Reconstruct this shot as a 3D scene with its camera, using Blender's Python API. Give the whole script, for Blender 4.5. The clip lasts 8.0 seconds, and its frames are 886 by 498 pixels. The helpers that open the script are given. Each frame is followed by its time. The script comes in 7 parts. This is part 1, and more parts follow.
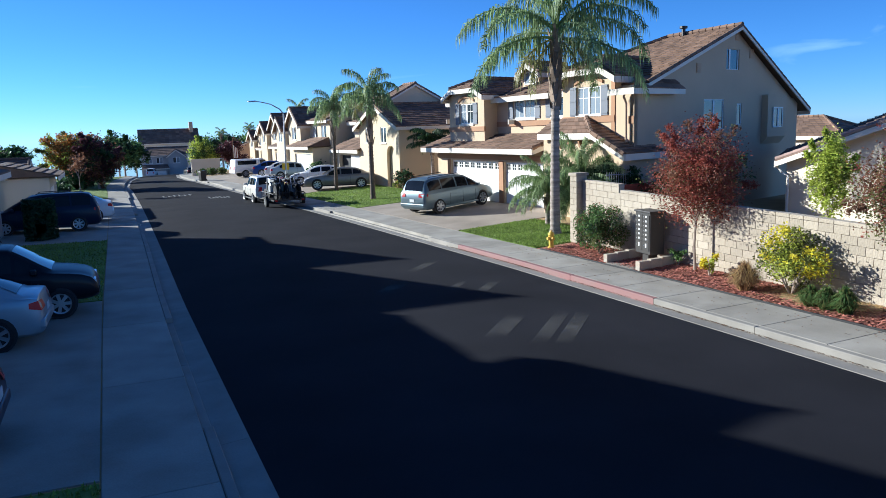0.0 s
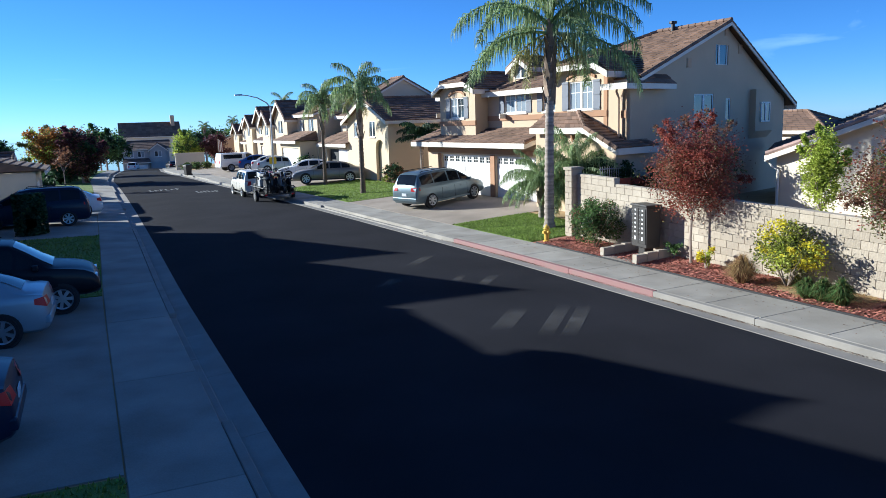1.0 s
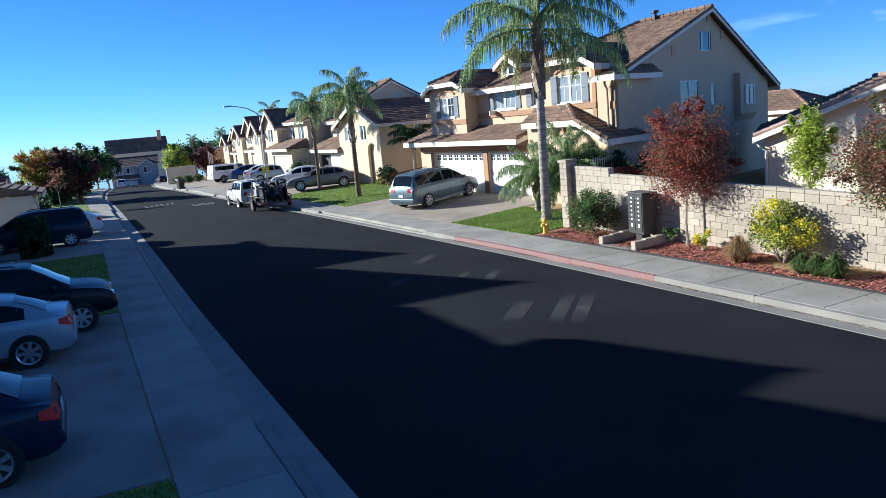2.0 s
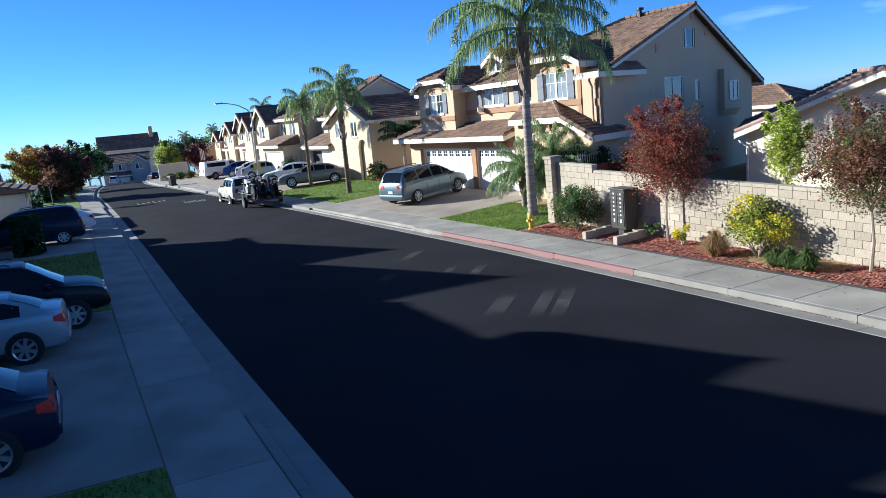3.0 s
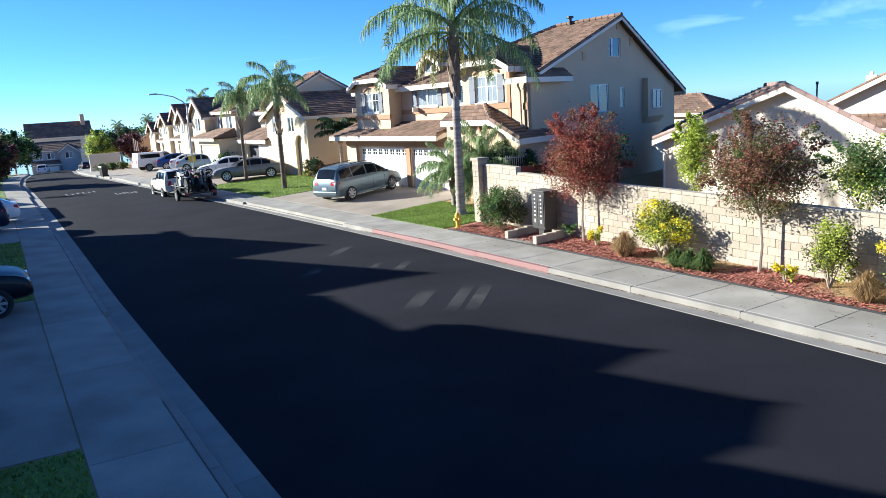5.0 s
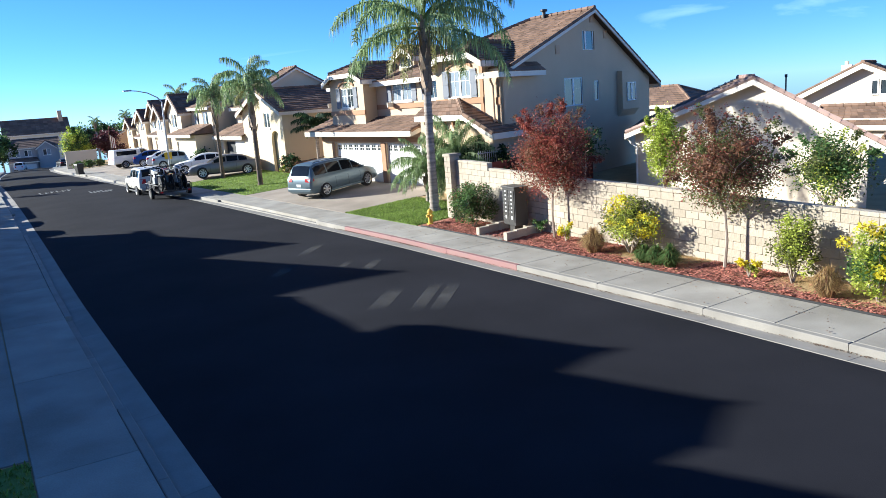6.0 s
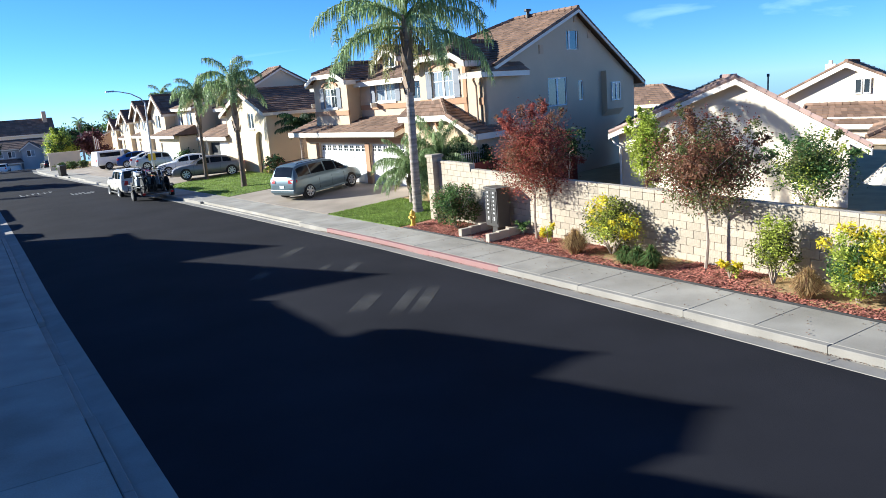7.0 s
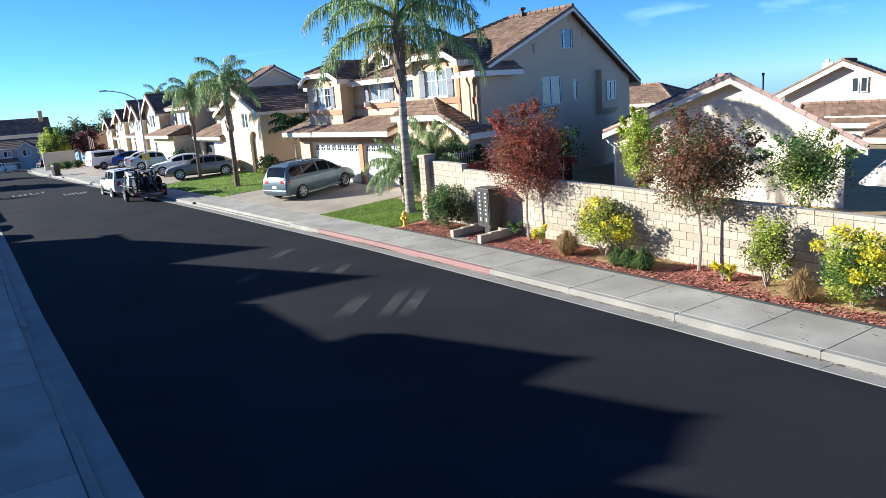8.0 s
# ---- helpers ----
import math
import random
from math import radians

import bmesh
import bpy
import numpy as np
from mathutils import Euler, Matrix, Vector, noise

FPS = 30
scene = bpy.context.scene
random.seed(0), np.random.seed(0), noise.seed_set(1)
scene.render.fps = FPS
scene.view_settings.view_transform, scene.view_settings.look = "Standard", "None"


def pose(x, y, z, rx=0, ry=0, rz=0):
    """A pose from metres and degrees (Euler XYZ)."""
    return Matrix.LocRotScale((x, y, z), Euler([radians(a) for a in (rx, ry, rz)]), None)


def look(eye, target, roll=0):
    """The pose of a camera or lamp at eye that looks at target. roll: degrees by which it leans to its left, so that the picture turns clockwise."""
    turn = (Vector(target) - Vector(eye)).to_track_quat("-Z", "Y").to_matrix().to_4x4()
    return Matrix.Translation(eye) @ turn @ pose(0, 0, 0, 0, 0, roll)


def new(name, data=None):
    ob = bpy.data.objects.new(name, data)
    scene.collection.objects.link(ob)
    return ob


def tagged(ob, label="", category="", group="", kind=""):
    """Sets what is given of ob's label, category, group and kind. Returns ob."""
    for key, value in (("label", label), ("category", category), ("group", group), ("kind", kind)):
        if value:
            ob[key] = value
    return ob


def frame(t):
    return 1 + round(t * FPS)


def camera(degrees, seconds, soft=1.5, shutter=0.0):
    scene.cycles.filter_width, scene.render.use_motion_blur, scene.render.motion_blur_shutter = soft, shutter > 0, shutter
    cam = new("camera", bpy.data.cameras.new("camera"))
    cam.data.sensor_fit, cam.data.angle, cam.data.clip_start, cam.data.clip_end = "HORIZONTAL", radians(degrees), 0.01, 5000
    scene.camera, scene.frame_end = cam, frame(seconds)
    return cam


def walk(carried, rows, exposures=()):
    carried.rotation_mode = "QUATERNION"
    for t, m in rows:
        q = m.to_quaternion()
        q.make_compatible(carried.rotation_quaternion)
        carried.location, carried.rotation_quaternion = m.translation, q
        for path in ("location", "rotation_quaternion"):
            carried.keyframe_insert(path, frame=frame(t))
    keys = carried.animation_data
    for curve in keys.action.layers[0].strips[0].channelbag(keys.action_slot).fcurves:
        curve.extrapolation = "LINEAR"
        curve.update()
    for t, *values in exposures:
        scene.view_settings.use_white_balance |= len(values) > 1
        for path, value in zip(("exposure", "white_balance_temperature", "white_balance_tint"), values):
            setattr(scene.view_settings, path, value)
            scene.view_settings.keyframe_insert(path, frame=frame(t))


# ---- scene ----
cam = camera(61.8, 8.0, soft=0.7)
EXPO = 1.21
PATH = [
    (0.0, -0.190, -0.462, 4.331, 80.79, 1.88, -24.37),
    (0.5, -0.550, -0.594, 4.393, 80.63, 1.92, -27.65),
    (1.0, -0.693, -0.377, 4.378, 80.26, 1.83, -25.76),
    (1.2, -0.841, -0.506, 4.457, 80.31, 1.79, -25.79),
    (2.3, -1.252, -0.795, 4.503, 79.98, 5.78, -27.14),
    (2.5, -1.257, -0.908, 4.558, 80.03, 2.28, -27.00),
    (3.0, -1.227, -1.248, 4.592, 79.59, 5.35, -27.44),
    (3.5, -1.237, -1.768, 4.677, 79.68, 2.78, -28.83),
    (4.0, -1.174, -2.277, 4.772, 73.76, 3.76, -30.53),
    (4.5, -1.174, -2.202, 4.742, 79.01, 3.38, -31.14),
    (4.7, -1.179, -2.175, 4.684, 79.15, 3.43, -31.30),
    (5.8, -0.957, -2.298, 4.743, 78.59, 3.90, -32.96),
    (6.0, -0.683, -2.335, 4.790, 78.38, 4.12, -32.92),
    (6.5, -0.522, -2.299, 4.784, 78.12, 4.35, -33.43),
    (7.0, -0.373, -2.296, 4.801, 78.29, 4.26, -33.79),
    (7.5, -0.113, -2.138, 4.763, 77.99, 4.35, -34.10),
    (8.0, -0.025, -2.183, 4.805, 78.20, 4.31, -33.92),
]
walk(cam, [(t, pose(x, y, z, rx, ry, rz)) for t, x, y, z, rx, ry, rz in PATH], [(t, EXPO + e, k, 6) for t, e, k in ((0.0, -0.03, 4560), (3.6, 0.03, 4600), (4.2, 0.32, 4720), (4.6, 0.42, 4740), (8.0, 0.36, 4740))])

# ---- light ----
SUN_AZ, SUN_EL = -44.0, 19.5      # degrees from +y towards +x, and above the horizon
to_sun = Vector((math.sin(radians(SUN_AZ)) * math.cos(radians(SUN_EL)), math.cos(radians(SUN_AZ)) * math.cos(radians(SUN_EL)), math.sin(radians(SUN_EL))))
world = bpy.data.worlds.new("sky")
scene.world = world
world.use_nodes = True
wn, wl = world.node_tree.nodes, world.node_tree.links
sky = wn.new("ShaderNodeTexSky")
sky.sky_type = "NISHITA"
sky.sun_disc = False
sky.sun_elevation, sky.sun_rotation = radians(SUN_EL), radians(SUN_AZ)
sky.altitude, sky.air_density, sky.dust_density, sky.ozone_density = 1200, 0.7, 0.0, 5.0
wn["Background"].inputs["Strength"].default_value = 0.055
# thin cirrus: long streaks across the clear sky
wtc, wmap, wno, wra, wmx = (wn.new(k) for k in ("ShaderNodeTexCoord", "ShaderNodeMapping", "ShaderNodeTexNoise", "ShaderNodeMapRange", "ShaderNodeMix"))
wmx.data_type = "RGBA"
wmap.inputs["Rotation"].default_value, wmap.inputs["Scale"].default_value = (0.3, 0.2, 0.9), (1.6, 7.0, 16.0)
wno.inputs["Scale"].default_value, wno.inputs["Detail"].default_value, wno.inputs["Distortion"].default_value = 1.1, 7, 0.6
wra.inputs["From Min"].default_value, wra.inputs["From Max"].default_value, wra.inputs["To Max"].default_value = 0.60, 0.86, 0.45
wmx.inputs["B"].default_value = (9.0, 10.0, 11.0, 1)
wl.new(wtc.outputs["Generated"], wmap.inputs["Vector"])
wl.new(wmap.outputs[0], wno.inputs["Vector"])
wl.new(wno.outputs["Fac"], wra.inputs["Value"])
wl.new(wra.outputs["Result"], wmx.inputs["Factor"])
wl.new(sky.outputs[0], wmx.inputs["A"])
wl.new(wmx.outputs["Result"], wn["Background"].inputs["Color"])
sun = new("sun", bpy.data.lights.new("sun", "SUN"))
sun.data.energy, sun.data.angle, sun.data.color = 5.0, radians(0.55), (1.0, 0.795, 0.525)
sun.matrix_world = look((0, 0, 60), Vector((0, 0, 60)) - to_sun)

# ---- materials ----
def mat(name, color, rough=0.7, var=0.25, scale=3.0, fine=60.0, bump=0.15, metal=0.0, tint=None, pieces=0.0, islands=0.0, spec=0.4, dist=0.01, coat=0.0):
    """A painted, cast or natural surface: two scales of mottling, fine relief, and a shade of its own for each piece or island."""
    m = bpy.data.materials.new(name)
    m.use_nodes = True
    n, l = m.node_tree.nodes, m.node_tree.links
    b = n["Principled BSDF"]
    co = n.new("ShaderNodeTexCoord")
    big, small = n.new("ShaderNodeTexNoise"), n.new("ShaderNodeTexNoise")
    big.inputs["Scale"].default_value, big.inputs["Detail"].default_value = scale, 6
    small.inputs["Scale"].default_value, small.inputs["Detail"].default_value = fine, 3
    l.new(co.outputs["Object"], big.inputs["Vector"])
    l.new(co.outputs["Object"], small.inputs["Vector"])
    mix = n.new("ShaderNodeMix")
    mix.data_type = "RGBA"
    dark = tint or tuple(c * (1 - var) for c in color)
    light = tuple(min(1, c * (1 + var * 0.8)) for c in color)
    mix.inputs["A"].default_value, mix.inputs["B"].default_value = (*dark, 1), (*light, 1)
    add = n.new("ShaderNodeMath")
    add.operation = "MULTIPLY_ADD"
    add.inputs[1].default_value = 0.45
    l.new(small.outputs["Fac"], add.inputs[0])
    ramp = n.new("ShaderNodeMapRange")
    ramp.inputs["From Min"].default_value, ramp.inputs["From Max"].default_value = 0.32, 0.68
    ramp.inputs["To Max"].default_value = 0.55
    l.new(big.outputs["Fac"], ramp.inputs["Value"])
    l.new(ramp.outputs["Result"], add.inputs[2])
    l.new(add.outputs[0], mix.inputs["Factor"])
    out = mix.outputs["Result"]
    if pieces or islands:
        info = n.new("ShaderNodeObjectInfo") if pieces else n.new("ShaderNodeNewGeometry")
        hsv = n.new("ShaderNodeHueSaturation")
        r = n.new("ShaderNodeMapRange")
        k = pieces or islands
        r.inputs["To Min"].default_value, r.inputs["To Max"].default_value = 1 - k, 1 + k
        l.new(info.outputs["Random"] if pieces else info.outputs["Random Per Island"], r.inputs["Value"])
        l.new(r.outputs["Result"], hsv.inputs["Value"])
        l.new(out, hsv.inputs["Color"])
        out = hsv.outputs["Color"]
    l.new(out, b.inputs["Base Color"])
    b.inputs["Roughness"].default_value, b.inputs["Metallic"].default_value = rough, metal
    b.inputs["Specular IOR Level"].default_value = spec
    b.inputs["Coat Weight"].default_value = coat
    b.inputs["Coat Roughness"].default_value = 0.05
    if bump:
        bp = n.new("ShaderNodeBump")
        bp.inputs["Strength"].default_value, bp.inputs["Distance"].default_value = bump, dist
        l.new(small.outputs["Fac"], bp.inputs["Height"])
        l.new(bp.outputs["Normal"], b.inputs["Normal"])
    return m


def leafmat(name, color, var=0.35, rough=0.55, through_light=0.45):
    """Leaves: a shade for each leaf, and some light coming through."""
    m = mat(name, color, rough, var, 1.2, 30, 0.0, islands=0.45, spec=0.3)
    n, l = m.node_tree.nodes, m.node_tree.links
    b, out = n["Principled BSDF"], n["Material Output"]
    tr, mx = n.new("ShaderNodeBsdfTranslucent"), n.new("ShaderNodeMixShader")
    src = b.inputs["Base Color"].links[0].from_socket
    l.new(src, tr.inputs["Color"])
    mx.inputs["Fac"].default_value = through_light
    l.new(b.outputs[0], mx.inputs[1])
    l.new(tr.outputs[0], mx.inputs[2])
    l.new(mx.outputs[0], out.inputs["Surface"])
    return m


ASPHALT = mat("asphalt", (0.0222, 0.0224, 0.0275), 0.95, 0.36, 0.35, 70, 0.7, dist=0.006, spec=0.06)
CONCRETE = mat("concrete", (0.32, 0.30, 0.262), 0.85, 0.38, 0.8, 40, 0.25, pieces=0.10, tint=(0.195, 0.178, 0.148))
DRIVE = mat("tan_driveway_concrete", (0.31, 0.265, 0.215), 0.85, 0.35, 0.6, 40, 0.25, tint=(0.20, 0.168, 0.132))
KERB = mat("kerb_concrete", (0.275, 0.257, 0.228), 0.85, 0.25, 1.2, 40, 0.3, pieces=0.08)
REDPAINT = mat("red_kerb_paint", (0.20, 0.092, 0.09), 0.7, 0.35, 2.5, 30, 0.2, tint=(0.23, 0.155, 0.14), pieces=0.08)
BLOCK = mat("split_face_block", (0.395, 0.35, 0.28), 0.95, 0.42, 0.9, 24, 0.8, dist=0.02, pieces=0.13, tint=(0.30, 0.25, 0.185))
MORTAR = mat("mortar", (0.43, 0.39, 0.325), 0.95, 0.2, 2, 40, 0.3)
MULCH = mat("mulch_soil", (0.27, 0.12, 0.082), 0.95, 0.5, 1.1, 22, 1.0, dist=0.04, tint=(0.20, 0.115, 0.06))
CHIP = mat("bark_chip", (0.40, 0.155, 0.11), 0.9, 0.4, 3, 30, 0.2, islands=0.55)
SOIL = mat("dry_soil", (0.37, 0.265, 0.125), 0.95, 0.3, 1.5, 30, 0.6)
GRASS = mat("lawn", (0.145, 0.20, 0.04), 0.9, 0.45, 0.8, 50, 0.8, dist=0.03, tint=(0.11, 0.16, 0.03))
BLADE = leafmat("grass_blade", (0.195, 0.27, 0.05), 0.4, 0.6, 0.45)
STUCCO_H1 = mat("tan_stucco", (0.57, 0.44, 0.295), 0.92, 0.10, 0.5, 70, 0.35)
STUCCO_Y = mat("cream_stucco", (0.62, 0.51, 0.345), 0.92, 0.08, 0.5, 70, 0.3)
STUCCO_P = mat("peach_stucco", (0.56, 0.40, 0.26), 0.92, 0.10, 0.5, 70, 0.3)
STUCCO_W = mat("pale_stucco", (0.68, 0.60, 0.47), 0.92, 0.08, 0.5, 70, 0.3)
STUCCO_B = mat("brown_stone_cladding", (0.26, 0.155, 0.09), 0.9, 0.3, 3.0, 25, 0.5, dist=0.02)
STUCCO_G = mat("grey_stucco", (0.36, 0.36, 0.36), 0.92, 0.10, 0.5, 70, 0.3)
TRIMTAN = mat("tan_trim", (0.38, 0.22, 0.12), 0.85, 0.12, 1, 40, 0.2)
WHITE = mat("white_paint", (0.80, 0.78, 0.74), 0.5, 0.06, 1.5, 30, 0.05)
FASCIA = mat("cream_fascia_paint", (0.72, 0.66, 0.56), 0.6, 0.08, 1.5, 30, 0.05)
TILE = mat("brown_roof_tile", (0.195, 0.125, 0.085), 0.88, 0.3, 0.6, 20, 0.3, islands=0.32)
TILE_D = mat("dark_roof_tile", (0.15, 0.10, 0.075), 0.88, 0.3, 0.6, 20, 0.3, islands=0.25)
TILE_R = mat("clay_ridge_tile", (0.30, 0.21, 0.18), 0.85, 0.3, 0.8, 20, 0.3, islands=0.25)
SHUTTER = mat("blue_grey_shutter", (0.17, 0.182, 0.215), 0.7, 0.08, 2, 30, 0.1)
GLASS = mat("window_glass", (0.035, 0.045, 0.055), 0.06, 0.3, 0.8, 3, 0.0, spec=0.9)
CURTAIN = mat("pale_curtain_behind_glass", (0.21, 0.24, 0.27), 0.25, 0.2, 1.2, 6, 0.0, spec=0.9)
TRUNKPALM = mat("palm_trunk", (0.34, 0.29, 0.25), 0.95, 0.75, 2.2, 25, 0.6, dist=0.03)
# rings round the trunk: the mottling is squeezed along its height
def ringed(m, squeeze):
    n, l = m.node_tree.nodes, m.node_tree.links
    mp = n.new("ShaderNodeMapping")
    mp.inputs["Scale"].default_value = (0.5, 0.5, squeeze)
    big = [q for q in n if q.bl_idname == "ShaderNodeTexNoise"][0]
    l.new(big.inputs["Vector"].links[0].from_socket, mp.inputs["Vector"])
    l.new(mp.outputs[0], big.inputs["Vector"])


ringed(TRUNKPALM, 4.0)
TRUNKDARK = mat("dark_palm_trunk", (0.15, 0.115, 0.09), 0.95, 0.4, 2.5, 25, 0.6, dist=0.03)
SHEATH = mat("palm_sheath", (0.27, 0.205, 0.15), 0.9, 0.5, 3, 20, 0.5, pieces=0.35)
FROND = leafmat("palm_frond", (0.25, 0.325, 0.14), 0.35, 0.45, 0.5)
FROND_Y = leafmat("old_palm_frond", (0.27, 0.26, 0.085), 0.35, 0.5, 0.3)
BARK = mat("bark", (0.38, 0.31, 0.25), 0.95, 0.35, 4, 30, 0.5)
L_RED = leafmat("red_leaf", (0.29, 0.082, 0.056), 0.4)
L_BROWN = leafmat("brown_leaf", (0.205, 0.105, 0.06), 0.4)
L_GREEN = leafmat("green_leaf", (0.109, 0.184, 0.052), 0.4)
L_LIME = leafmat("lime_leaf", (0.47, 0.53, 0.075), 0.35)
L_YELLOW = leafmat("yellow_flower", (0.76, 0.66, 0.02), 0.25)
L_OLIVE = leafmat("olive_leaf", (0.15, 0.165, 0.052), 0.4)
L_STRAW = leafmat("straw_grass", (0.46, 0.33, 0.15), 0.35)
L_DARK = leafmat("dark_leaf", (0.038, 0.074, 0.030), 0.4)
L_ORANGE = leafmat("orange_leaf", (0.330, 0.150, 0.033), 0.4)
L_PURPLE = leafmat("purple_leaf", (0.102, 0.043, 0.051), 0.4)
TYRE = mat("tyre_rubber", (0.018, 0.018, 0.019), 0.85, 0.2, 6, 40, 0.2)
RIM = mat("alloy_rim", (0.55, 0.56, 0.58), 0.3, 0.1, 5, 30, 0.0, metal=0.9)
CARGLASS = mat("car_glass", (0.010, 0.012, 0.015), 0.05, 0.2, 2, 10, 0.0, spec=0.28)
BLACKPLASTIC = mat("black_plastic", (0.02, 0.02, 0.022), 0.55, 0.2, 5, 40, 0.1)
GREENMETAL = mat("green_cabinet_paint", (0.09, 0.14, 0.11), 0.5, 0.15, 2, 30, 0.05)
REDLENS = mat("red_lamp_lens", (0.45, 0.008, 0.010), 0.3, 0.15, 4, 20, 0.0, spec=0.25)
CLEARLENS = mat("clear_lamp_lens", (0.62, 0.63, 0.64), 0.12, 0.15, 4, 20, 0.0, spec=0.9)
STEEL = mat("galvanised_steel", (0.40, 0.41, 0.42), 0.45, 0.15, 3, 30, 0.1, metal=0.7)
IRON = mat("dark_painted_steel", (0.035, 0.032, 0.030), 0.5, 0.2, 3, 30, 0.1)
BOXPAINT = mat("bronze_box_paint", (0.045, 0.042, 0.040), 0.5, 0.15, 2.5, 30, 0.1)
YELLOWPAINT = mat("yellow_hydrant_paint", (0.66, 0.45, 0.05), 0.5, 0.2, 4, 30, 0.1)
ROADWHITE = mat("road_marking", (0.15, 0.15, 0.15), 0.8, 0.3, 3, 30, 0.2)
SIGNYELLOW = mat("yellow_sign", (0.70, 0.46, 0.02), 0.4, 0.1, 4, 30, 0.0)
FENCEWOOD = mat("red_stained_wood", (0.20, 0.045, 0.028), 0.85, 0.25, 2, 40, 0.3)
WOOD = mat("brown_wood", (0.16, 0.10, 0.06), 0.85, 0.3, 2, 40, 0.3)


def paint(name, color, metal=0.0):
    return mat(name, color, 0.34, 0.06, 1.0, 20, 0.0, metal=metal, spec=0.35, coat=0.3)


P_VAN = paint("silver_blue_car_paint", (0.14, 0.185, 0.215), 0.4)
P_SILVER = paint("silver_car_paint", (0.36, 0.40, 0.44), 0.4)
P_NAVY = mat("navy_car_paint", (0.007, 0.012, 0.036), 0.4, 0.06, 1.0, 20, 0.0, spec=0.25, coat=0.15)
P_BLACK = mat("black_car_paint", (0.004, 0.005, 0.010), 0.42, 0.06, 1.0, 20, 0.0, spec=0.22, coat=0.12)
P_WHITE = paint("white_car_paint", (0.72, 0.73, 0.74))
P_GREY = paint("grey_car_paint", (0.20, 0.19, 0.18), 0.4)
P_BLUE = paint("blue_car_paint", (0.02, 0.055, 0.22), 0.2)
P_DKRED = paint("dark_red_car_paint", (0.12, 0.02, 0.02), 0.2)
P_CREAM = paint("cream_truck_paint", (0.62, 0.60, 0.54))


# ---- mesh helpers ----
class Build:
    """Gathers boxes, prisms and plates into one mesh."""

    def __init__(self):
        self.v, self.f = [], []

    def add(self, vs, fs):
        k = len(self.v)
        self.v += [tuple(p) for p in vs]
        self.f += [tuple(i + k for i in q) for q in fs]
        return self

    def box(self, x0, x1, y0, y1, z0, z1):
        return self.add([(x0, y0, z0), (x1, y0, z0), (x1, y1, z0), (x0, y1, z0), (x0, y0, z1), (x1, y0, z1), (x1, y1, z1), (x0, y1, z1)],
                        [(0, 3, 2, 1), (4, 5, 6, 7), (0, 1, 5, 4), (1, 2, 6, 5), (2, 3, 7, 6), (3, 0, 4, 7)])

    def hexa(self, a):
        """Eight corners: four below, four above, both anticlockwise from above."""
        return self.add(a, [(0, 3, 2, 1), (4, 5, 6, 7), (0, 1, 5, 4), (1, 2, 6, 5), (2, 3, 7, 6), (3, 0, 4, 7)])

    def chamfer(self, x0, x1, y0, y1, z0, z1, c):
        """A box with its upper edges bevelled."""
        return self.add([(x0, y0, z0), (x1, y0, z0), (x1, y1, z0), (x0, y1, z0), (x0, y0, z1 - c), (x1, y0, z1 - c), (x1, y1, z1 - c), (x0, y1, z1 - c),
                         (x0 + c, y0 + c, z1), (x1 - c, y0 + c, z1), (x1 - c, y1 - c, z1), (x0 + c, y1 - c, z1)],
                        [(0, 3, 2, 1), (0, 1, 5, 4), (1, 2, 6, 5), (2, 3, 7, 6), (3, 0, 4, 7), (4, 5, 9, 8), (5, 6, 10, 9), (6, 7, 11, 10), (7, 4, 8, 11), (8, 9, 10, 11)])

    def slab(self, quad, t):
        """A plate under four points, t thick along its normal."""
        q = [Vector(p) for p in quad]
        nrm = (q[1] - q[0]).cross(q[3] - q[0]).normalized() * t
        return self.add([p - nrm for p in q] + q, [(0, 3, 2, 1), (4, 5, 6, 7), (0, 1, 5, 4), (1, 2, 6, 5), (2, 3, 7, 6), (3, 0, 4, 7)])

    def poly(self, pts, t):
        """A plate of any number of points, t thick along its normal."""
        q = [Vector(p) for p in pts]
        nrm = (q[1] - q[0]).cross(q[2] - q[0]).normalized() * t
        k = len(q)
        return self.add([p - nrm for p in q] + q, [tuple(reversed(range(k))), tuple(range(k, 2 * k))] + [(i, (i + 1) % k, k + (i + 1) % k, k + i) for i in range(k)])

    def tube(self, pts, radii, sides=8, cap=True):
        """A tube through points with a radius at each."""
        pts = [Vector(p) for p in pts]
        k = len(self.v)
        for i, p in enumerate(pts):
            d = (pts[min(i + 1, len(pts) - 1)] - pts[max(i - 1, 0)]).normalized()
            a = d.orthogonal().normalized() if abs(d.z) > 0.9 else d.cross(Vector((0, 0, 1))).normalized()
            if abs(d.z) > 0.9:
                a = (Vector((1, 0, 0)) - d * d.x).normalized()
            b = d.cross(a)
            for j in range(sides):
                w = 2 * math.pi * j / sides
                self.v.append(tuple(p + (a * math.cos(w) + b * math.sin(w)) * radii[i]))
        for i in range(len(pts) - 1):
            for j in range(sides):
                a, b = k + i * sides + j, k + i * sides + (j + 1) % sides
                self.f.append((a, b, b + sides, a + sides))
        if cap:
            self.f.append(tuple(k + j for j in reversed(range(sides))))
            self.f.append(tuple(k + (len(pts) - 1) * sides + j for j in range(sides)))
        return self

    def moved(self, m):
        self.v = [tuple(m @ Vector(p)) for p in self.v]
        return self

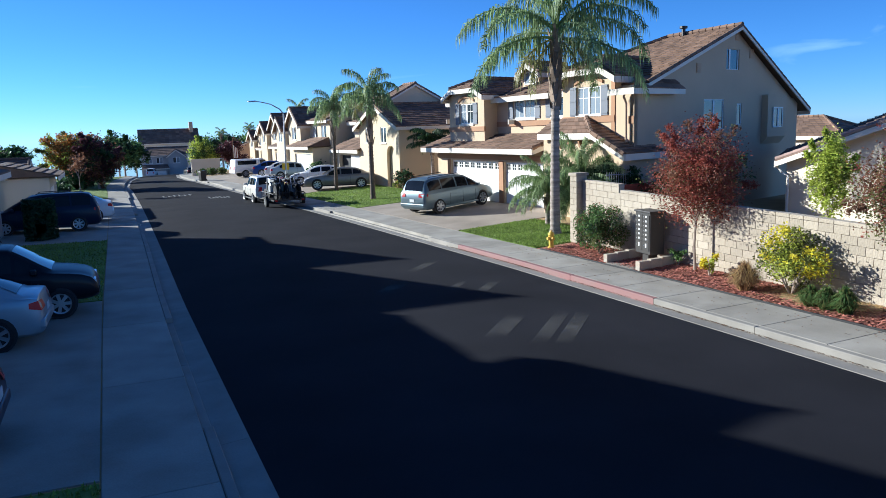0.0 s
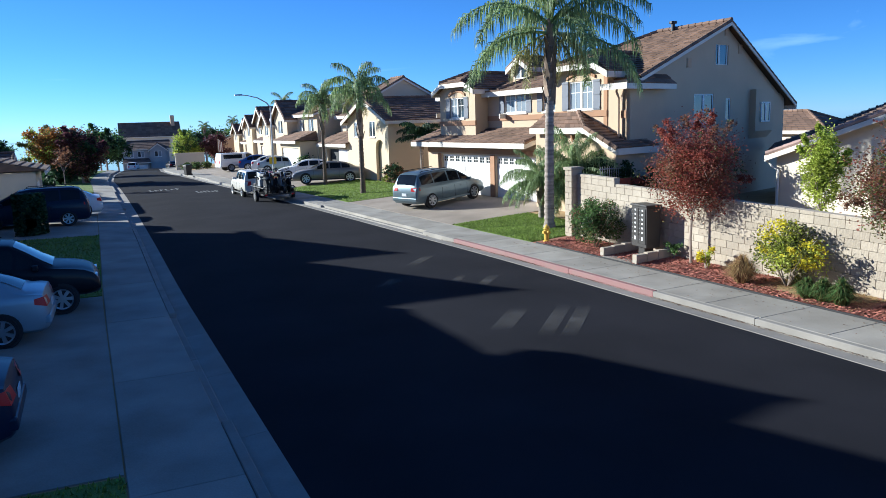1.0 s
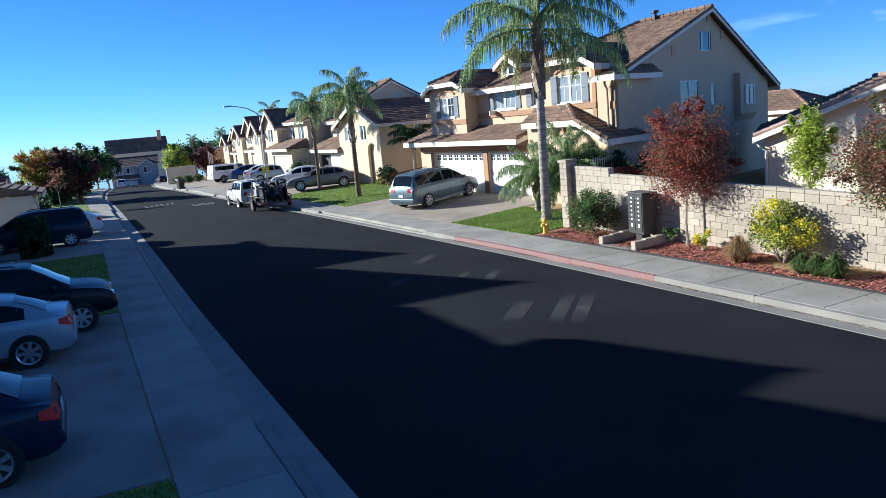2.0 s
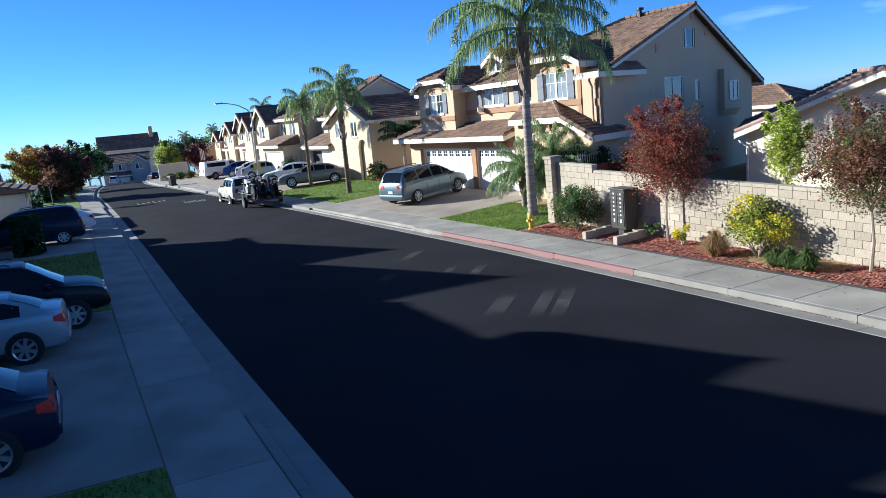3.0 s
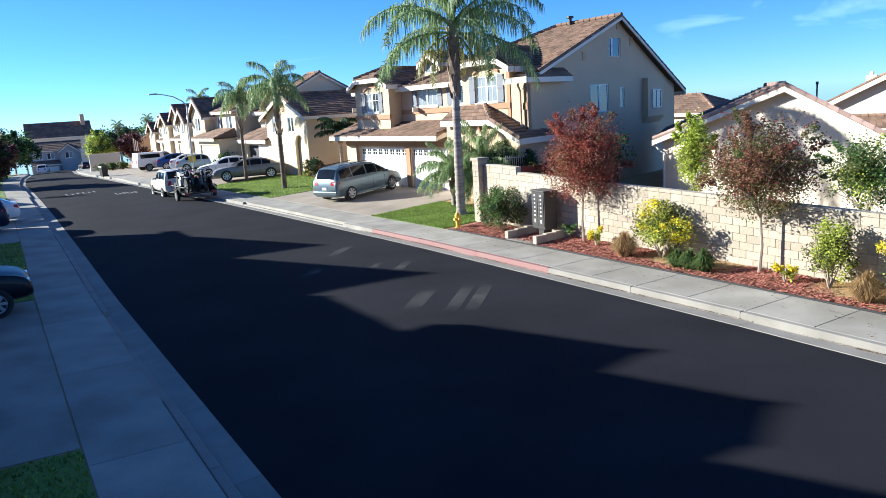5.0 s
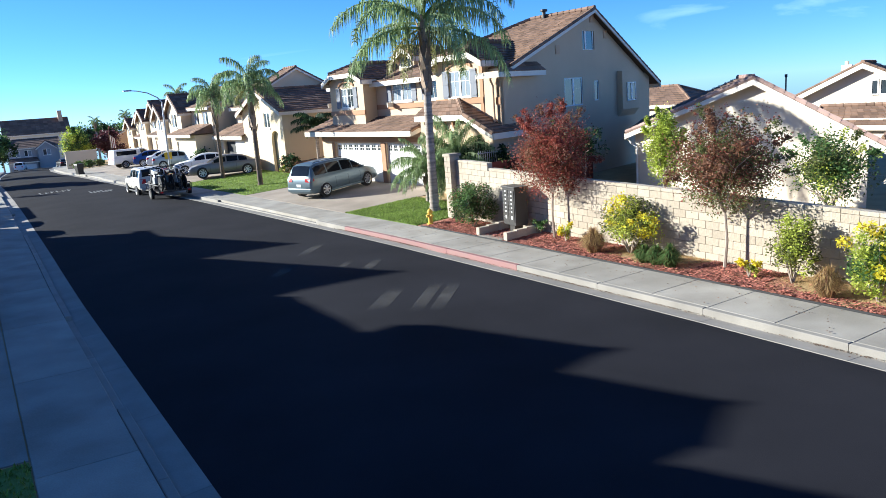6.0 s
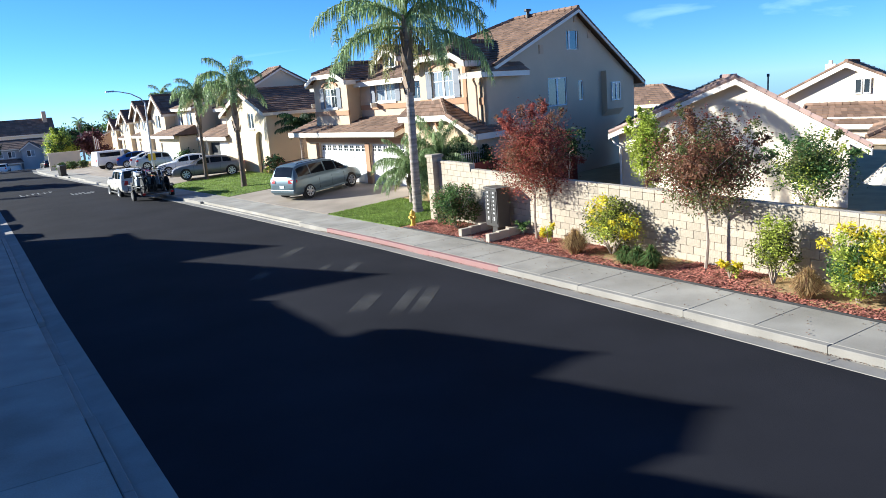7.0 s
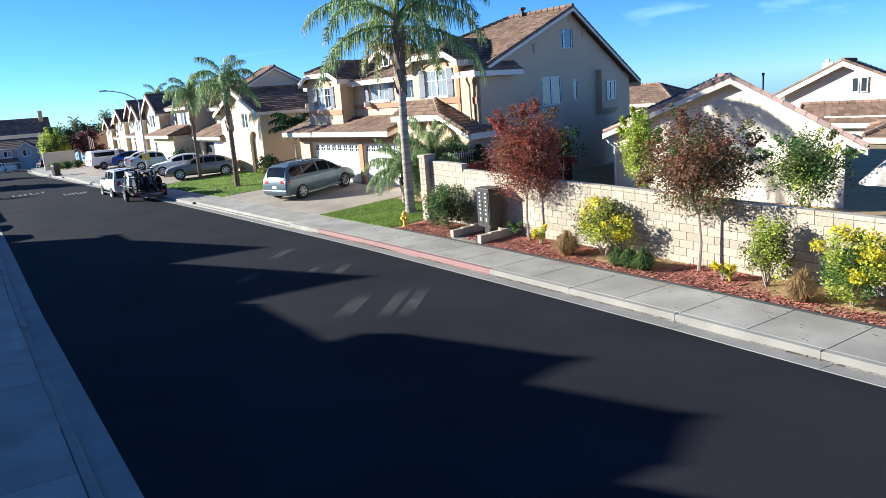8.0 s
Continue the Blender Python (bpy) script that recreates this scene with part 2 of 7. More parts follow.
    def mesh(self, name, material, smooth=False):
        me = bpy.data.meshes.new(name)
        me.from_pydata(self.v, [], self.f)
        me.materials.append(material)
        if smooth:
            me.polygons.foreach_set("use_smooth", [True] * len(me.polygons))
        me.update()
        if smooth:
            me.set_sharp_from_angle(angle=radians(38))
        return me


def part(name, b, material, parent=None, label="", smooth=False):
    """One mesh object under a thing or under a part."""
    ob = new(name, b if isinstance(b, bpy.types.Mesh) else b.mesh(name, material, smooth))
    ob.parent = parent
    return tagged(ob, label)


def pieces(name, b, material, parent, label=""):
    """Welds what touches, and makes each separate piece a part of its own."""
    key, ids, vs = {}, [], []
    for p in b.v:
        k = tuple(round(c, 4) for c in p)
        if k not in key:
            key[k] = len(vs)
            vs.append(p)
        ids.append(key[k])
    root = list(range(len(vs)))

    def find(i):
        while root[i] != i:
            root[i] = root[root[i]]
            i = root[i]
        return i

    faces = []
    for q in b.f:
        g = []
        for i in q:
            if ids[i] not in g:
                g.append(ids[i])
        if len(g) > 2:
            faces.append(tuple(g))
            for i in g[1:]:
                root[find(i)] = find(g[0])
    groups = {}
    for g in faces:
        groups.setdefault(find(g[0]), []).append(g)
    for fs in groups.values():
        used = sorted({i for g in fs for i in g})
        at = {i: k for k, i in enumerate(used)}
        p = Build()
        p.v, p.f = [vs[i] for i in used], [tuple(at[i] for i in g) for g in fs]
        part(name, p, material, parent, label)


def thing(name, label, category, group="", kind="", at=None):
    ob = new(name)
    ob.empty_display_size = 0.2
    if at is not None:
        ob.matrix_basis = at
    return tagged(ob, label, category, group, kind)


def bevelled(ob, w=0.02, seg=2):
    m = ob.modifiers.new("edge", "BEVEL")
    m.width, m.segments, m.limit_method = w, seg, "ANGLE"
    return ob

# ---- ground, road, kerbs and pavements ----
def lerp_line(rows, y):
    for (x0, y0), (x1, y1) in zip(rows, rows[1:]):
        if y <= y1:
            return x0 + (x1 - x0) * (y - y0) / (y1 - y0)
    return rows[-1][0]


LEFT_EDGE = [(1.32, -14), (1.32, 8), (1.32, 20), (1.45, 30), (1.56, 42), (1.62, 54), (1.60, 66), (1.5, 75), (2.2, 90), (3.5, 105), (5.0, 125), (6.0, 150), (6.0, 180)]
RIGHT_EDGE = [(10.95, -14), (11.05, 5), (11.10, 8), (11.02, 14), (10.92, 20), (10.70, 25), (10.30, 34), (9.95, 41), (9.3, 51), (8.4, 63), (7.8, 75), (7.3, 84), (7.4, 95), (8.5, 110), (11.0, 130), (14.0, 150), (15.0, 180)]


def left_x(y):
    return lerp_line(LEFT_EDGE, y)


def right_x(y):
    return lerp_line(RIGHT_EDGE, y)


def dip(y):
    """The street runs downhill beyond its middle; the drop fits the camera's view."""
    q = max(0.0, y - 60.0)
    return -0.000345 * q * q if q < 110 else -4.17 - 0.076 * (q - 110)


def rise(x, y):
    """Height of the ground: the lots behind the pavements climb gently, and the land falls away behind the houses to
    stay hidden from the camera.
    """
    r, l = x - (right_x(y) + 2.15), (left_x(y) - 1.9) - x
    if r > 0:
        return 0.14 + 0.30 * min(r, 5.5) / 5.5 - 0.10 * max(r - 30, 0) + dip(y)
    if l > 0:
        return 0.14 + 0.16 * min(l, 8) / 8 + dip(y)
    return -0.12 + dip(y)


b = Build()
ys = [-400, -120, -40, -14] + [-14 + 2.0 * i for i in range(1, 62)] + [115, 122, 130, 140, 150, 160, 170, 185, 220, 400, 1200, 3500]
offs = [-3500, -900, -300, -100, -50, -25, -12, -8, -4, -2, -1.0, -0.02]
nx = 0
for y in ys:
    l, r = left_x(min(max(y, -14), 170)) - 1.9, right_x(min(max(y, -14), 170)) + 2.15
    xs = [l + o for o in offs] + [l + 0.4, (l + r) / 2, r - 0.4] + [r - o for o in reversed(offs)]
    nx = len(xs)
    b.v += [(x, y, rise(x, min(max(y, -14), 170)) + dip(y) - dip(min(max(y, -14), 170))) for x in xs]
for i in range(len(ys) - 1):
    for j in range(nx - 1):
        k = i * nx + j
        b.f.append((k, k + 1, k + 1 + nx, k + nx))
ground = tagged(part("ground", b, SOIL), "bare dry soil of the lots along the street", "ground", kind="structure")

# asphalt: crowned, in short lengths
b = Build()
cols = [0, 0.12, 0.3, 0.5, 0.7, 0.88, 1]
yr = [-14 + 1.5 * i for i in range(124)]
for y in yr:
    l, r = left_x(y), right_x(y)
    b.v += [(l + (r - l) * c, y, 0.10 * (1 - (2 * c - 1) ** 2) + dip(y)) for c in cols]
for i in range(len(yr) - 1):
    for j in range(6):
        k = i * 7 + j
        b.f.append((k, k + 1, k + 8, k + 7))
road = tagged(part("road", b, ASPHALT, smooth=True), "dark freshly sealed asphalt street with painted patches of reflected sun", "road", kind="structure")


def band(fx0, fx1, z0, z1, y0, y1, step, gap=0.012, under=0.25, edge=0.012):
    """Lengths of kerb, gutter or slab between two edge curves: one mesh for each."""
    out = []
    n = max(1, round((y1 - y0) / step))
    for i in range(n):
        a, c = y0 + (y1 - y0) * i / n + gap / 2, y0 + (y1 - y0) * (i + 1) / n - gap / 2
        q = [(fx0(a), a), (fx1(a), a), (fx1(c), c), (fx0(c), c)]
        h = [z0, z1, z1, z0]
        b = Build()
        ins = [(fx0(a) + edge, a + edge), (fx1(a) - edge, a + edge), (fx1(c) - edge, c - edge), (fx0(c) + edge, c - edge)]
        h = [z + dip(y) for (x, y), z in zip(q, h)]
        b.v = [(x, y, z - under) for (x, y), z in zip(q, h)] + [(x, y, z - edge) for (x, y), z in zip(q, h)] + [(x, y, z) for (x, y), z in zip(ins, h)]
        b.f = [(0, 1, 5, 4), (1, 2, 6, 5), (2, 3, 7, 6), (3, 0, 4, 7), (4, 5, 9, 8), (5, 6, 10, 9), (6, 7, 11, 10), (7, 4, 8, 11), (8, 9, 10, 11)]
        out.append(b)
    return out


def off(fn, d):
    return lambda y: fn(y) + d


pav_r = thing("pavement_right", "pale concrete pavement in jointed panels beside a block wall", "pavement", kind="structure")
pav_l = thing("pavement_left", "pale concrete pavement in jointed panels along the driveways", "pavement", kind="structure")
kerb_r = thing("kerb_right", "concrete kerb and gutter, a stretch painted faded red", "kerb", kind="structure")
kerb_l = thing("kerb_left", "concrete kerb and gutter dropped at the driveways", "kerb", kind="structure")


def kerb_run(side, y0, y1, low, material):
    s = 1 if side == "r" else -1
    fn, par = (right_x, kerb_r) if side == "r" else (left_x, kerb_l)
    top = 0.03 if low else 0.14
    for b in band(off(fn, s * 0.45) if s > 0 else off(fn, -0.60), off(fn, 0.60) if s > 0 else off(fn, -0.45), top if s > 0 else top + 0.005, top + 0.005 if s > 0 else top, y0, y1, 3.0, edge=0.014):
        part("kerb_stone", b, material, par)


def gutter_run(side, y0, y1):
    s = 1 if side == "r" else -1
    fn, par = (right_x, kerb_r) if side == "r" else (left_x, kerb_l)
    for b in band(off(fn, 0.0) if s > 0 else off(fn, -0.45), off(fn, 0.45) if s > 0 else off(fn, 0.0), 0.012 if s > 0 else -0.02, -0.02 if s > 0 else 0.012, y0, y1, 3.0, gap=0.006, edge=0.004):
        part("gutter_pan", b, KERB, par)


for y0, y1, low, m in ((-14, 13.35, False, KERB), (13.35, 23.7, False, REDPAINT), (23.7, 26.2, False, KERB), (26.2, 38.4, True, KERB), (38.4, 52, False, KERB), (52, 58, True, KERB), (58, 66, False, KERB), (66, 73, True, KERB), (73, 112, False, KERB)):
    kerb_run("r", y0, y1, low, m)
for y0, y1, low in ((-14, 10.4, False), (10.4, 17.7, True), (17.7, 35.0, False), (35.0, 45, True), (45, 50.5, False), (50.5, 58, True), (58, 112, False)):
    kerb_run("l", y0, y1, low, KERB)
gutter_run("r", -14, 112)
gutter_run("l", -14, 112)
for b in band(off(right_x, 0.61), off(right_x, 2.15), 0.142, 0.16, -14, 112, 1.52, edge=0.007):
    part("pavement_panel", b, CONCRETE, pav_r)
for b in band(off(left_x, -1.95), off(left_x, -0.61), 0.16, 0.142, -14, 112, 4.56):
    part("pavement_panel", b, CONCRETE, pav_l)


def sheet(name, label, fx0, fx1, y0, y1, lift, material, step=0.8, nx=5, thick=0.06, cat="driveway", follow=None):
    """A slab or lawn lying on the rising ground."""
    b = Build()
    n = max(2, round((y1 - y0) / step))
    for i in range(n + 1):
        y = y0 + (y1 - y0) * i / n
        for j in range(nx + 1):
            x = fx0(y) + (fx1(y) - fx0(y)) * j / nx
            b.v.append((x, y, max(rise(x, y), 0.14 + dip(y)) + lift))
    for i in range(n):
        for j in range(nx):
            k = i * (nx + 1) + j
            b.f.append((k, k + 1, k + nx + 2, k + nx + 1))
    m = len(b.v)
    rim = [j for j in range(nx + 1)] + [(i + 1) * (nx + 1) - 1 + 0 for i in range(1, n + 1)] + [n * (nx + 1) + j for j in reversed(range(nx))] + [i * (nx + 1) for i in reversed(range(1, n))]
    b.v += [(b.v[i][0], b.v[i][1], b.v[i][2] - thick) for i in rim]
    for i in range(len(rim)):
        a, c = i, (i + 1) % len(rim)
        b.f.append((rim[c], rim[a], m + a, m + c))
    return tagged(part(name, b, material, smooth=False), label, cat, kind="structure")


def blades(name, label, fx0, fx1, y0, y1, count, seed, h=0.06, parent=None):
    """Short upright blades over a lawn."""
    rnd = random.Random(seed)
    b = Build()
    for _ in range(count):
        y = rnd.uniform(y0, y1)
        x = rnd.uniform(fx0(y), fx1(y))
        z = max(rise(x, y), 0.14 + dip(y)) + 0.025
        a, w, t = rnd.uniform(0, 6.3), rnd.uniform(0.012, 0.03), rnd.uniform(0.5, 1.2) * h
        dx, dy = math.cos(a) * w, math.sin(a) * w
        lx, ly = rnd.uniform(-0.03, 0.03), rnd.uniform(-0.03, 0.03)
        b.add([(x - dx, y - dy, z), (x + dx, y + dy, z), (x + lx, y + ly, z + t)], [(0, 1, 2)])
    return tagged(part(name, b, BLADE, parent), label, "grass", kind="stuff")


const = lambda v: (lambda y: v)
back_r, back_l = off(right_x, 2.17), off(left_x, -1.97)
sheet("driveway_right", "broad pale concrete driveway with a parked minivan", back_r, const(19.4), 27.0, 38.7, 0.022, DRIVE)
sheet("driveway_right_far", "concrete driveway with parked cars", back_r, const(19.0), 50.7, 60.0, 0.022, DRIVE)
sheet("driveway_right_end", "concrete driveway with parked cars", back_r, const(18.0), 64.0, 87.0, 0.022, DRIVE)
sheet("driveway_left", "shaded concrete driveway with three parked cars", const(-9.0), back_l, 9.2, 20.6, 0.022, CONCRETE)
sheet("driveway_left_far", "shaded concrete driveway with a dark minivan", const(-8.0), back_l, 33.6, 46.0, 0.022, CONCRETE)
sheet("lawn_by_palm", "green clipped lawn patch beside the driveway", back_r, const(16.4), 21.3, 26.9, 0.03, GRASS, nx=8, cat="lawn")
sheet("lawn_far", "green clipped lawn with two palms", back_r, const(17.6), 38.8, 50.6, 0.03, GRASS, nx=8, cat="lawn")
sheet("lawn_left", "shaded green lawn strip between driveways", const(-9.0), back_l, 20.7, 33.5, 0.03, GRASS, nx=8, cat="lawn")
sheet("lawn_left_near", "shaded dark green lawn beside the driveway", const(-9.0), back_l, -14, 9.1, 0.03, GRASS, nx=8, cat="lawn")
sheet("lawn_left_corner", "sunlit green corner lawn", const(-8.0), back_l, 46.1, 50.4, 0.03, GRASS, nx=8, cat="lawn")
sheet("lawn_left_end", "dull green lawn strip along the far shaded lots", const(-9.0), back_l, 58.6, 111, 0.03, GRASS, nx=5, cat="lawn")
sheet("lawn_right_end", "green lawn strip between driveways", back_r, const(17.5), 60.1, 63.9, 0.03, GRASS, nx=8, cat="lawn")
blades("grass_by_palm", "short green lawn grass", back_r, const(16.4), 21.3, 26.9, 16000, 1)
blades("grass_far", "short green lawn grass", back_r, const(17.6), 38.8, 50.6, 16000, 2)
blades("grass_left", "short shaded lawn grass", const(-7.0), back_l, 20.7, 33.5, 12000, 3)
blades("grass_left_near", "short shaded lawn grass", const(-5.0), back_l, -2, 9.1, 14000, 4)
bed = sheet("planting_bed", "planting bed of reddish bark mulch below the wall", back_r, const(14.75), -14, 21.2, 0.025, MULCH, step=0.4, nx=10, cat="planting bed")

for i, (y0, y1) in enumerate(((3.6, 7.4), (9.4, 12.3))):
    ym = (y0 + y1) / 2
    sheet("bare_soil", "dry tan soil showing through the bark mulch", lambda y: 14.7 - 1.25 * max(0.04, 1 - ((y - ym) / (y1 - ym)) ** 2) - 0.10 * math.sin(5 * y), const(14.71), y0, y1, 0.036, SOIL, step=0.15, nx=6, thick=0.02, cat="soil")

edging = thing("bed_edging", "thin dark edging strip between mulch and pavement", "edging", kind="structure")
for b in band(off(right_x, 2.155), off(right_x, 2.19), 0.20, 0.20, -10, 21.0, 2.4, gap=0.004, edge=0.006):
    part("strip", b, BLACKPLASTIC, edging)

# ---- garden wall of split-face block ----
WALL_X, BL, BH = 14.72, 0.405, 0.203


# level courses are tilted along y to fit the camera's view
def wall_tilt(y):
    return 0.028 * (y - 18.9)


wall = thing("wall_garden", "tan split-face concrete block garden wall, stepped along its top", "wall", kind="structure")
b = Build()
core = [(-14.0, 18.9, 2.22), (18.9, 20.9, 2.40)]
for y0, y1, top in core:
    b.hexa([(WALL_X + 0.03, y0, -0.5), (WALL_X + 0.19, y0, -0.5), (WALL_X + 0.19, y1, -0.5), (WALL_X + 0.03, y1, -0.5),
            (WALL_X + 0.03, y0, top + wall_tilt(y0) - 0.02), (WALL_X + 0.19, y0, top + wall_tilt(y0) - 0.02), (WALL_X + 0.19, y1, top + wall_tilt(y1) - 0.02), (WALL_X + 0.03, y1, top + wall_tilt(y1) - 0.02)])
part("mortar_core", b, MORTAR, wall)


def block_mesh(name, l, h, depth, seed):
    """A rough-faced block with worn edges, slightly uneven in front."""
    rnd = random.Random(seed)
    g, e = 0.003, 0.006
    b = Build()
    y0, y1, z0, z1 = g, l - g, g, h - g
    b.v = [(depth, y0, z0), (depth, y1, z0), (depth, y1, z1), (depth, y0, z1), (e, y0, z0), (e, y1, z0), (e, y1, z1), (e, y0, z1)]
    b.v += [(-rnd.uniform(0, 0.004), y0 + e, z0 + e), (-rnd.uniform(0, 0.004), y1 - e, z0 + e), (-rnd.uniform(0, 0.004), y1 - e, z1 - e), (-rnd.uniform(0, 0.004), y0 + e, z1 - e)]
    b.f = [(0, 4, 5, 1), (1, 5, 6, 2), (2, 6, 7, 3), (3, 7, 4, 0), (4, 8, 9, 5), (5, 9, 10, 6), (6, 10, 11, 7), (7, 11, 8, 4), (8, 11, 10, 9), (0, 1, 2, 3)]
    return b.mesh(name, BLOCK)


BLOCKS = [block_mesh("block", BL, BH, 0.215, i) for i in range(5)]
HALVES = [block_mesh("half_block", BL / 2, BH, 0.215, 40 + i) for i in range(2)]
CAPS = [block_mesh("cap_block", BL, 0.10, 0.225, 80 + i) for i in range(2)]
rnd = random.Random(7)
near_blocks, rest = 0, Build()
for y0, y1, top in core:
    rows = 12
    for r in range(rows):
        z = top - (r + 1) * BH - 0.10
        y = y0 + (BL / 2 if r % 2 else 0.0) - (BL if r % 2 else 0)
        while y < y1 - 0.05:
            l = BL
            if y < y0:
                y, l = y0, BL / 2
            elif y + BL > y1 + 0.01:
                l = BL / 2
            me = rnd.choice(BLOCKS if l == BL else HALVES)
            zz = z + wall_tilt(y)
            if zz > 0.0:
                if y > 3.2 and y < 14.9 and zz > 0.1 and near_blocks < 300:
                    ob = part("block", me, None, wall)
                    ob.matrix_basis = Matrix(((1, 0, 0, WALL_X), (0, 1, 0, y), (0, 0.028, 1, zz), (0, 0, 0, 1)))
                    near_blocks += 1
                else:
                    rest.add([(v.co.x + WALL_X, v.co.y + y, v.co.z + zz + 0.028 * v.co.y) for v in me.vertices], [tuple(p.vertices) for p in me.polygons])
            y += l
    y = y0
    while y < y1 - 0.1:
        me = rnd.choice(CAPS)
        rest.add([(v.co.x + WALL_X - 0.005, v.co.y + y, v.co.z + top - 0.10 + wall_tilt(y) + 0.028 * v.co.y) for v in me.vertices], [tuple(p.vertices) for p in me.polygons])
        y += BL
tagged(part("block_courses", rest, BLOCK, wall), kind="stuff")
pier = thing("wall_pier", "square split-face block pier with a flat cap at the wall's end", "pier", kind="structure")
for r in range(13):
    for k, (dx, dy) in enumerate(((0, 0), (0, BL / 2))):
        ob = part("pier_block", HALVES[(r + k) % 2] if r % 2 == 0 else BLOCKS[r % 5], None, pier)
        if r % 2:
            if k:
                ob.location = (14.50, 20.95, -0.05 + r * BH)
                ob.scale = (2.0, 1.0, 1.0)
            else:
                bpy.data.objects.remove(ob)
        else:
            ob.location = (14.50, 20.95 + dy, -0.05 + r * BH)
            ob.scale = (2.0, 1.0, 1.0)
b = Build().chamfer(14.46, 14.98, 20.91, 21.40, 2.58, 2.68, 0.02)
part("pier_cap", b, BLOCK, pier)

# ---- houses ----
def tiles(b, quad, size=0.34, lift=0.062, seed=1, cut=None):
    """Courses of flat roof tiles over a plane: eave left, eave right, ridge right, ridge left. Each is a plate of its own, its lower edge proud."""
    rnd = random.Random(seed)
    e0, e1, r1, r0 = [Vector(p) for p in quad]
    rows = max(2, round(((r0 + r1) / 2 - (e0 + e1) / 2).length / size))
    nrm = ((e1 - e0) if (e1 - e0).length > 0.1 else (r1 - r0)).cross(((r0 + r1) / 2 - (e0 + e1) / 2)).normalized()
    for i in range(rows):
        t0, t1 = i / rows - (0.12 / rows), (i + 1) / rows
        a0, a1, c0, c1 = e0.lerp(r0, t0), e1.lerp(r1, t0), e0.lerp(r0, t1), e1.lerp(r1, t1)
        n = max(1, round((a1 - a0).length / size))
        for j in range(n):
            u0, u1 = (j + 0.02) / n, (j + 0.98) / n
            h = lift * rnd.uniform(0.8, 1.25)
            p, q, s, w = a0.lerp(a1, u0), a0.lerp(a1, u1), c0.lerp(c1, u1), c0.lerp(c1, u0)
            b.add([p + nrm * h, q + nrm * h, s + nrm * 0.012, w + nrm * 0.012, p - nrm * 0.01, q - nrm * 0.01], [(0, 1, 2, 3), (4, 5, 1, 0)])


def ridge(b, p, q, r=0.13, step=0.4):
    """A row of half-round cap tiles along a ridge, hip or rake."""
    p, q = Vector(p), Vector(q)
    n = max(1, round((q - p).length / step))
    for i in range(n):
        a, c = p.lerp(q, i / n), p.lerp(q, (i + 1.08) / n)
        b.tube([a, c], [r, r * 0.82], 6)


def panel(b, s0, s1, z0, z1, d, t, holes=()):
    """A wall from s0 to s1 with openings through it, t thick, its face at depth d."""
    cuts = sorted({s0, s1, *[v for h in holes for v in h[:2]]})
    for a, c in zip(cuts, cuts[1:]):
        hs = sorted([h for h in holes if h[0] <= a + 1e-6 and h[1] >= c - 1e-6], key=lambda h: h[2])
        z = z0
        for h in hs:
            if h[2] > z + 1e-4:
                b.box(a, c, d, d + t, z, h[2])
            z = h[3]
        if z < z1 - 1e-4:
            b.box(a, c, d, d + t, z, z1)


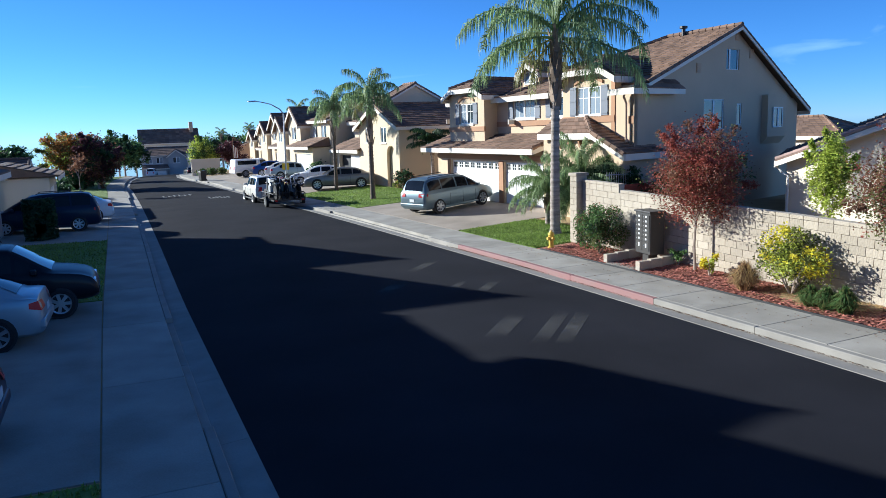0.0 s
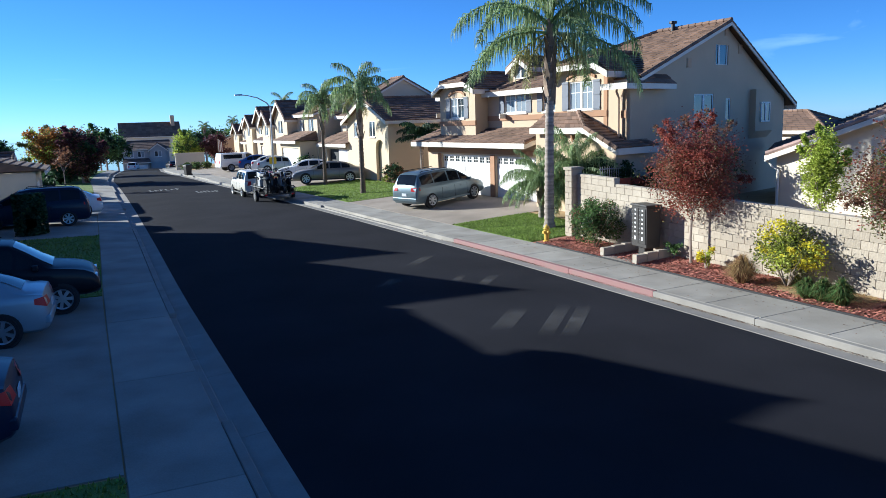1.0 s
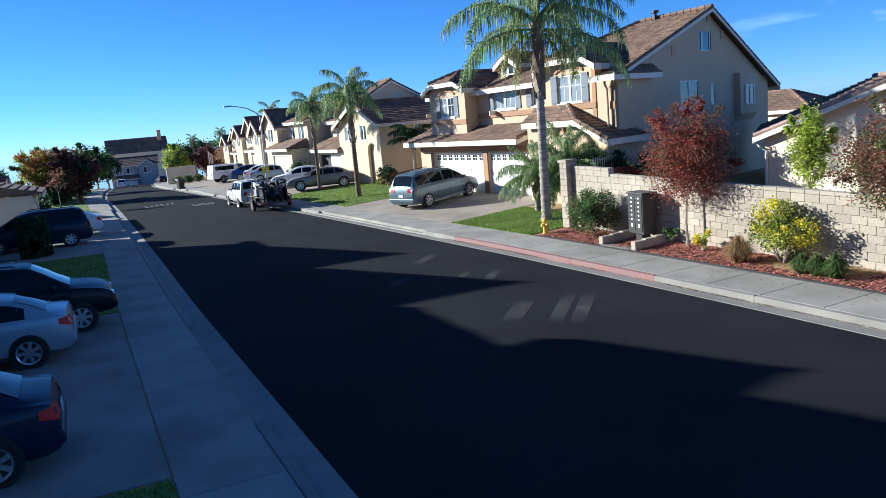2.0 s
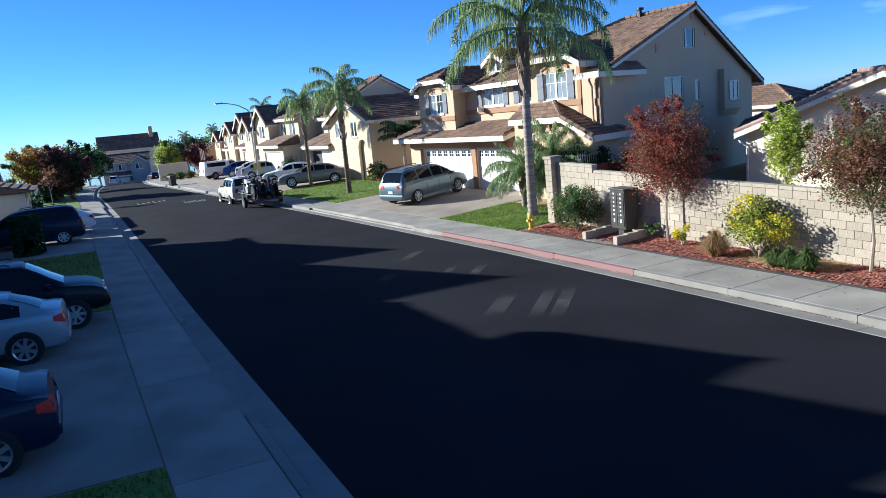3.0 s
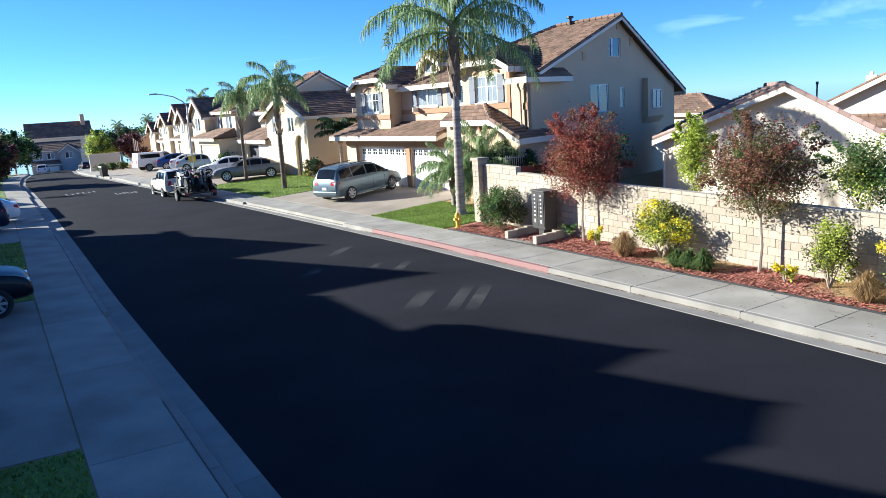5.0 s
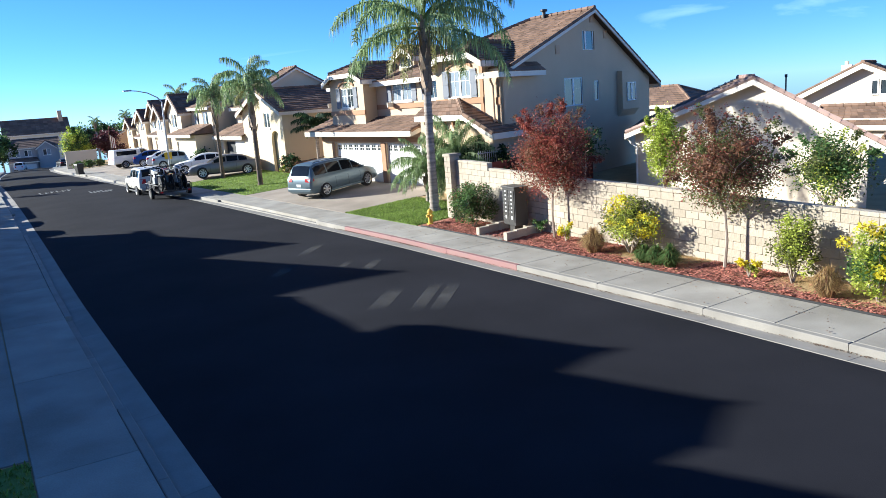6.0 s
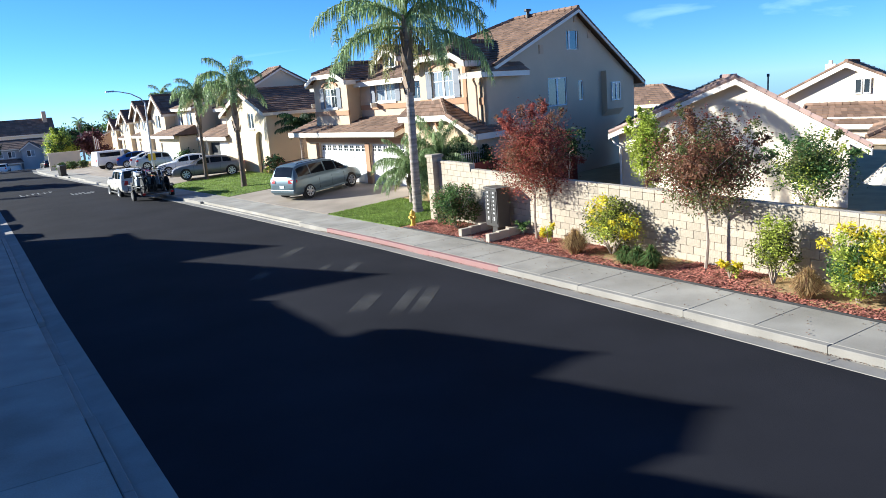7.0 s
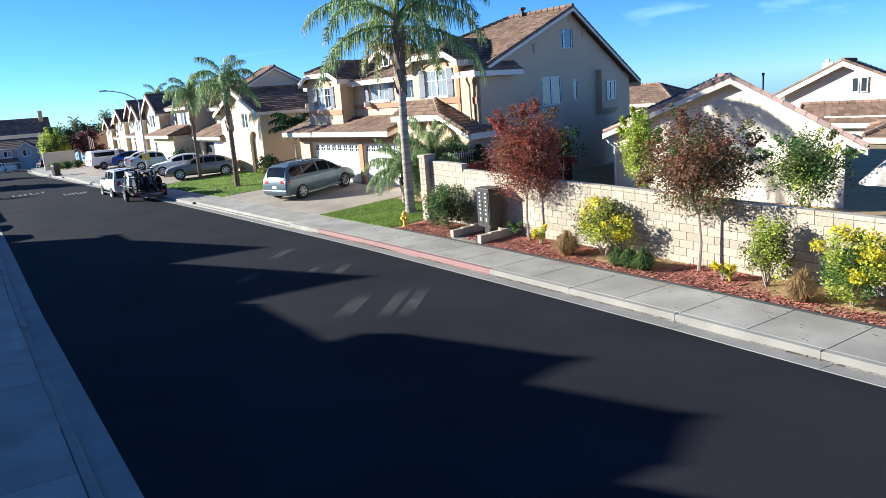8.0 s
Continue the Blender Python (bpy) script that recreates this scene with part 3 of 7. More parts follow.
def window(house, m, s0, s1, z0, z1, d, bars=2, shutters=False, curtain=False, arch=False, sill=True, trim=None, lit=False):
    """A window set in its opening: frame, panes, sill, shutters and arched trim."""
    w = thing("window", "white-framed window" + (" with blue-grey shutters" if shutters else ""), "window")
    del w["category"]
    w.parent = house
    b = Build()
    f = 0.06
    for k in range(bars):
        a, c = s0 + (s1 - s0) * k / bars, s0 + (s1 - s0) * (k + 1) / bars
        b.box(a, a + f, d + 0.03, d + 0.09, z0, z1).box(c - f, c, d + 0.03, d + 0.09, z0, z1)
        b.box(a + f, c - f, d + 0.03, d + 0.09, z0, z0 + f).box(a + f, c - f, d + 0.03, d + 0.09, z1 - f, z1)
    part("window_frame", b.moved(m), WHITE, w)
    for k in range(bars):
        a, c = s0 + (s1 - s0) * k / bars, s0 + (s1 - s0) * (k + 1) / bars
        part("pane", Build().box(a + f, c - f, d + 0.055, d + 0.065, z0 + f, z1 - f).moved(m), CURTAIN if (curtain and (k == bars - 1 or lit)) else GLASS, w)
        if lit or shutters:
            zz = z0 + f + (z1 - z0 - 2 * f) * 0.62
            part("muntin", Build().box(a + f, c - f, d + 0.045, d + 0.054, zz - 0.014, zz + 0.014).moved(m), WHITE, w)
            part("muntin", Build().box((a + c) / 2 - 0.012, (a + c) / 2 + 0.012, d + 0.046, d + 0.0535, z0 + f, z1 - f).moved(m), WHITE, w)
    if sill:
        part("window_sill", Build().box(s0 - 0.08, s1 + 0.08, d - 0.05, d + 0.03, z0 - 0.09, z0).moved(m), FASCIA if trim is None else trim, w)
    if shutters:
        for a, c in ((s0 - 0.46, s0 - 0.04), (s1 + 0.04, s1 + 0.46)):
            leaf = part("shutter", Build().box(a, c, d - 0.035, d - 0.003, z0 - 0.02, z1 + 0.02).moved(m), SHUTTER, w)
            for k in range(3):
                z = z0 + 0.04 + (z1 - z0) * (0.0, 0.46, 0.90)[k]
                part("rail", Build().box(a + 0.01, c - 0.01, d - 0.05, d - 0.0345, z, z + 0.07).moved(m), SHUTTER, leaf)
    if arch:
        b = Build()
        n = 8
        for k in range(n):
            x0, x1 = k / n, (k + 1) / n
            h0, h1 = 0.22 * (1 - (2 * x0 - 1) ** 2), 0.22 * (1 - (2 * x1 - 1) ** 2)
            a, c = s0 - 0.15 + (s1 - s0 + 0.3) * x0, s0 - 0.15 + (s1 - s0 + 0.3) * x1
            b.hexa([(a, d - 0.06, z1 + 0.08 + h0), (c, d - 0.06, z1 + 0.08 + h1), (c, d, z1 + 0.08 + h1), (a, d, z1 + 0.08 + h0),
                    (a, d - 0.06, z1 + 0.22 + h0), (c, d - 0.06, z1 + 0.22 + h1), (c, d, z1 + 0.22 + h1), (a, d, z1 + 0.22 + h0)])
        part("arch_trim", b.moved(m), TRIMTAN, w)
    return w


def garage_door(house, m, s0, s1, z0, z1, d, lights=8, shade=None):
    g = thing("garage_door", "white sectional garage door with a row of small arched lights", "door")
    del g["category"]
    g.parent = house
    rows = 4
    for r in range(rows):
        a, c = z0 + (z1 - z0) * r / rows, z0 + (z1 - z0) * (r + 1) / rows
        b = Build()
        cols = lights // 2
        top = r == rows - 1 and lights
        if top:
            h = [(s0 + (s1 - s0) * (k + 0.16) / lights, s0 + (s1 - s0) * (k + 0.84) / lights, a + 0.14, c - 0.12) for k in range(lights)]
            panel(b, s0, s1, a + 0.006, c - 0.006, d + 0.06, 0.05, h)
        else:
            b.box(s0, s1, d + 0.06, d + 0.11, a + 0.006, c - 0.006)
            for k in range(cols):
                part("raised_field", Build().box(s0 + (s1 - s0) * (k + 0.1) / cols, s0 + (s1 - s0) * (k + 0.9) / cols, d + 0.045, d + 0.06, a + 0.1, c - 0.1).moved(m), WHITE, g)
        pieces("door_panel", b.moved(m), WHITE, g)
    if lights:
        for k in range(lights):
            a, c = s0 + (s1 - s0) * (k + 0.16) / lights, s0 + (s1 - s0) * (k + 0.84) / lights
            zt, zb = z1 - 0.12, z1 - (z1 - z0) / rows + 0.14
            part("light", Build().box(a, c, d + 0.085, d + 0.09, zb, zt).moved(m), GLASS, g)
            b = Build().box((a + c) / 2 - 0.012, (a + c) / 2 + 0.012, d + 0.07, d + 0.084, zb, zt).box(a, c, d + 0.07, d + 0.084, (zt + zb) / 2 - 0.012, (zt + zb) / 2 + 0.012)
            part("muntin", b.moved(m), WHITE, g)
    return g


def clipped_bay(walls, deck, tl, rg, fas, s0, s1, d0, d1, z0, ze, zt, zr, over=0.35, seed=3, holes=(), back=3.2):
    """A projecting bay with a clipped gable: its walls, roof deck, tiles and fascia."""
    panel(walls, s0, s1, z0, ze, d0, 0.18, holes)
    walls.box(s0, s0 + 0.18, d0 + 0.18, d1, z0, ze)
    walls.box(s1 - 0.18, s1, d0 + 0.18, d1, z0, ze)
    mid, q = (s0 + s1) / 2, (s1 - s0 + 2 * over)
    a, c = s0 - over, s1 + over
    k = (zt - ze) / (zr - ze)
    sa, sc = a + (mid - a) * k, c + (mid - c) * k
    walls.poly([(s0, d0, ze), (s1, d0, ze), (sc - 0.3, d0, zt - 0.02), (sa + 0.3, d0, zt - 0.02)], 0.1)
    f = d0 - over
    rd = d0 + 1.0
    # two slopes and the clip
    left = [(a, back, ze), (a, f, ze), (sa, f, zt), (mid, rd, zr), (mid, back, zr)]
    right = [(c, f, ze), (c, back, ze), (mid, back, zr), (mid, rd, zr), (sc, f, zt)]
    clip = [(sa, f, zt), (sc, f, zt), (mid, rd, zr)]
    for poly in (left, right, clip):
        deck.poly(poly, 0.06)
    tiles(tl, [(a, back, ze), (a, f, ze), (mid - (mid - sa) * 0.5, f + 0.5, (zt + zr) / 2), (mid, back, zr)], seed=seed)
    tiles(tl, [(c, f, ze), (c, back, ze), (mid, back, zr), (mid + (sc - mid) * 0.5, f + 0.5, (zt + zr) / 2)], seed=seed + 1)
    tiles(tl, [(sa, f, zt), (sc, f, zt), (mid + 0.02, rd, zr), (mid - 0.02, rd, zr)], seed=seed + 2)
    ridge(rg, (mid, rd, zr + 0.05), (mid, back, zr + 0.05))
    ridge(rg, (sa, f, zt + 0.05), (mid, rd, zr + 0.05))
    ridge(rg, (sc, f, zt + 0.05), (mid, rd, zr + 0.05))
    for (x0, h0), (x1, h1) in (((a, ze), (sa, zt)), ((sa, zt), (sc, zt)), ((sc, zt), (c, ze))):
        fas.hexa([(x0, f - 0.03, h0 - 0.26), (x1, f - 0.03, h1 - 0.26), (x1, f + 0.03, h1 - 0.26), (x0, f + 0.03, h0 - 0.26), (x0, f - 0.03, h0 - 0.01), (x1, f - 0.03, h1 - 0.01), (x1, f + 0.03, h1 - 0.01), (x0, f + 0.03, h0 - 0.01)])
    for x in (a, c):
        fas.box(x - 0.03, x + 0.03, f + 0.03, back, ze - 0.26, ze - 0.01)


def gable(walls, deck, tl, rg, fas, s0, s1, d0, d1, ze, zr, over=0.35, seed=5, wall=True, close=False, size=0.34):
    """A roof with its ridge running back from the front, and its gable wall."""
    mid = (s0 + s1) / 2
    a, c, f = s0 - over, s1 + over, d0 - over
    drop = over * (zr - ze) / (mid - s0)
    zl = ze - drop
    if wall:
        walls.poly([(s0, d0, ze), (s1, d0, ze), (mid, d0, zr - 0.05)], 0.15)
        if close:
            walls.poly([(s1, d1, ze), (s0, d1, ze), (mid, d1, zr - 0.05)], 0.15)
    deck.poly([(a, d1, zl), (a, f, zl), (mid, f, zr), (mid, d1, zr)], 0.07)
    deck.poly([(c, f, zl), (c, d1, zl), (mid, d1, zr), (mid, f, zr)], 0.07)
    tiles(tl, [(a, d1, zl), (a, f, zl), (mid, f, zr), (mid, d1, zr)], size, seed=seed)
    tiles(tl, [(c, f, zl), (c, d1, zl), (mid, d1, zr), (mid, f, zr)], size, seed=seed + 1)
    ridge(rg, (mid, f, zr + 0.05), (mid, d1, zr + 0.05))
    for x in (a, c):
        ridge(rg, (x, f + 0.08, zl + 0.04), (mid, f + 0.08, zr + 0.04), 0.10)
        fas.hexa([(min(x, mid), f - 0.03, (zl if x < mid else zr) - 0.27), (max(x, mid), f - 0.03, (zr if x < mid else zl) - 0.27), (max(x, mid), f + 0.02, (zr if x < mid else zl) - 0.27), (min(x, mid), f + 0.02, (zl if x < mid else zr) - 0.27),
                  (min(x, mid), f - 0.03, (zl if x < mid else zr) - 0.02), (max(x, mid), f - 0.03, (zr if x < mid else zl) - 0.02), (max(x, mid), f + 0.02, (zr if x < mid else zl) - 0.02), (min(x, mid), f + 0.02, (zl if x < mid else zr) - 0.02)])
        fas.box(x - 0.03, x + 0.03, f + 0.02, d1, zl - 0.24, zl - 0.01)


def long_roof(deck, tl, rg, fas, s0, s1, d0, dm, d1, z0, zr, z1, over=0.35, seed=9, hip0=0.0, hip1=0.0, size=0.34):
    """A roof with its ridge along the front; hips where asked."""
    a, c = s0 - over, s1 + over
    r0, r1 = a + hip0, c - hip1
    deck.poly([(a, d0, z0), (r0, dm, zr), (r1, dm, zr), (c, d0, z0)][::-1], 0.08)
    deck.poly([(a, d1, z1), (r0, dm, zr), (r1, dm, zr), (c, d1, z1)], 0.08)
    tiles(tl, [(c, d0, z0), (a, d0, z0), (r0, dm, zr), (r1, dm, zr)][0:0] or [(a, d0, z0), (c, d0, z0), (r1, dm, zr), (r0, dm, zr)], size, seed=seed)
    tiles(tl, [(c, d1, z1), (a, d1, z1), (r0, dm, zr), (r1, dm, zr)], size, seed=seed + 1)
    if hip0:
        deck.poly([(a, d1, z1), (a, d0, z0), (r0, dm, zr)], 0.08)
        tiles(tl, [(a, d1, z1), (a, d0, z0), (r0, dm - 0.02, zr), (r0, dm + 0.02, zr)], size, seed=seed + 2)
        ridge(rg, (a, d0, z0 + 0.05), (r0, dm, zr + 0.05))
        ridge(rg, (a, d1, z1 + 0.05), (r0, dm, zr + 0.05))
    if hip1:
        deck.poly([(c, d0, z0), (c, d1, z1), (r1, dm, zr)], 0.08)
        tiles(tl, [(c, d0, z0), (c, d1, z1), (r1, dm + 0.02, zr), (r1, dm - 0.02, zr)], size, seed=seed + 3)
        ridge(rg, (c, d0, z0 + 0.05), (r1, dm, zr + 0.05))
        ridge(rg, (c, d1, z1 + 0.05), (r1, dm, zr + 0.05))
    ridge(rg, (r0, dm, zr + 0.06), (r1, dm, zr + 0.06))
    fas.box(a, c, d0 - 0.03, d0 + 0.03, z0 - 0.27, z0 - 0.02)
    fas.box(a, c, d1 - 0.03, d1 + 0.03, z1 - 0.27, z1 - 0.02)
    for x, h in ((a, hip0), (c, hip1)):
        if not h:
            ridge(rg, (x + 0.05, d0, z0 + 0.03), (x + 0.05, dm, zr + 0.03), 0.10)
            ridge(rg, (x + 0.05, d1, z1 + 0.03), (x + 0.05, dm, zr + 0.03), 0.10)
            for (p, hp), (q, hq) in (((d0, z0), (dm, zr)), ((dm, zr), (d1, z1))):
                fas.hexa([(x - 0.03, p, hp - 0.17), (x + 0.03, p, hp - 0.17), (x + 0.03, q, hq - 0.17), (x - 0.03, q, hq - 0.17), (x - 0.03, p, hp - 0.03), (x + 0.03, p, hp - 0.03), (x + 0.03, q, hq - 0.03), (x - 0.03, q, hq - 0.03)])
        else:
            fas.box(x - 0.03, x + 0.03, min(d0, d1), max(d0, d1), min(z0, z1) - 0.27, min(z0, z1) - 0.02)


class House:
    """Collects a house's walls, roof and trim in its own frame: s along the front, d into the house, z up."""

    def __init__(self, name, label, m, stucco, tile=TILE, caps=None):
        self.m, self.stucco, self.tile, self.caps = m, stucco, tile, caps or tile
        self.ob = thing(name, label, "house", "houses along the street")
        self.walls, self.deck, self.tl, self.rg, self.fas, self.trim = (Build() for _ in range(6))
        self.flip = m.to_3x3().determinant() < 0

    def roof(self):
        return self.walls, self.deck, self.tl, self.rg, self.fas

    def done(self):
        for b in (self.walls, self.deck, self.tl, self.rg, self.fas, self.trim):
            b.moved(self.m)
            if self.flip:
                b.f = [tuple(reversed(q)) for q in b.f]
        pieces("wall", self.walls, self.stucco, self.ob)
        roof = tagged(part("roof", self.deck, WOOD, self.ob, "tiled roof"), kind="stuff")
        tagged(part("roof_tiles", self.tl, self.tile, roof), kind="stuff")
        tagged(part("ridge_cap", self.rg, self.caps, roof), kind="stuff")
        pieces("fascia", self.fas, FASCIA, self.ob, "painted fascia board")
        if self.trim.v:
            pieces("trim", self.trim, TRIMTAN, self.ob, "tan stucco trim band")
        return self.ob


def frame_of(x, y, front, depth):
    """Local frame at a corner: the front runs at one angle, the side at another."""
    f, g = radians(front), radians(depth)
    return Matrix(((math.cos(f), math.cos(g), 0, x), (math.sin(f), math.sin(g), 0, y), (0, 0, 1, 0), (0, 0, 0, 1)))


# the large tan house beside the wall
M1 = frame_of(18.9, 23.4, 94, 16) @ Matrix.Diagonal((1, 1.13, 1, 1))
h = House("house", "tan two-storey stucco house with tiled roof and white garage doors", M1, STUCCO_H1)
w = h.walls
# side wall with its gable, openings for three windows and the attic window
side = [(4.5, 6.0, 3.9, 5.25), (7.0, 7.4, 4.05, 5.05)]
sw = Build()
panel(sw, 0.0, 12.4, -0.3, 5.30, 0.0, 0.2, side)
sw.v = [(y, x, z) for x, y, z in sw.v]
sw.f = [tuple(reversed(q)) for q in sw.f]
w.add(sw.v, sw.f)
gw = Build()
aw = (6.1, 7.1, 6.55, 7.45)
panel(gw, 4.3, 8.2, 5.30, 7.45, 0.0, 0.2, [aw])
gw.v = [(y, x, z) for x, y, z in gw.v]
gw.f = [tuple(reversed(q)) for q in gw.f]
w.add(gw.v, gw.f)
w.poly([(0.0, 0.0, 5.30), (0.0, 0.0, 5.62), (0.0, 4.3, 7.35), (0.0, 4.3, 5.30)], 0.2)
w.poly([(0.0, 8.2, 5.30), (0.0, 8.2, 7.45), (0.0, 11.8, 5.30)], 0.2)
w.poly([(0.0, 4.3, 7.45), (0.0, 4.3, 7.36), (0.0, 6.77, 8.35), (0.0, 8.2, 7.45)], -0.2)
# rear and far walls
w.box(0.2, 16.0, 12.2, 12.4, -0.3, 4.8)
w.box(15.8, 16.0, 0.9, 12.2, -0.3, 5.4)
# boxed bay standing proud of the side wall, sloped below
w.box(-0.35, 0.0, 9.1, 10.75, 3.45, 5.45)
w.hexa([(-0.02, 9.1, 3.1), (0.0, 9.1, 3.1), (0.0, 10.75, 3.1), (-0.02, 10.75, 3.1), (-0.35, 9.1, 3.45), (0.0, 9.1, 3.45), (0.0, 10.75, 3.45), (-0.35, 10.75, 3.45)])
# front: set-back upper wall
panel(w, 0.2, 15.8, -0.3, 5.75, 0.9, 0.2, [(7.9, 9.75, 4.72, 5.72), (5.45, 6.5, 4.72, 5.72)])
w.box(0.0, 1.15, 0.0, 0.2, -0.3, 5.7)
long_roof(h.deck, h.tl, h.rg, h.fas, 0.0, 9.3, 0.45, 6.77, 13.1, 5.86, 8.45, 4.72, hip1=5.5)
long_roof(h.deck, h.tl, h.rg, h.fas, 8.6, 16.0, 0.5, 5.2, 12.6, 5.85, 7.2, 4.9, hip1=3.0, seed=21)
# bays
clipped_bay(*h.roof(), 1.15, 4.55, 0.0, 0.9, 2.6, 6.20, 6.62, 7.15, seed=31, holes=[(2.0, 3.55, 4.70, 5.90)], back=3.6)
clipped_bay(*h.roof(), 11.35, 15.1, 0.05, 0.9, 3.4, 6.02, 6.45, 7.0, seed=41, holes=[(12.5, 13.9, 4.55, 5.65)], back=3.6)
h.trim.box(1.12, 4.58, -0.05, 0.05, 4.40, 4.66).box(4.6, 11.3, 0.84, 0.94, 4.35, 4.60).box(11.3, 15.14, 0.0, 0.1, 4.15, 4.40)
h.trim.box(1.10, 1.32, -0.03, 0.03, 2.7, 6.2).box(0.0, 0.3, -0.03, 0.03, 4.3, 4.6)
# garage front and its tiled skirt roof
panel(w, 4.9, 16.6, -0.3, 3.1, 0.0, 0.2, [(5.35, 9.45, -0.3, 2.58), (9.95, 15.0, -0.3, 2.58)])
w.box(16.4, 16.6, 0.2, 1.2, -0.3, 3.1)
h.deck.poly([(5.95, -0.75, 3.28), (17.3, -0.75, 3.28), (16.6, 1.0, 4.0), (4.9, 1.0, 4.0)], 0.07)
h.deck.poly([(17.3, -0.75, 3.28), (17.3, 1.0, 3.28), (16.6, 1.0, 4.0)], 0.07)
tiles(h.tl, [(5.95, -0.75, 3.28), (17.3, -0.75, 3.28), (16.6, 1.0, 4.0), (4.9, 1.0, 4.0)], seed=51)
ridge(h.rg, (5.95, -0.75, 3.32), (4.9, 1.0, 4.05))
h.fas.box(5.95, 17.3, -0.8, -0.74, 3.02, 3.27).box(17.27, 17.33, -0.74, 1.0, 3.02, 3.27)
h.fas.hexa([(4.85, 0.9, 3.7), (5.9, -0.8, 3.02), (5.95, -0.75, 3.02), (4.9, 0.95, 3.7), (4.85, 0.9, 3.95), (5.9, -0.8, 3.27), (5.95, -0.75, 3.27), (4.9, 0.95, 3.95)])
h.trim.box(4.9, 16.6, -0.04, 0.0, 2.66, 2.90).box(9.5, 9.9, -0.05, 0.0, 0.3, 2.62).box(15.05, 15.35, -0.05, 0.0, 0.3, 2.62)
# entry wing: a hipped porch roof running down past the corner
w.poly([(5.0, -0.8, -0.3), (-0.2, -0.8, -0.3), (-0.2, -0.8, 3.08), (1.35, -0.8, 3.75), (5.0, -0.8, 3.75)][::-1], 0.2)
w.box(-0.2, 0.0, -0.6, 0.95, -0.3, 3.05)
w.box(4.8, 5.0, -0.6, 0.0, -0.3, 3.7)
P1, P2, P3, RB, R0 = (5.1, -1.05, 3.98), (1.40, -1.05, 3.98), (-0.5, -1.05, 3.16), (2.84, 0.9, 4.60), (2.84, -0.1, 4.60)
h.deck.poly([P1, (5.1, -0.1, 4.60), R0, P2], 0.06)
h.deck.poly([P2, R0, RB, (-0.5, 0.9, 3.16), P3], 0.06)
h.deck.poly([(-0.5, 0.9, 3.16), (-0.5, 1.5, 3.16), (0.0, 1.3, 3.38), (0.0, 0.9, 3.38)][::-1], 0.05)
tiles(h.tl, [P2, P1, (5.1, -0.1, 4.60), R0], 0.3, 0.05, seed=61)
tiles(h.tl, [(-0.5, 1.45, 3.16), P3, P2, (1.40, 0.92, 3.98)], 0.3, 0.06, seed=62)
tiles(h.tl, [(1.40, 0.92, 3.98), P2, R0, RB], 0.3, 0.06, seed=63)
ridge(h.rg, R0, RB)
ridge(h.rg, P2, R0, 0.11)
ridge(h.rg, P3, P2, 0.11)
h.fas.box(1.40, 5.1, -1.1, -1.04, 3.72, 3.97)
h.fas.hexa([(-0.5, -1.1, 2.90), (1.40, -1.1, 3.72), (1.40, -1.04, 3.72), (-0.5, -1.04, 2.90), (-0.5, -1.1, 3.15), (1.40, -1.1, 3.97), (1.40, -1.04, 3.97), (-0.5, -1.04, 3.15)])
h.fas.box(-0.54, -0.48, -1.04, 1.45, 2.90, 3.15)
for a in (2.3, 3.0, 3.7):
    h.trim.hexa([(a, -0.92, 3.42), (a + 0.10, -0.92, 3.42), (a + 0.10, -0.8, 3.30), (a, -0.8, 3.30), (a, -1.0, 3.66), (a + 0.10, -1.0, 3.66), (a + 0.10, -0.8, 3.66), (a, -0.8, 3.66)])
# dormer with a white window on the front slope
w.box(9.2, 10.7, 2.2, 2.35, 6.2, 7.20).box(9.2, 9.35, 2.35, 3.9, 6.2, 7.20).box(10.55, 10.7, 2.35, 3.9, 6.2, 7.20)
gable(*h.roof(), 9.2, 10.7, 2.2, 4.6, 7.20, 7.6, over=0.3, seed=66)
# eave return round the corner
h.deck.poly([(-0.45, -0.5, 5.62), (-0.45, 2.6, 5.62), (0.0, 2.5, 6.0), (0.0, 0.2, 6.0)][::-1], 0.06)
h.fas.box(-0.50, -0.44, -0.5, 2.6, 5.42, 5.66).box(-0.5, 1.0, -0.55, -0.49, 5.42, 5.66)
tiles(h.tl, [(-0.45, 2.6, 5.64), (-0.45, -0.5, 5.64), (0.1, 0.0, 6.1), (0.1, 2.5, 6.1)], seed=71)
h1 = h.done()
window(h1, M1, 2.0, 3.55, 4.70, 5.90, 0.0, 2, True, True, True, lit=True)
window(h1, M1, 12.5, 13.9, 4.55, 5.65, 0.05, 2, True, True, True)
window(h1, M1, 7.9, 9.75, 4.72, 5.72, 0.9, 2, True, True, lit=True)
window(h1, M1, 5.45, 6.5, 4.72, 5.72, 0.9, 1, True)
window(h1, M1, 9.4, 10.5, 6.50, 7.15, 2.12, 2, curtain=True, sill=False)
swap = Matrix(((0, 1, 0, 0), (1, 0, 0, 0), (0, 0, 1, 0), (0, 0, 0, 1)))
for a, c, z0, z1, n in ((4.5, 6.0, 3.9, 5.25, 2), (7.0, 7.4, 4.05, 5.05, 1), (9.5, 10.35, 3.88, 4.85, 2), (5.7, 7.05, 6.52, 7.5, 2)):
    window(h1, M1 @ swap, a, c, z0, z1, -0.45 if a > 9 else 0.0, n, sill=False)
garage_door(h1, M1, 5.35, 9.45, 0.42, 2.58, 0.06)
garage_door(h1, M1, 9.95, 15.0, 0.42, 2.58, 0.06)
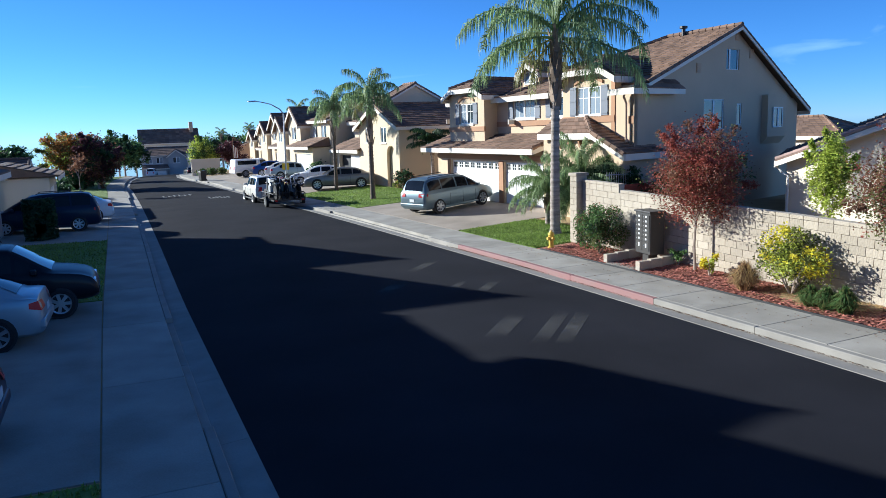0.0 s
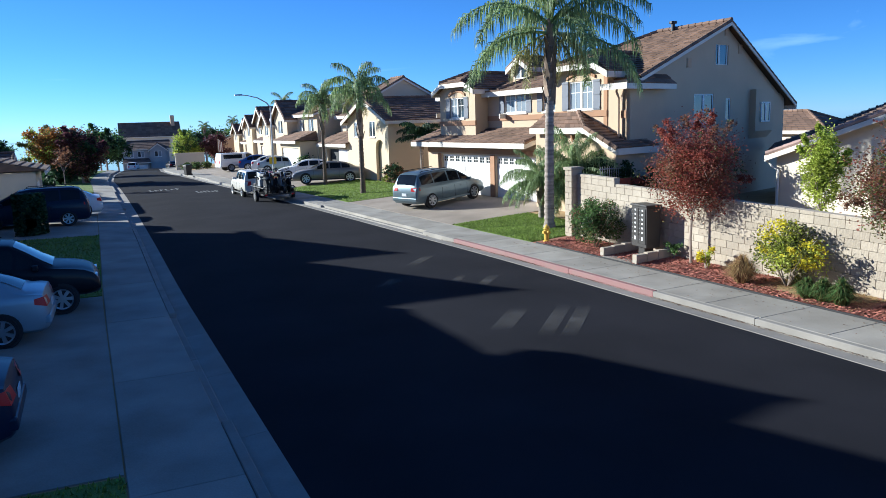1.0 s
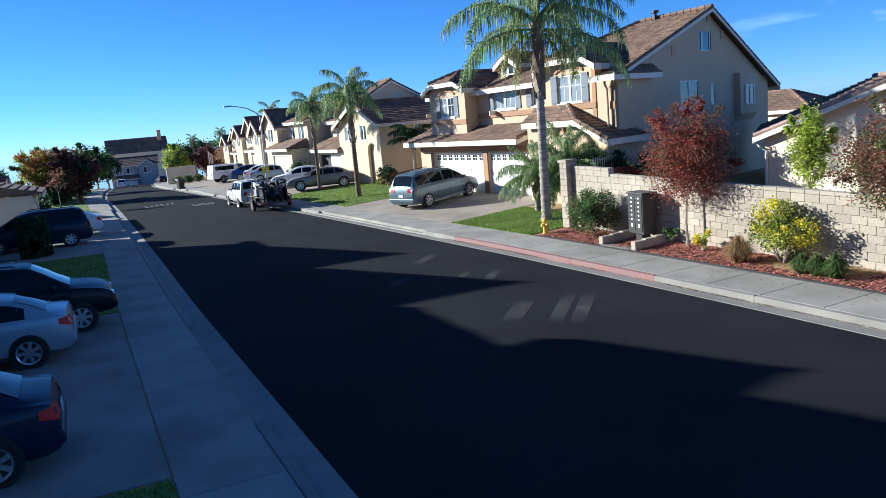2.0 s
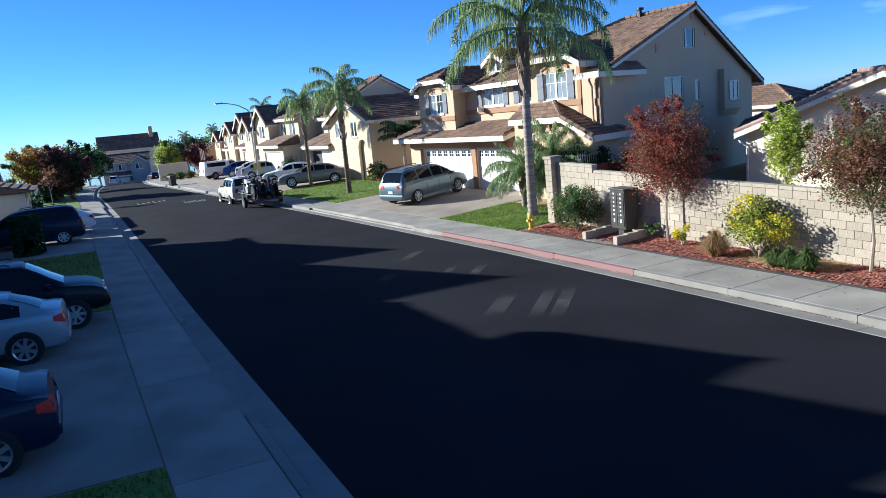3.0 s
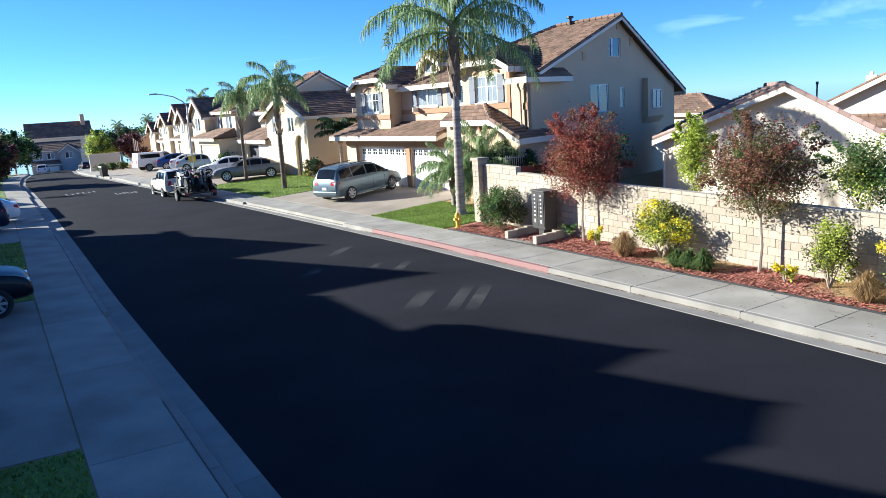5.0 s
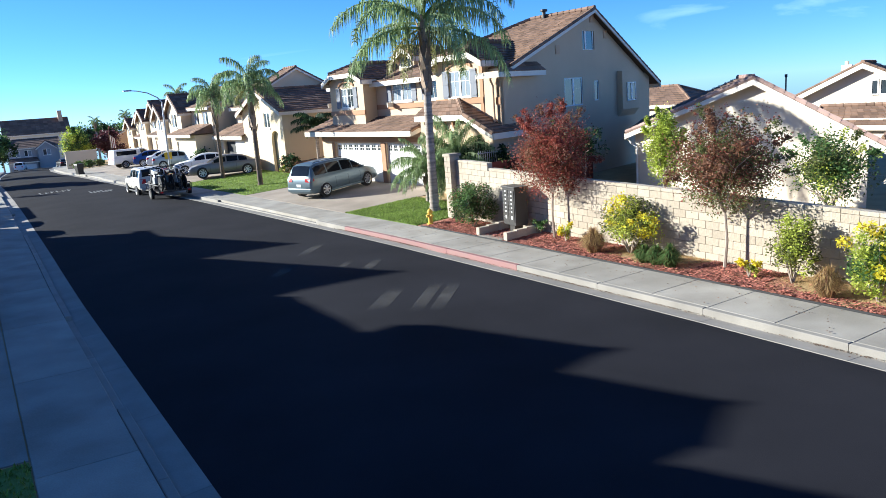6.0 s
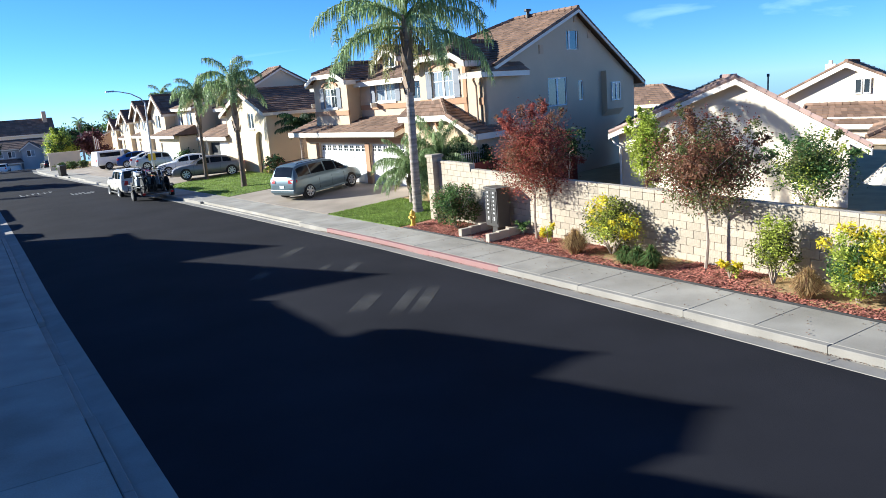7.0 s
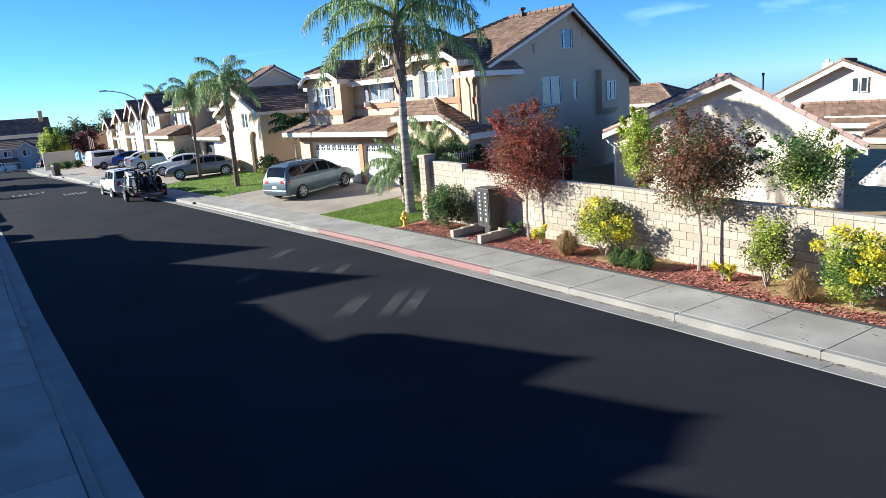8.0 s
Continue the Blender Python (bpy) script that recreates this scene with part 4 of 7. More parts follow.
for a, z in ((3.9, 6.35), (7.9, 7.1), (6.75, 7.85)):
    b = Build().box(-0.03, 0.0, a, a + 0.32, z, z + 0.42)
    for k in range(5):
        b.box(-0.05, -0.03, a + 0.03, a + 0.29, z + 0.04 + 0.075 * k, z + 0.08 + 0.075 * k)
    part("vent", b.moved(M1), STUCCO_P, h1, "louvred attic vent")
b = Build().tube([(0.35, 0.7 - 0.9, 5.5), (0.35, -0.25, 5.35), (0.35, -0.12, 5.1), (0.35, -0.10, 0.3)], [0.05] * 4, 8)
part("downspout", b.moved(M1), STUCCO_P, h1, "painted metal downspout")
b = Build().tube([(3.0, 6.6, 8.3), (3.0, 6.6, 8.75)], [0.10, 0.10], 10).tube([(3.0, 6.6, 8.75), (3.0, 6.6, 8.85)], [0.2, 0.2], 10)
part("roof_vent", b.moved(M1), IRON, h1, "dark metal roof vent")


def row_house(name, label, m, W, D, stucco, ze, zr, bays, garage, wins, tile=TILE, hips=(0, 0), zbase=0.0, size=0.5):
    """A two-storey house of the row: main block, front gables, a garage with its skirt roof, windows."""
    h = House(name, label, m, stucco, tile)
    w = h.walls
    front = [x for x in wins if x[5] == 0]
    panel(w, 0, W, zbase - 0.4, ze, 0.0, 0.2, [x[:4] for x in front])
    w.box(0, 0.2, 0.2, D, zbase - 0.4, ze)
    w.box(W - 0.2, W, 0.2, D, zbase - 0.4, ze)
    w.box(0.2, W - 0.2, D - 0.2, D, zbase - 0.4, ze)
    if not hips[0]:
        w.poly([(0, 0, ze), (0, D / 2, zr - 0.1), (0, D, ze)], -0.2)
    if not hips[1]:
        w.poly([(W, 0, ze), (W, D, ze), (W, D / 2, zr - 0.1)], -0.2)
    long_roof(h.deck, h.tl, h.rg, h.fas, 0, W, -0.4, D / 2, D + 0.4, ze - 0.05, zr, ze - 0.05, hip0=hips[0], hip1=hips[1], size=size)
    for s0, s1, d0, z0, e, r in bays:
        panel(w, s0, s1, zbase - 0.4 if z0 is None else z0, e, d0, 0.18, [x[:4] for x in wins if x[5] == d0 and s0 < x[0] < s1])
        w.box(s0, s0 + 0.18, d0 + 0.18, 0, zbase - 0.4 if z0 is None else z0, e)
        w.box(s1 - 0.18, s1, d0 + 0.18, 0, zbase - 0.4 if z0 is None else z0, e)
        if z0 is not None:
            w.box(s0 + 0.18, s1 - 0.18, d0 + 0.18, 0, z0, z0 + 0.15)
        gable(*h.roof(), s0, s1, d0, D * 0.4, e, r, seed=11, size=size)
    if garage:
        s0, s1, d0, g0, g1, zg = garage
        panel(w, s0, s1, zbase - 0.4, zbase + 2.75, d0, 0.2, [(g0, g1, zbase - 0.4, zg)])
        w.box(s0, s0 + 0.2, d0 + 0.2, 0, zbase - 0.4, zbase + 2.75)
        w.box(s1 - 0.2, s1, d0 + 0.2, 0, zbase - 0.4, zbase + 2.75)
        zt = zbase + 2.85
        h.deck.poly([(s0 - 0.4, d0 - 0.5, zt), (s1 + 0.4, d0 - 0.5, zt), (s1, 0.1, zt + 0.75), (s0, 0.1, zt + 0.75)], 0.07)
        tiles(h.tl, [(s0 - 0.4, d0 - 0.5, zt), (s1 + 0.4, d0 - 0.5, zt), (s1, 0.1, zt + 0.75), (s0, 0.1, zt + 0.75)], size, seed=14)
        for a, c in ((s0 - 0.4, s0), (s1 + 0.4, s1)):
            q = [(a, d0 - 0.5, zt), (a, 0.1, zt), (c, 0.1, zt + 0.75)]
            h.deck.poly(q if a > c else q[::-1], 0.07)
        h.fas.box(s0 - 0.4, s1 + 0.4, d0 - 0.55, d0 - 0.49, zt - 0.26, zt - 0.02)
    ob = h.done()
    if garage:
        garage_door(ob, m, garage[3], garage[4], zbase, garage[5], garage[2] + 0.06, 0 if size > 0.45 else 8)
    for x in wins:
        window(ob, m, x[0], x[1], x[2], x[3], x[5], x[4], curtain=True)
    return ob


# neighbours beyond the large house, and those across and at the street's end
MR = lambda x, y, a=92: Matrix.Translation((0, 0, dip(y + 6))) @ frame_of(x, y, a, a - 90)
MN = MR(17.9, 46.6, 93)
h = House("house", "cream two-storey stucco house with dark tiled roof and arched porch", MN, STUCCO_Y, TILE)
w = h.walls
panel(w, 0.0, 7.4, -0.2, 4.75, 0.0, 0.2, [(2.3, 3.3, 3.5, 4.6), (5.0, 6.2, 3.5, 4.6), (0.9, 2.3, -0.2, 3.3)])
w.box(0.0, 0.2, 0.2, 12, -0.2, 4.75).box(7.2, 7.4, 0.2, 12, -0.2, 4.75).box(0.2, 7.2, 11.8, 12, -0.2, 4.75)
gable(*h.roof(), 0.0, 7.4, 0.0, 12.0, 4.75, 6.2, over=0.4, seed=101, size=0.36)
w.box(-0.10, 0.45, -0.10, 0.45, -0.2, 4.3)
for k in range(8):
    x0, x1 = 0.9 + 1.4 * k / 8, 0.9 + 1.4 * (k + 1) / 8
    z0, z1 = (2.75 + 0.55 * math.sqrt(max(0.0, 1 - (2 * q / 8 - 1) ** 2)) for q in (k, k + 1))
    w.hexa([(x0, 0.0, z0), (x1, 0.0, z1), (x1, 0.2, z1), (x0, 0.2, z0), (x0, 0.0, 3.3), (x1, 0.0, 3.3), (x1, 0.2, 3.3), (x0, 0.2, 3.3)])
panel(w, 4.6, 13.0, -0.2, 5.2, 1.6, 0.2, [(8.4, 9.6, 3.6, 4.7), (10.6, 11.8, 3.6, 4.7)])
w.box(12.8, 13.0, 1.8, 12, -0.2, 5.2)
long_roof(h.deck, h.tl, h.rg, h.fas, 7.0, 13.0, 1.2, 6.8, 12.4, 5.15, 6.5, 5.15, seed=105, size=0.42)
w.box(7.0, 7.2, 1.7, 7.3, 4.6, 6.35)
w.poly([(7.0, 1.7, 6.35), (7.0, 4.5, 7.75), (7.0, 7.3, 6.35)], -0.2)
long_roof(h.deck, h.tl, h.rg, h.fas, 7.0, 8.6, 1.4, 4.5, 7.6, 6.25, 7.85, 6.25, seed=108, size=0.42)
w.box(8.4, 8.6, 1.7, 7.3, 4.6, 6.35)
panel(w, 7.4, 13.4, -0.2, 2.9, 0.2, 0.2, [(8.2, 12.8, -0.2, 2.5)])
h.deck.poly([(7.2, -0.3, 2.95), (13.8, -0.3, 2.95), (13.4, 1.7, 3.9), (7.4, 1.7, 3.9)], 0.07)
tiles(h.tl, [(7.2, -0.3, 2.95), (13.8, -0.3, 2.95), (13.4, 1.7, 3.9), (7.4, 1.7, 3.9)], 0.42, seed=111)
h.fas.box(7.2, 13.8, -0.36, -0.3, 2.7, 2.94)
hn = h.done()
window(hn, MN, 2.3, 3.3, 3.5, 4.6, 0.0, 2)
window(hn, MN, 5.0, 6.2, 3.5, 4.6, 0.0, 2, curtain=True)
window(hn, MN, 8.4, 9.6, 3.6, 4.7, 1.6, 2)
window(hn, MN, 10.6, 11.8, 3.6, 4.7, 1.6, 2)
garage_door(hn, MN, 8.2, 10.4, 0.4, 2.5, 0.26, 0)
part("plinth", Build().box(-0.14, 0.5, -0.14, 0.6, -0.1, 1.15).box(-0.04, 0.0, 0.6, 3.4, -0.1, 1.15).moved(MN), STUCCO_B, hn, "brown stone-clad plinth at the corner")
part("porch_back", Build().box(0.7, 2.5, 0.28, 0.36, -0.1, 3.5).moved(MN), STUCCO_Y, hn, "warm cream wall inside the porch")
# flat black sheet stands in for the shade inside the open garage
part("garage_shade_sheet", Build().box(10.5, 12.8, 0.5, 0.55, 0.4, 2.5).moved(MN), BLACKPLASTIC, hn, "flat black sheet for the shade inside the open garage bay")
b = Build().box(-0.03, 0.0, 4.2, 4.8, 6.75, 7.2)
for k in range(5):
    b.box(-0.06, -0.03, 4.25, 4.75, 6.79 + 0.08 * k, 6.83 + 0.08 * k)
part("vent", b.moved(MN @ Matrix.Translation((7.0, 0, 0))), STUCCO_P, hn, "louvred gable vent")
row_house("house", "pale two-storey stucco house with gabled front and garage", MR(17.2, 61.0, 93), 12.5, 11, STUCCO_Y, 5.5, 7.3,
          [(5.6, 9.6, -0.9, None, 5.3, 6.7), (9.9, 12.5, -1.3, None, 4.9, 5.9)], (0.4, 6.2, -1.5, 0.9, 5.7, 2.6), [(1.0, 2.4, 3.8, 5.0, 2, 0), (3.4, 4.8, 3.8, 5.0, 2, 0), (7.0, 8.4, 3.8, 5.0, 2, -0.9), (10.5, 11.6, 3.6, 4.8, 2, -1.3)], TILE, zbase=0.4)
row_house("house", "pale two-storey stucco house with twin gables and garage", MR(18.3, 75.0, 93), 12.5, 11, STUCCO_Y, 5.2, 6.9,
          [(5.6, 9.4, -0.9, None, 5.3, 6.7), (9.7, 12.5, -1.3, None, 4.9, 5.9)], (0.4, 6.0, -1.5, 0.9, 5.6, 2.6), [(1.0, 2.4, 3.8, 5.0, 2, 0), (3.4, 4.8, 3.8, 5.0, 2, 0), (7.0, 8.4, 3.8, 5.0, 2, -0.9), (10.5, 11.6, 3.6, 4.8, 2, -1.3)], TILE_D, zbase=0.4)
row_house("house", "pale two-storey stucco house with gables far along the street", MR(19.4, 88.5, 94), 12.0, 11, STUCCO_Y, 4.8, 6.3,
          [(5.6, 9.2, -0.9, None, 4.75, 5.9), (9.5, 12.0, -1.3, None, 4.4, 5.3)], (0.4, 5.8, -1.5, 0.9, 5.4, 2.5), [(1.0, 2.4, 3.7, 4.8, 2, 0), (7.0, 8.2, 3.4, 4.5, 2, -0.9), (10.2, 11.2, 3.2, 4.2, 2, -1.3)], TILE, zbase=0.3)

# ---- houses across the street, behind the wall and at the street's end ----
ML = lambda x, y: frame_of(x, y, 90, 180)
row_house("house", "grey two-storey stucco house with front gables in shade", ML(-6.9, -2.2), 29.6, 11, STUCCO_G, 6.30, 7.9,
          [(1.0, 7.0, -0.4, None, 6.05, 7.0), (13.9, 17.9, -0.4, None, 6.45, 7.4), (19.5, 22.9, -0.4, None, 6.75, 7.28), (23.0, 26.0, -0.4, None, 6.9, 7.5)], (8.2, 14.2, -1.0, 8.7, 13.6, 2.6), [(3.0, 4.8, 3.4, 4.6, 2, -0.4), (20.4, 22.0, 3.4, 4.6, 2, -0.4), (10.0, 11.6, 3.5, 4.6, 2, 0)], TILE_D, zbase=0.25)
row_house("house", "grey two-storey stucco house with a low tiled garage", ML(-6.9, 28.2), 14.6, 11, STUCCO_G, 6.15, 7.75,
          [(0.7, 5.7, -0.4, None, 6.25, 7.7), (7.2, 12.0, -0.4, None, 6.25, 7.5)], (2.4, 9.4, -2.2, 3.0, 8.4, 2.5), [(2.8, 4.6, 3.4, 4.6, 2, -0.4), (8.3, 10.1, 3.4, 4.6, 2, -0.4)], TILE_D, zbase=0.25)
row_house("house", "cream single-storey house with a low garage wing", ML(-5.9, 47.5), 13.0, 10, STUCCO_W, 2.6, 3.7,
          [(8.6, 12.6, -0.6, None, 2.5, 3.2)], (0.4, 6.4, -2.6, 1.0, 5.8, 1.7), [(9.8, 11.2, 0.8, 1.8, 2, -0.6)], TILE_D, zbase=-0.45)
ME = Matrix.Translation((0, 0, -4.8)) @ frame_of(6.4, 168, -4, 86)
row_house("house", "grey-blue two-storey house at the street's end", ME, 9.2, 8, STUCCO_G, 5.7, 7.2,
          [(5.4, 8.6, -0.8, None, 5.5, 6.7)], (0.4, 5.1, -1.2, 0.8, 4.8, 2.4), [(0.9, 2.2, 3.9, 5.1, 2, 0), (3.0, 4.3, 3.9, 5.1, 2, 0), (6.3, 7.7, 3.9, 5.1, 2, -0.8)], TILE_D, zbase=0.1, hips=(1.5, 0), size=0.9)
hb = row_house("house", "brown-roofed house rising behind the street's end", Matrix.Translation((0, 0, -6.4)) @ frame_of(7.6, 196, -3, 87), 13.5, 9, STUCCO_W, 9.6, 12.9,
          [], None, [(1.2, 2.4, 5.6, 6.8, 2, 0), (6.2, 7.4, 5.6, 6.8, 2, 0)], TILE, zbase=-0.6, size=0.9)
part("chimney", Build().box(19.6, 20.5, 198.5, 199.3, 1.2, 8.2), STUCCO_P, hb, "tan stucco chimney")
row_house("house", "brown single-storey house beyond the white pickup", Matrix.Translation((0, 0, -0.4)) @ frame_of(15.6, 104, 60, -30), 9, 8, STUCCO_P, 2.8, 4.6, [], None,
          [(2.0, 3.6, 1.0, 2.0, 2, 0)], TILE_D, zbase=-0.2, size=0.8)
# pale house behind the garden wall: gable towards the street
M2 = frame_of(22.6, 9.4, 90, 38.5)
h = House("house", "pale single-storey stucco house with a tiled gable behind the wall", M2, STUCCO_W, TILE_D, TILE_R)
w = h.walls
w.poly([(0.45, 0.0, -0.3), (9.9, 0.0, -0.3), (9.9, 0.0, 2.75), (4.5, 0.0, 4.45), (0.45, 0.0, 2.45)], 0.2)
w.box(9.7, 9.9, 0.2, 10, -0.3, 2.8)
w.box(0.45, 0.65, 0.2, 10, -0.3, 2.4)
w.box(0.65, 9.7, 9.8, 10, -0.3, 2.0)
for e0, e1, r1, r0, sd in (((-0.1, 10.3, 2.36), (-0.1, -0.45, 2.36), (4.5, -0.45, 4.65), (4.5, 10.3, 4.65), 81), ((10.4, -0.45, 2.78), (10.4, 10.3, 2.78), (4.5, 10.3, 4.65), (4.5, -0.45, 4.65), 82)):
    h.deck.poly([e0, e1, r1, r0], 0.07)
    tiles(h.tl, [e0, e1, r1, r0], 0.36, 0.06, seed=sd)
ridge(h.rg, (-0.1, -0.40, 2.42), (4.5, -0.40, 4.70), 0.10, 0.42)
ridge(h.rg, (10.4, -0.40, 2.83), (4.5, -0.40, 4.70), 0.10, 0.42)
ridge(h.rg, (4.5, -0.4, 4.70), (4.5, 10.3, 4.70), 0.11, 0.42)
for (a, za), (c, zc) in (((-0.1, 2.34), (4.5, 4.63)), ((4.5, 4.63), (10.4, 2.76))):
    h.fas.hexa([(a, -0.50, za - 0.20), (c, -0.50, zc - 0.20), (c, -0.44, zc - 0.20), (a, -0.44, za - 0.20), (a, -0.50, za - 0.02), (c, -0.50, zc - 0.02), (c, -0.44, zc - 0.02), (a, -0.44, za - 0.02)])
h.fas.box(-0.14, -0.08, -0.44, 10.3, 2.14, 2.36).box(10.38, 10.44, -0.44, 10.3, 2.53, 2.77)
h2 = h.done()
b = Build()
for a in (3.92, 4.52):
    for k in range(7):
        b.box(a, a + 0.5, -0.04, 0.0, 3.35 + 0.075 * k, 3.40 + 0.075 * k)
part("vent", b.moved(M2), STUCCO_W, h2, "pale louvred gable vent")
part("downspout", Build().tube([(10.35, -0.2, 2.6), (10.1, -0.12, 2.35), (9.8, -0.08, 2.2), (9.8, -0.08, 0.2)], [0.05] * 4, 8).moved(M2), WHITE, h2, "white metal downspout")
part("vent_pipe", Build().tube([(3.0, 2.0, 3.6), (3.0, 2.0, 4.6)], [0.032, 0.032], 8).tube([(3.0, 2.0, 4.6), (3.0, 2.0, 4.7)], [0.055, 0.055], 8).moved(M2), IRON, h2, "dark vent pipe")
# larger pale house further back, with lower tiled roofs
M3 = Matrix.Translation((-0.3, -2.2, 4.75)) @ Matrix.Scale(1.5, 4) @ Matrix.Translation((0.3, 2.2, -4.75)) @ frame_of(40.0, 10.5, 90, 24)
h = House("house", "pale two-storey stucco house further back with tiled roofs", M3, STUCCO_W)
w = h.walls
w.poly([(0.6, 0.0, -0.3), (12.2, 0.0, -0.3), (12.2, 0.0, 3.42), (8.9, 0.0, 4.72), (5.0, 0.0, 3.2), (0.6, 0.0, 3.0)], 0.2)
w.box(0.6, 0.8, 0.2, 9, -0.3, 3.0).box(12.0, 12.2, 0.2, 9, -0.3, 3.6)
gable(*h.roof(), 5.3, 12.5, 0.0, 9.0, 3.38, 4.93, over=0.5, seed=91, wall=False)
long_roof(h.deck, h.tl, h.rg, h.fas, 3.0, 10.6, -3.0, -1.2, 0.4, 1.9, 2.75, 2.0, hip0=1.5, hip1=0.0, seed=95)
panel(w, 3.6, 9.6, -0.3, 2.2, -2.6, 0.2, [])
w.box(3.6, 3.8, -2.4, 0.0, -0.3, 2.2).box(9.4, 9.6, -2.4, 0.0, -0.3, 2.2)
long_roof(h.deck, h.tl, h.rg, h.fas, 0.0, 7.0, -6.5, -4.8, -2.8, 1.5, 2.2, 1.7, seed=97, hip1=1.6)
panel(w, 0.2, 6.6, -0.3, 1.5, -6.1, 0.2, [])
w.box(6.4, 6.6, -5.9, -2.6, -0.3, 1.5)
h3 = h.done()
for a in (7.6, 8.05):
    window(h3, M3, a, a + 0.4, 3.25, 4.05, -0.12, 1, sill=False)
part("chimney", Build().box(9.7, 10.3, 2.0, 2.6, 3.6, 4.9).tube([(10.0, 2.3, 4.9), (10.0, 2.3, 5.1)], [0.12, 0.12], 8).moved(M3), STUCCO_W, h3, "pale stucco chimney with a metal cap")
# house behind the large one
M4 = frame_of(42.5, 32.6, 90, 20)
h = House("house", "pale stucco house half hidden behind a larger one", M4, STUCCO_W, TILE)
panel(h.walls, 0, 8, -0.6, 3.1, 0, 0.2, [])
h.walls.box(0, 0.2, 0.2, 7, -0.6, 3.1).box(7.8, 8, 0.2, 7, -0.6, 3.1).box(0.2, 7.8, 6.8, 7, -0.6, 3.1)
long_roof(h.deck, h.tl, h.rg, h.fas, 0, 8, -0.4, 3.5, 7.4, 3.1, 4.3, 3.1, seed=99, size=0.5, hip0=3.0)
h.walls.poly([(7.8, 0.0, 3.1), (7.8, 3.5, 4.2), (7.8, 7.0, 3.1)], -0.2)
h.done()

# ---- plants ----
def leaves(b, rnd, c, r, n, size, clumps=14, hollow=0.35, squash=1.0, shoots=0.0):
    """Leaf blades gathered in clumps inside an uneven ellipsoid."""
    c, r = Vector(c), Vector(r)
    spots = []
    for _ in range(clumps):
        d = Vector((rnd.gauss(0, 1), rnd.gauss(0, 1), rnd.gauss(0, 1) * squash)).normalized() * rnd.uniform(hollow, 1.0)
        spots.append((d * 0.9, rnd.uniform(0.14, 0.30)))
    for _ in range(int(clumps * shoots)):
        # shoots that stand out of the outline
        d = Vector((rnd.gauss(0, 1), rnd.gauss(0, 1), rnd.gauss(0.6, 0.8))).normalized()
        for q in (0.95, 1.06, 1.16):
            spots.append((d * q * rnd.uniform(0.95, 1.03), 0.06))
    for _ in range(n):
        d, q = rnd.choice(spots)
        p = d + Vector((rnd.gauss(0, 0.55), rnd.gauss(0, 0.55), rnd.gauss(0, 0.5))) * q
        if p.length > 1.0 + 0.35 * (shoots > 0):
            p *= rnd.uniform(0.9, 1.02) / p.length
        p = c + Vector((p.x * r.x, p.y * r.y, p.z * r.z))
        a = Vector((rnd.gauss(0, 1), rnd.gauss(0, 1), rnd.gauss(0, 0.7))).normalized()
        s = a.orthogonal().normalized()
        s = (Matrix.Rotation(rnd.uniform(0, 6.3), 3, a) @ s)
        k = size * rnd.uniform(0.6, 1.3)
        b.add([p, p + a * k * 0.5 + s * k * 0.27, p + a * k, p + a * k * 0.5 - s * k * 0.27], [(0, 1, 2, 3)])


def limbs(b, rnd, base, top, r, n, spread, sides=6):
    """A tapered trunk that divides into limbs."""
    base, top = Vector(base), Vector(top)
    mid = base.lerp(top, 0.5) + Vector((rnd.uniform(-0.05, 0.05), rnd.uniform(-0.05, 0.05), 0))
    b.tube([base, mid, top], [r, r * 0.8, r * 0.65], sides)
    for k in range(n):
        a = 6.283 * (k + rnd.random() * 0.6) / n
        up = rnd.uniform(0.6, 1.2)
        e = top + Vector((math.cos(a) * spread[0] * rnd.uniform(0.4, 0.8), math.sin(a) * spread[1] * rnd.uniform(0.4, 0.8), spread[2] * up))
        m = top.lerp(e, 0.5) + Vector((0, 0, 0.12 * spread[2]))
        b.tube([top - Vector((0, 0, 0.1)), m, e], [r * 0.5, r * 0.32, r * 0.1], 5, cap=False)
        for _ in range(3):
            t = m.lerp(e, rnd.random())
            q = t + Vector((rnd.gauss(0, 0.4) * spread[0], rnd.gauss(0, 0.4) * spread[1], rnd.uniform(0.1, 0.6) * spread[2]))
            b.tube([t, q], [r * 0.18, r * 0.05], 4, cap=False)


def tree(label, x, y, z, trunk_top, r, crown, mats, seed, tr=0.05, name="tree", leaf=0.09, clumps=30, n=5, lean=(0, 0), cat="tree", cz=None, squash=1.0):
    """crown: radii in x, y and z. mats: (material, number of leaves) pairs, each a crown part of its own."""
    rnd = random.Random(seed)
    t = thing(name, label, cat, at=pose(x, y, z + dip(y)))
    b = Build()
    limbs(b, rnd, (0, 0, -0.1), (lean[0], lean[1], trunk_top), tr, n, (crown[0], crown[1], crown[2] * 0.8))
    part("trunk", b, BARK, t, smooth=True)
    for m, k in mats:
        b = Build()
        leaves(b, rnd, (lean[0] * 1.5, lean[1] * 1.5, cz or trunk_top + crown[2] * 0.62), [1.06 * q for q in crown], k, leaf, clumps, 0.15, squash, 0.05)
        part("crown", b, m, t)
    return t


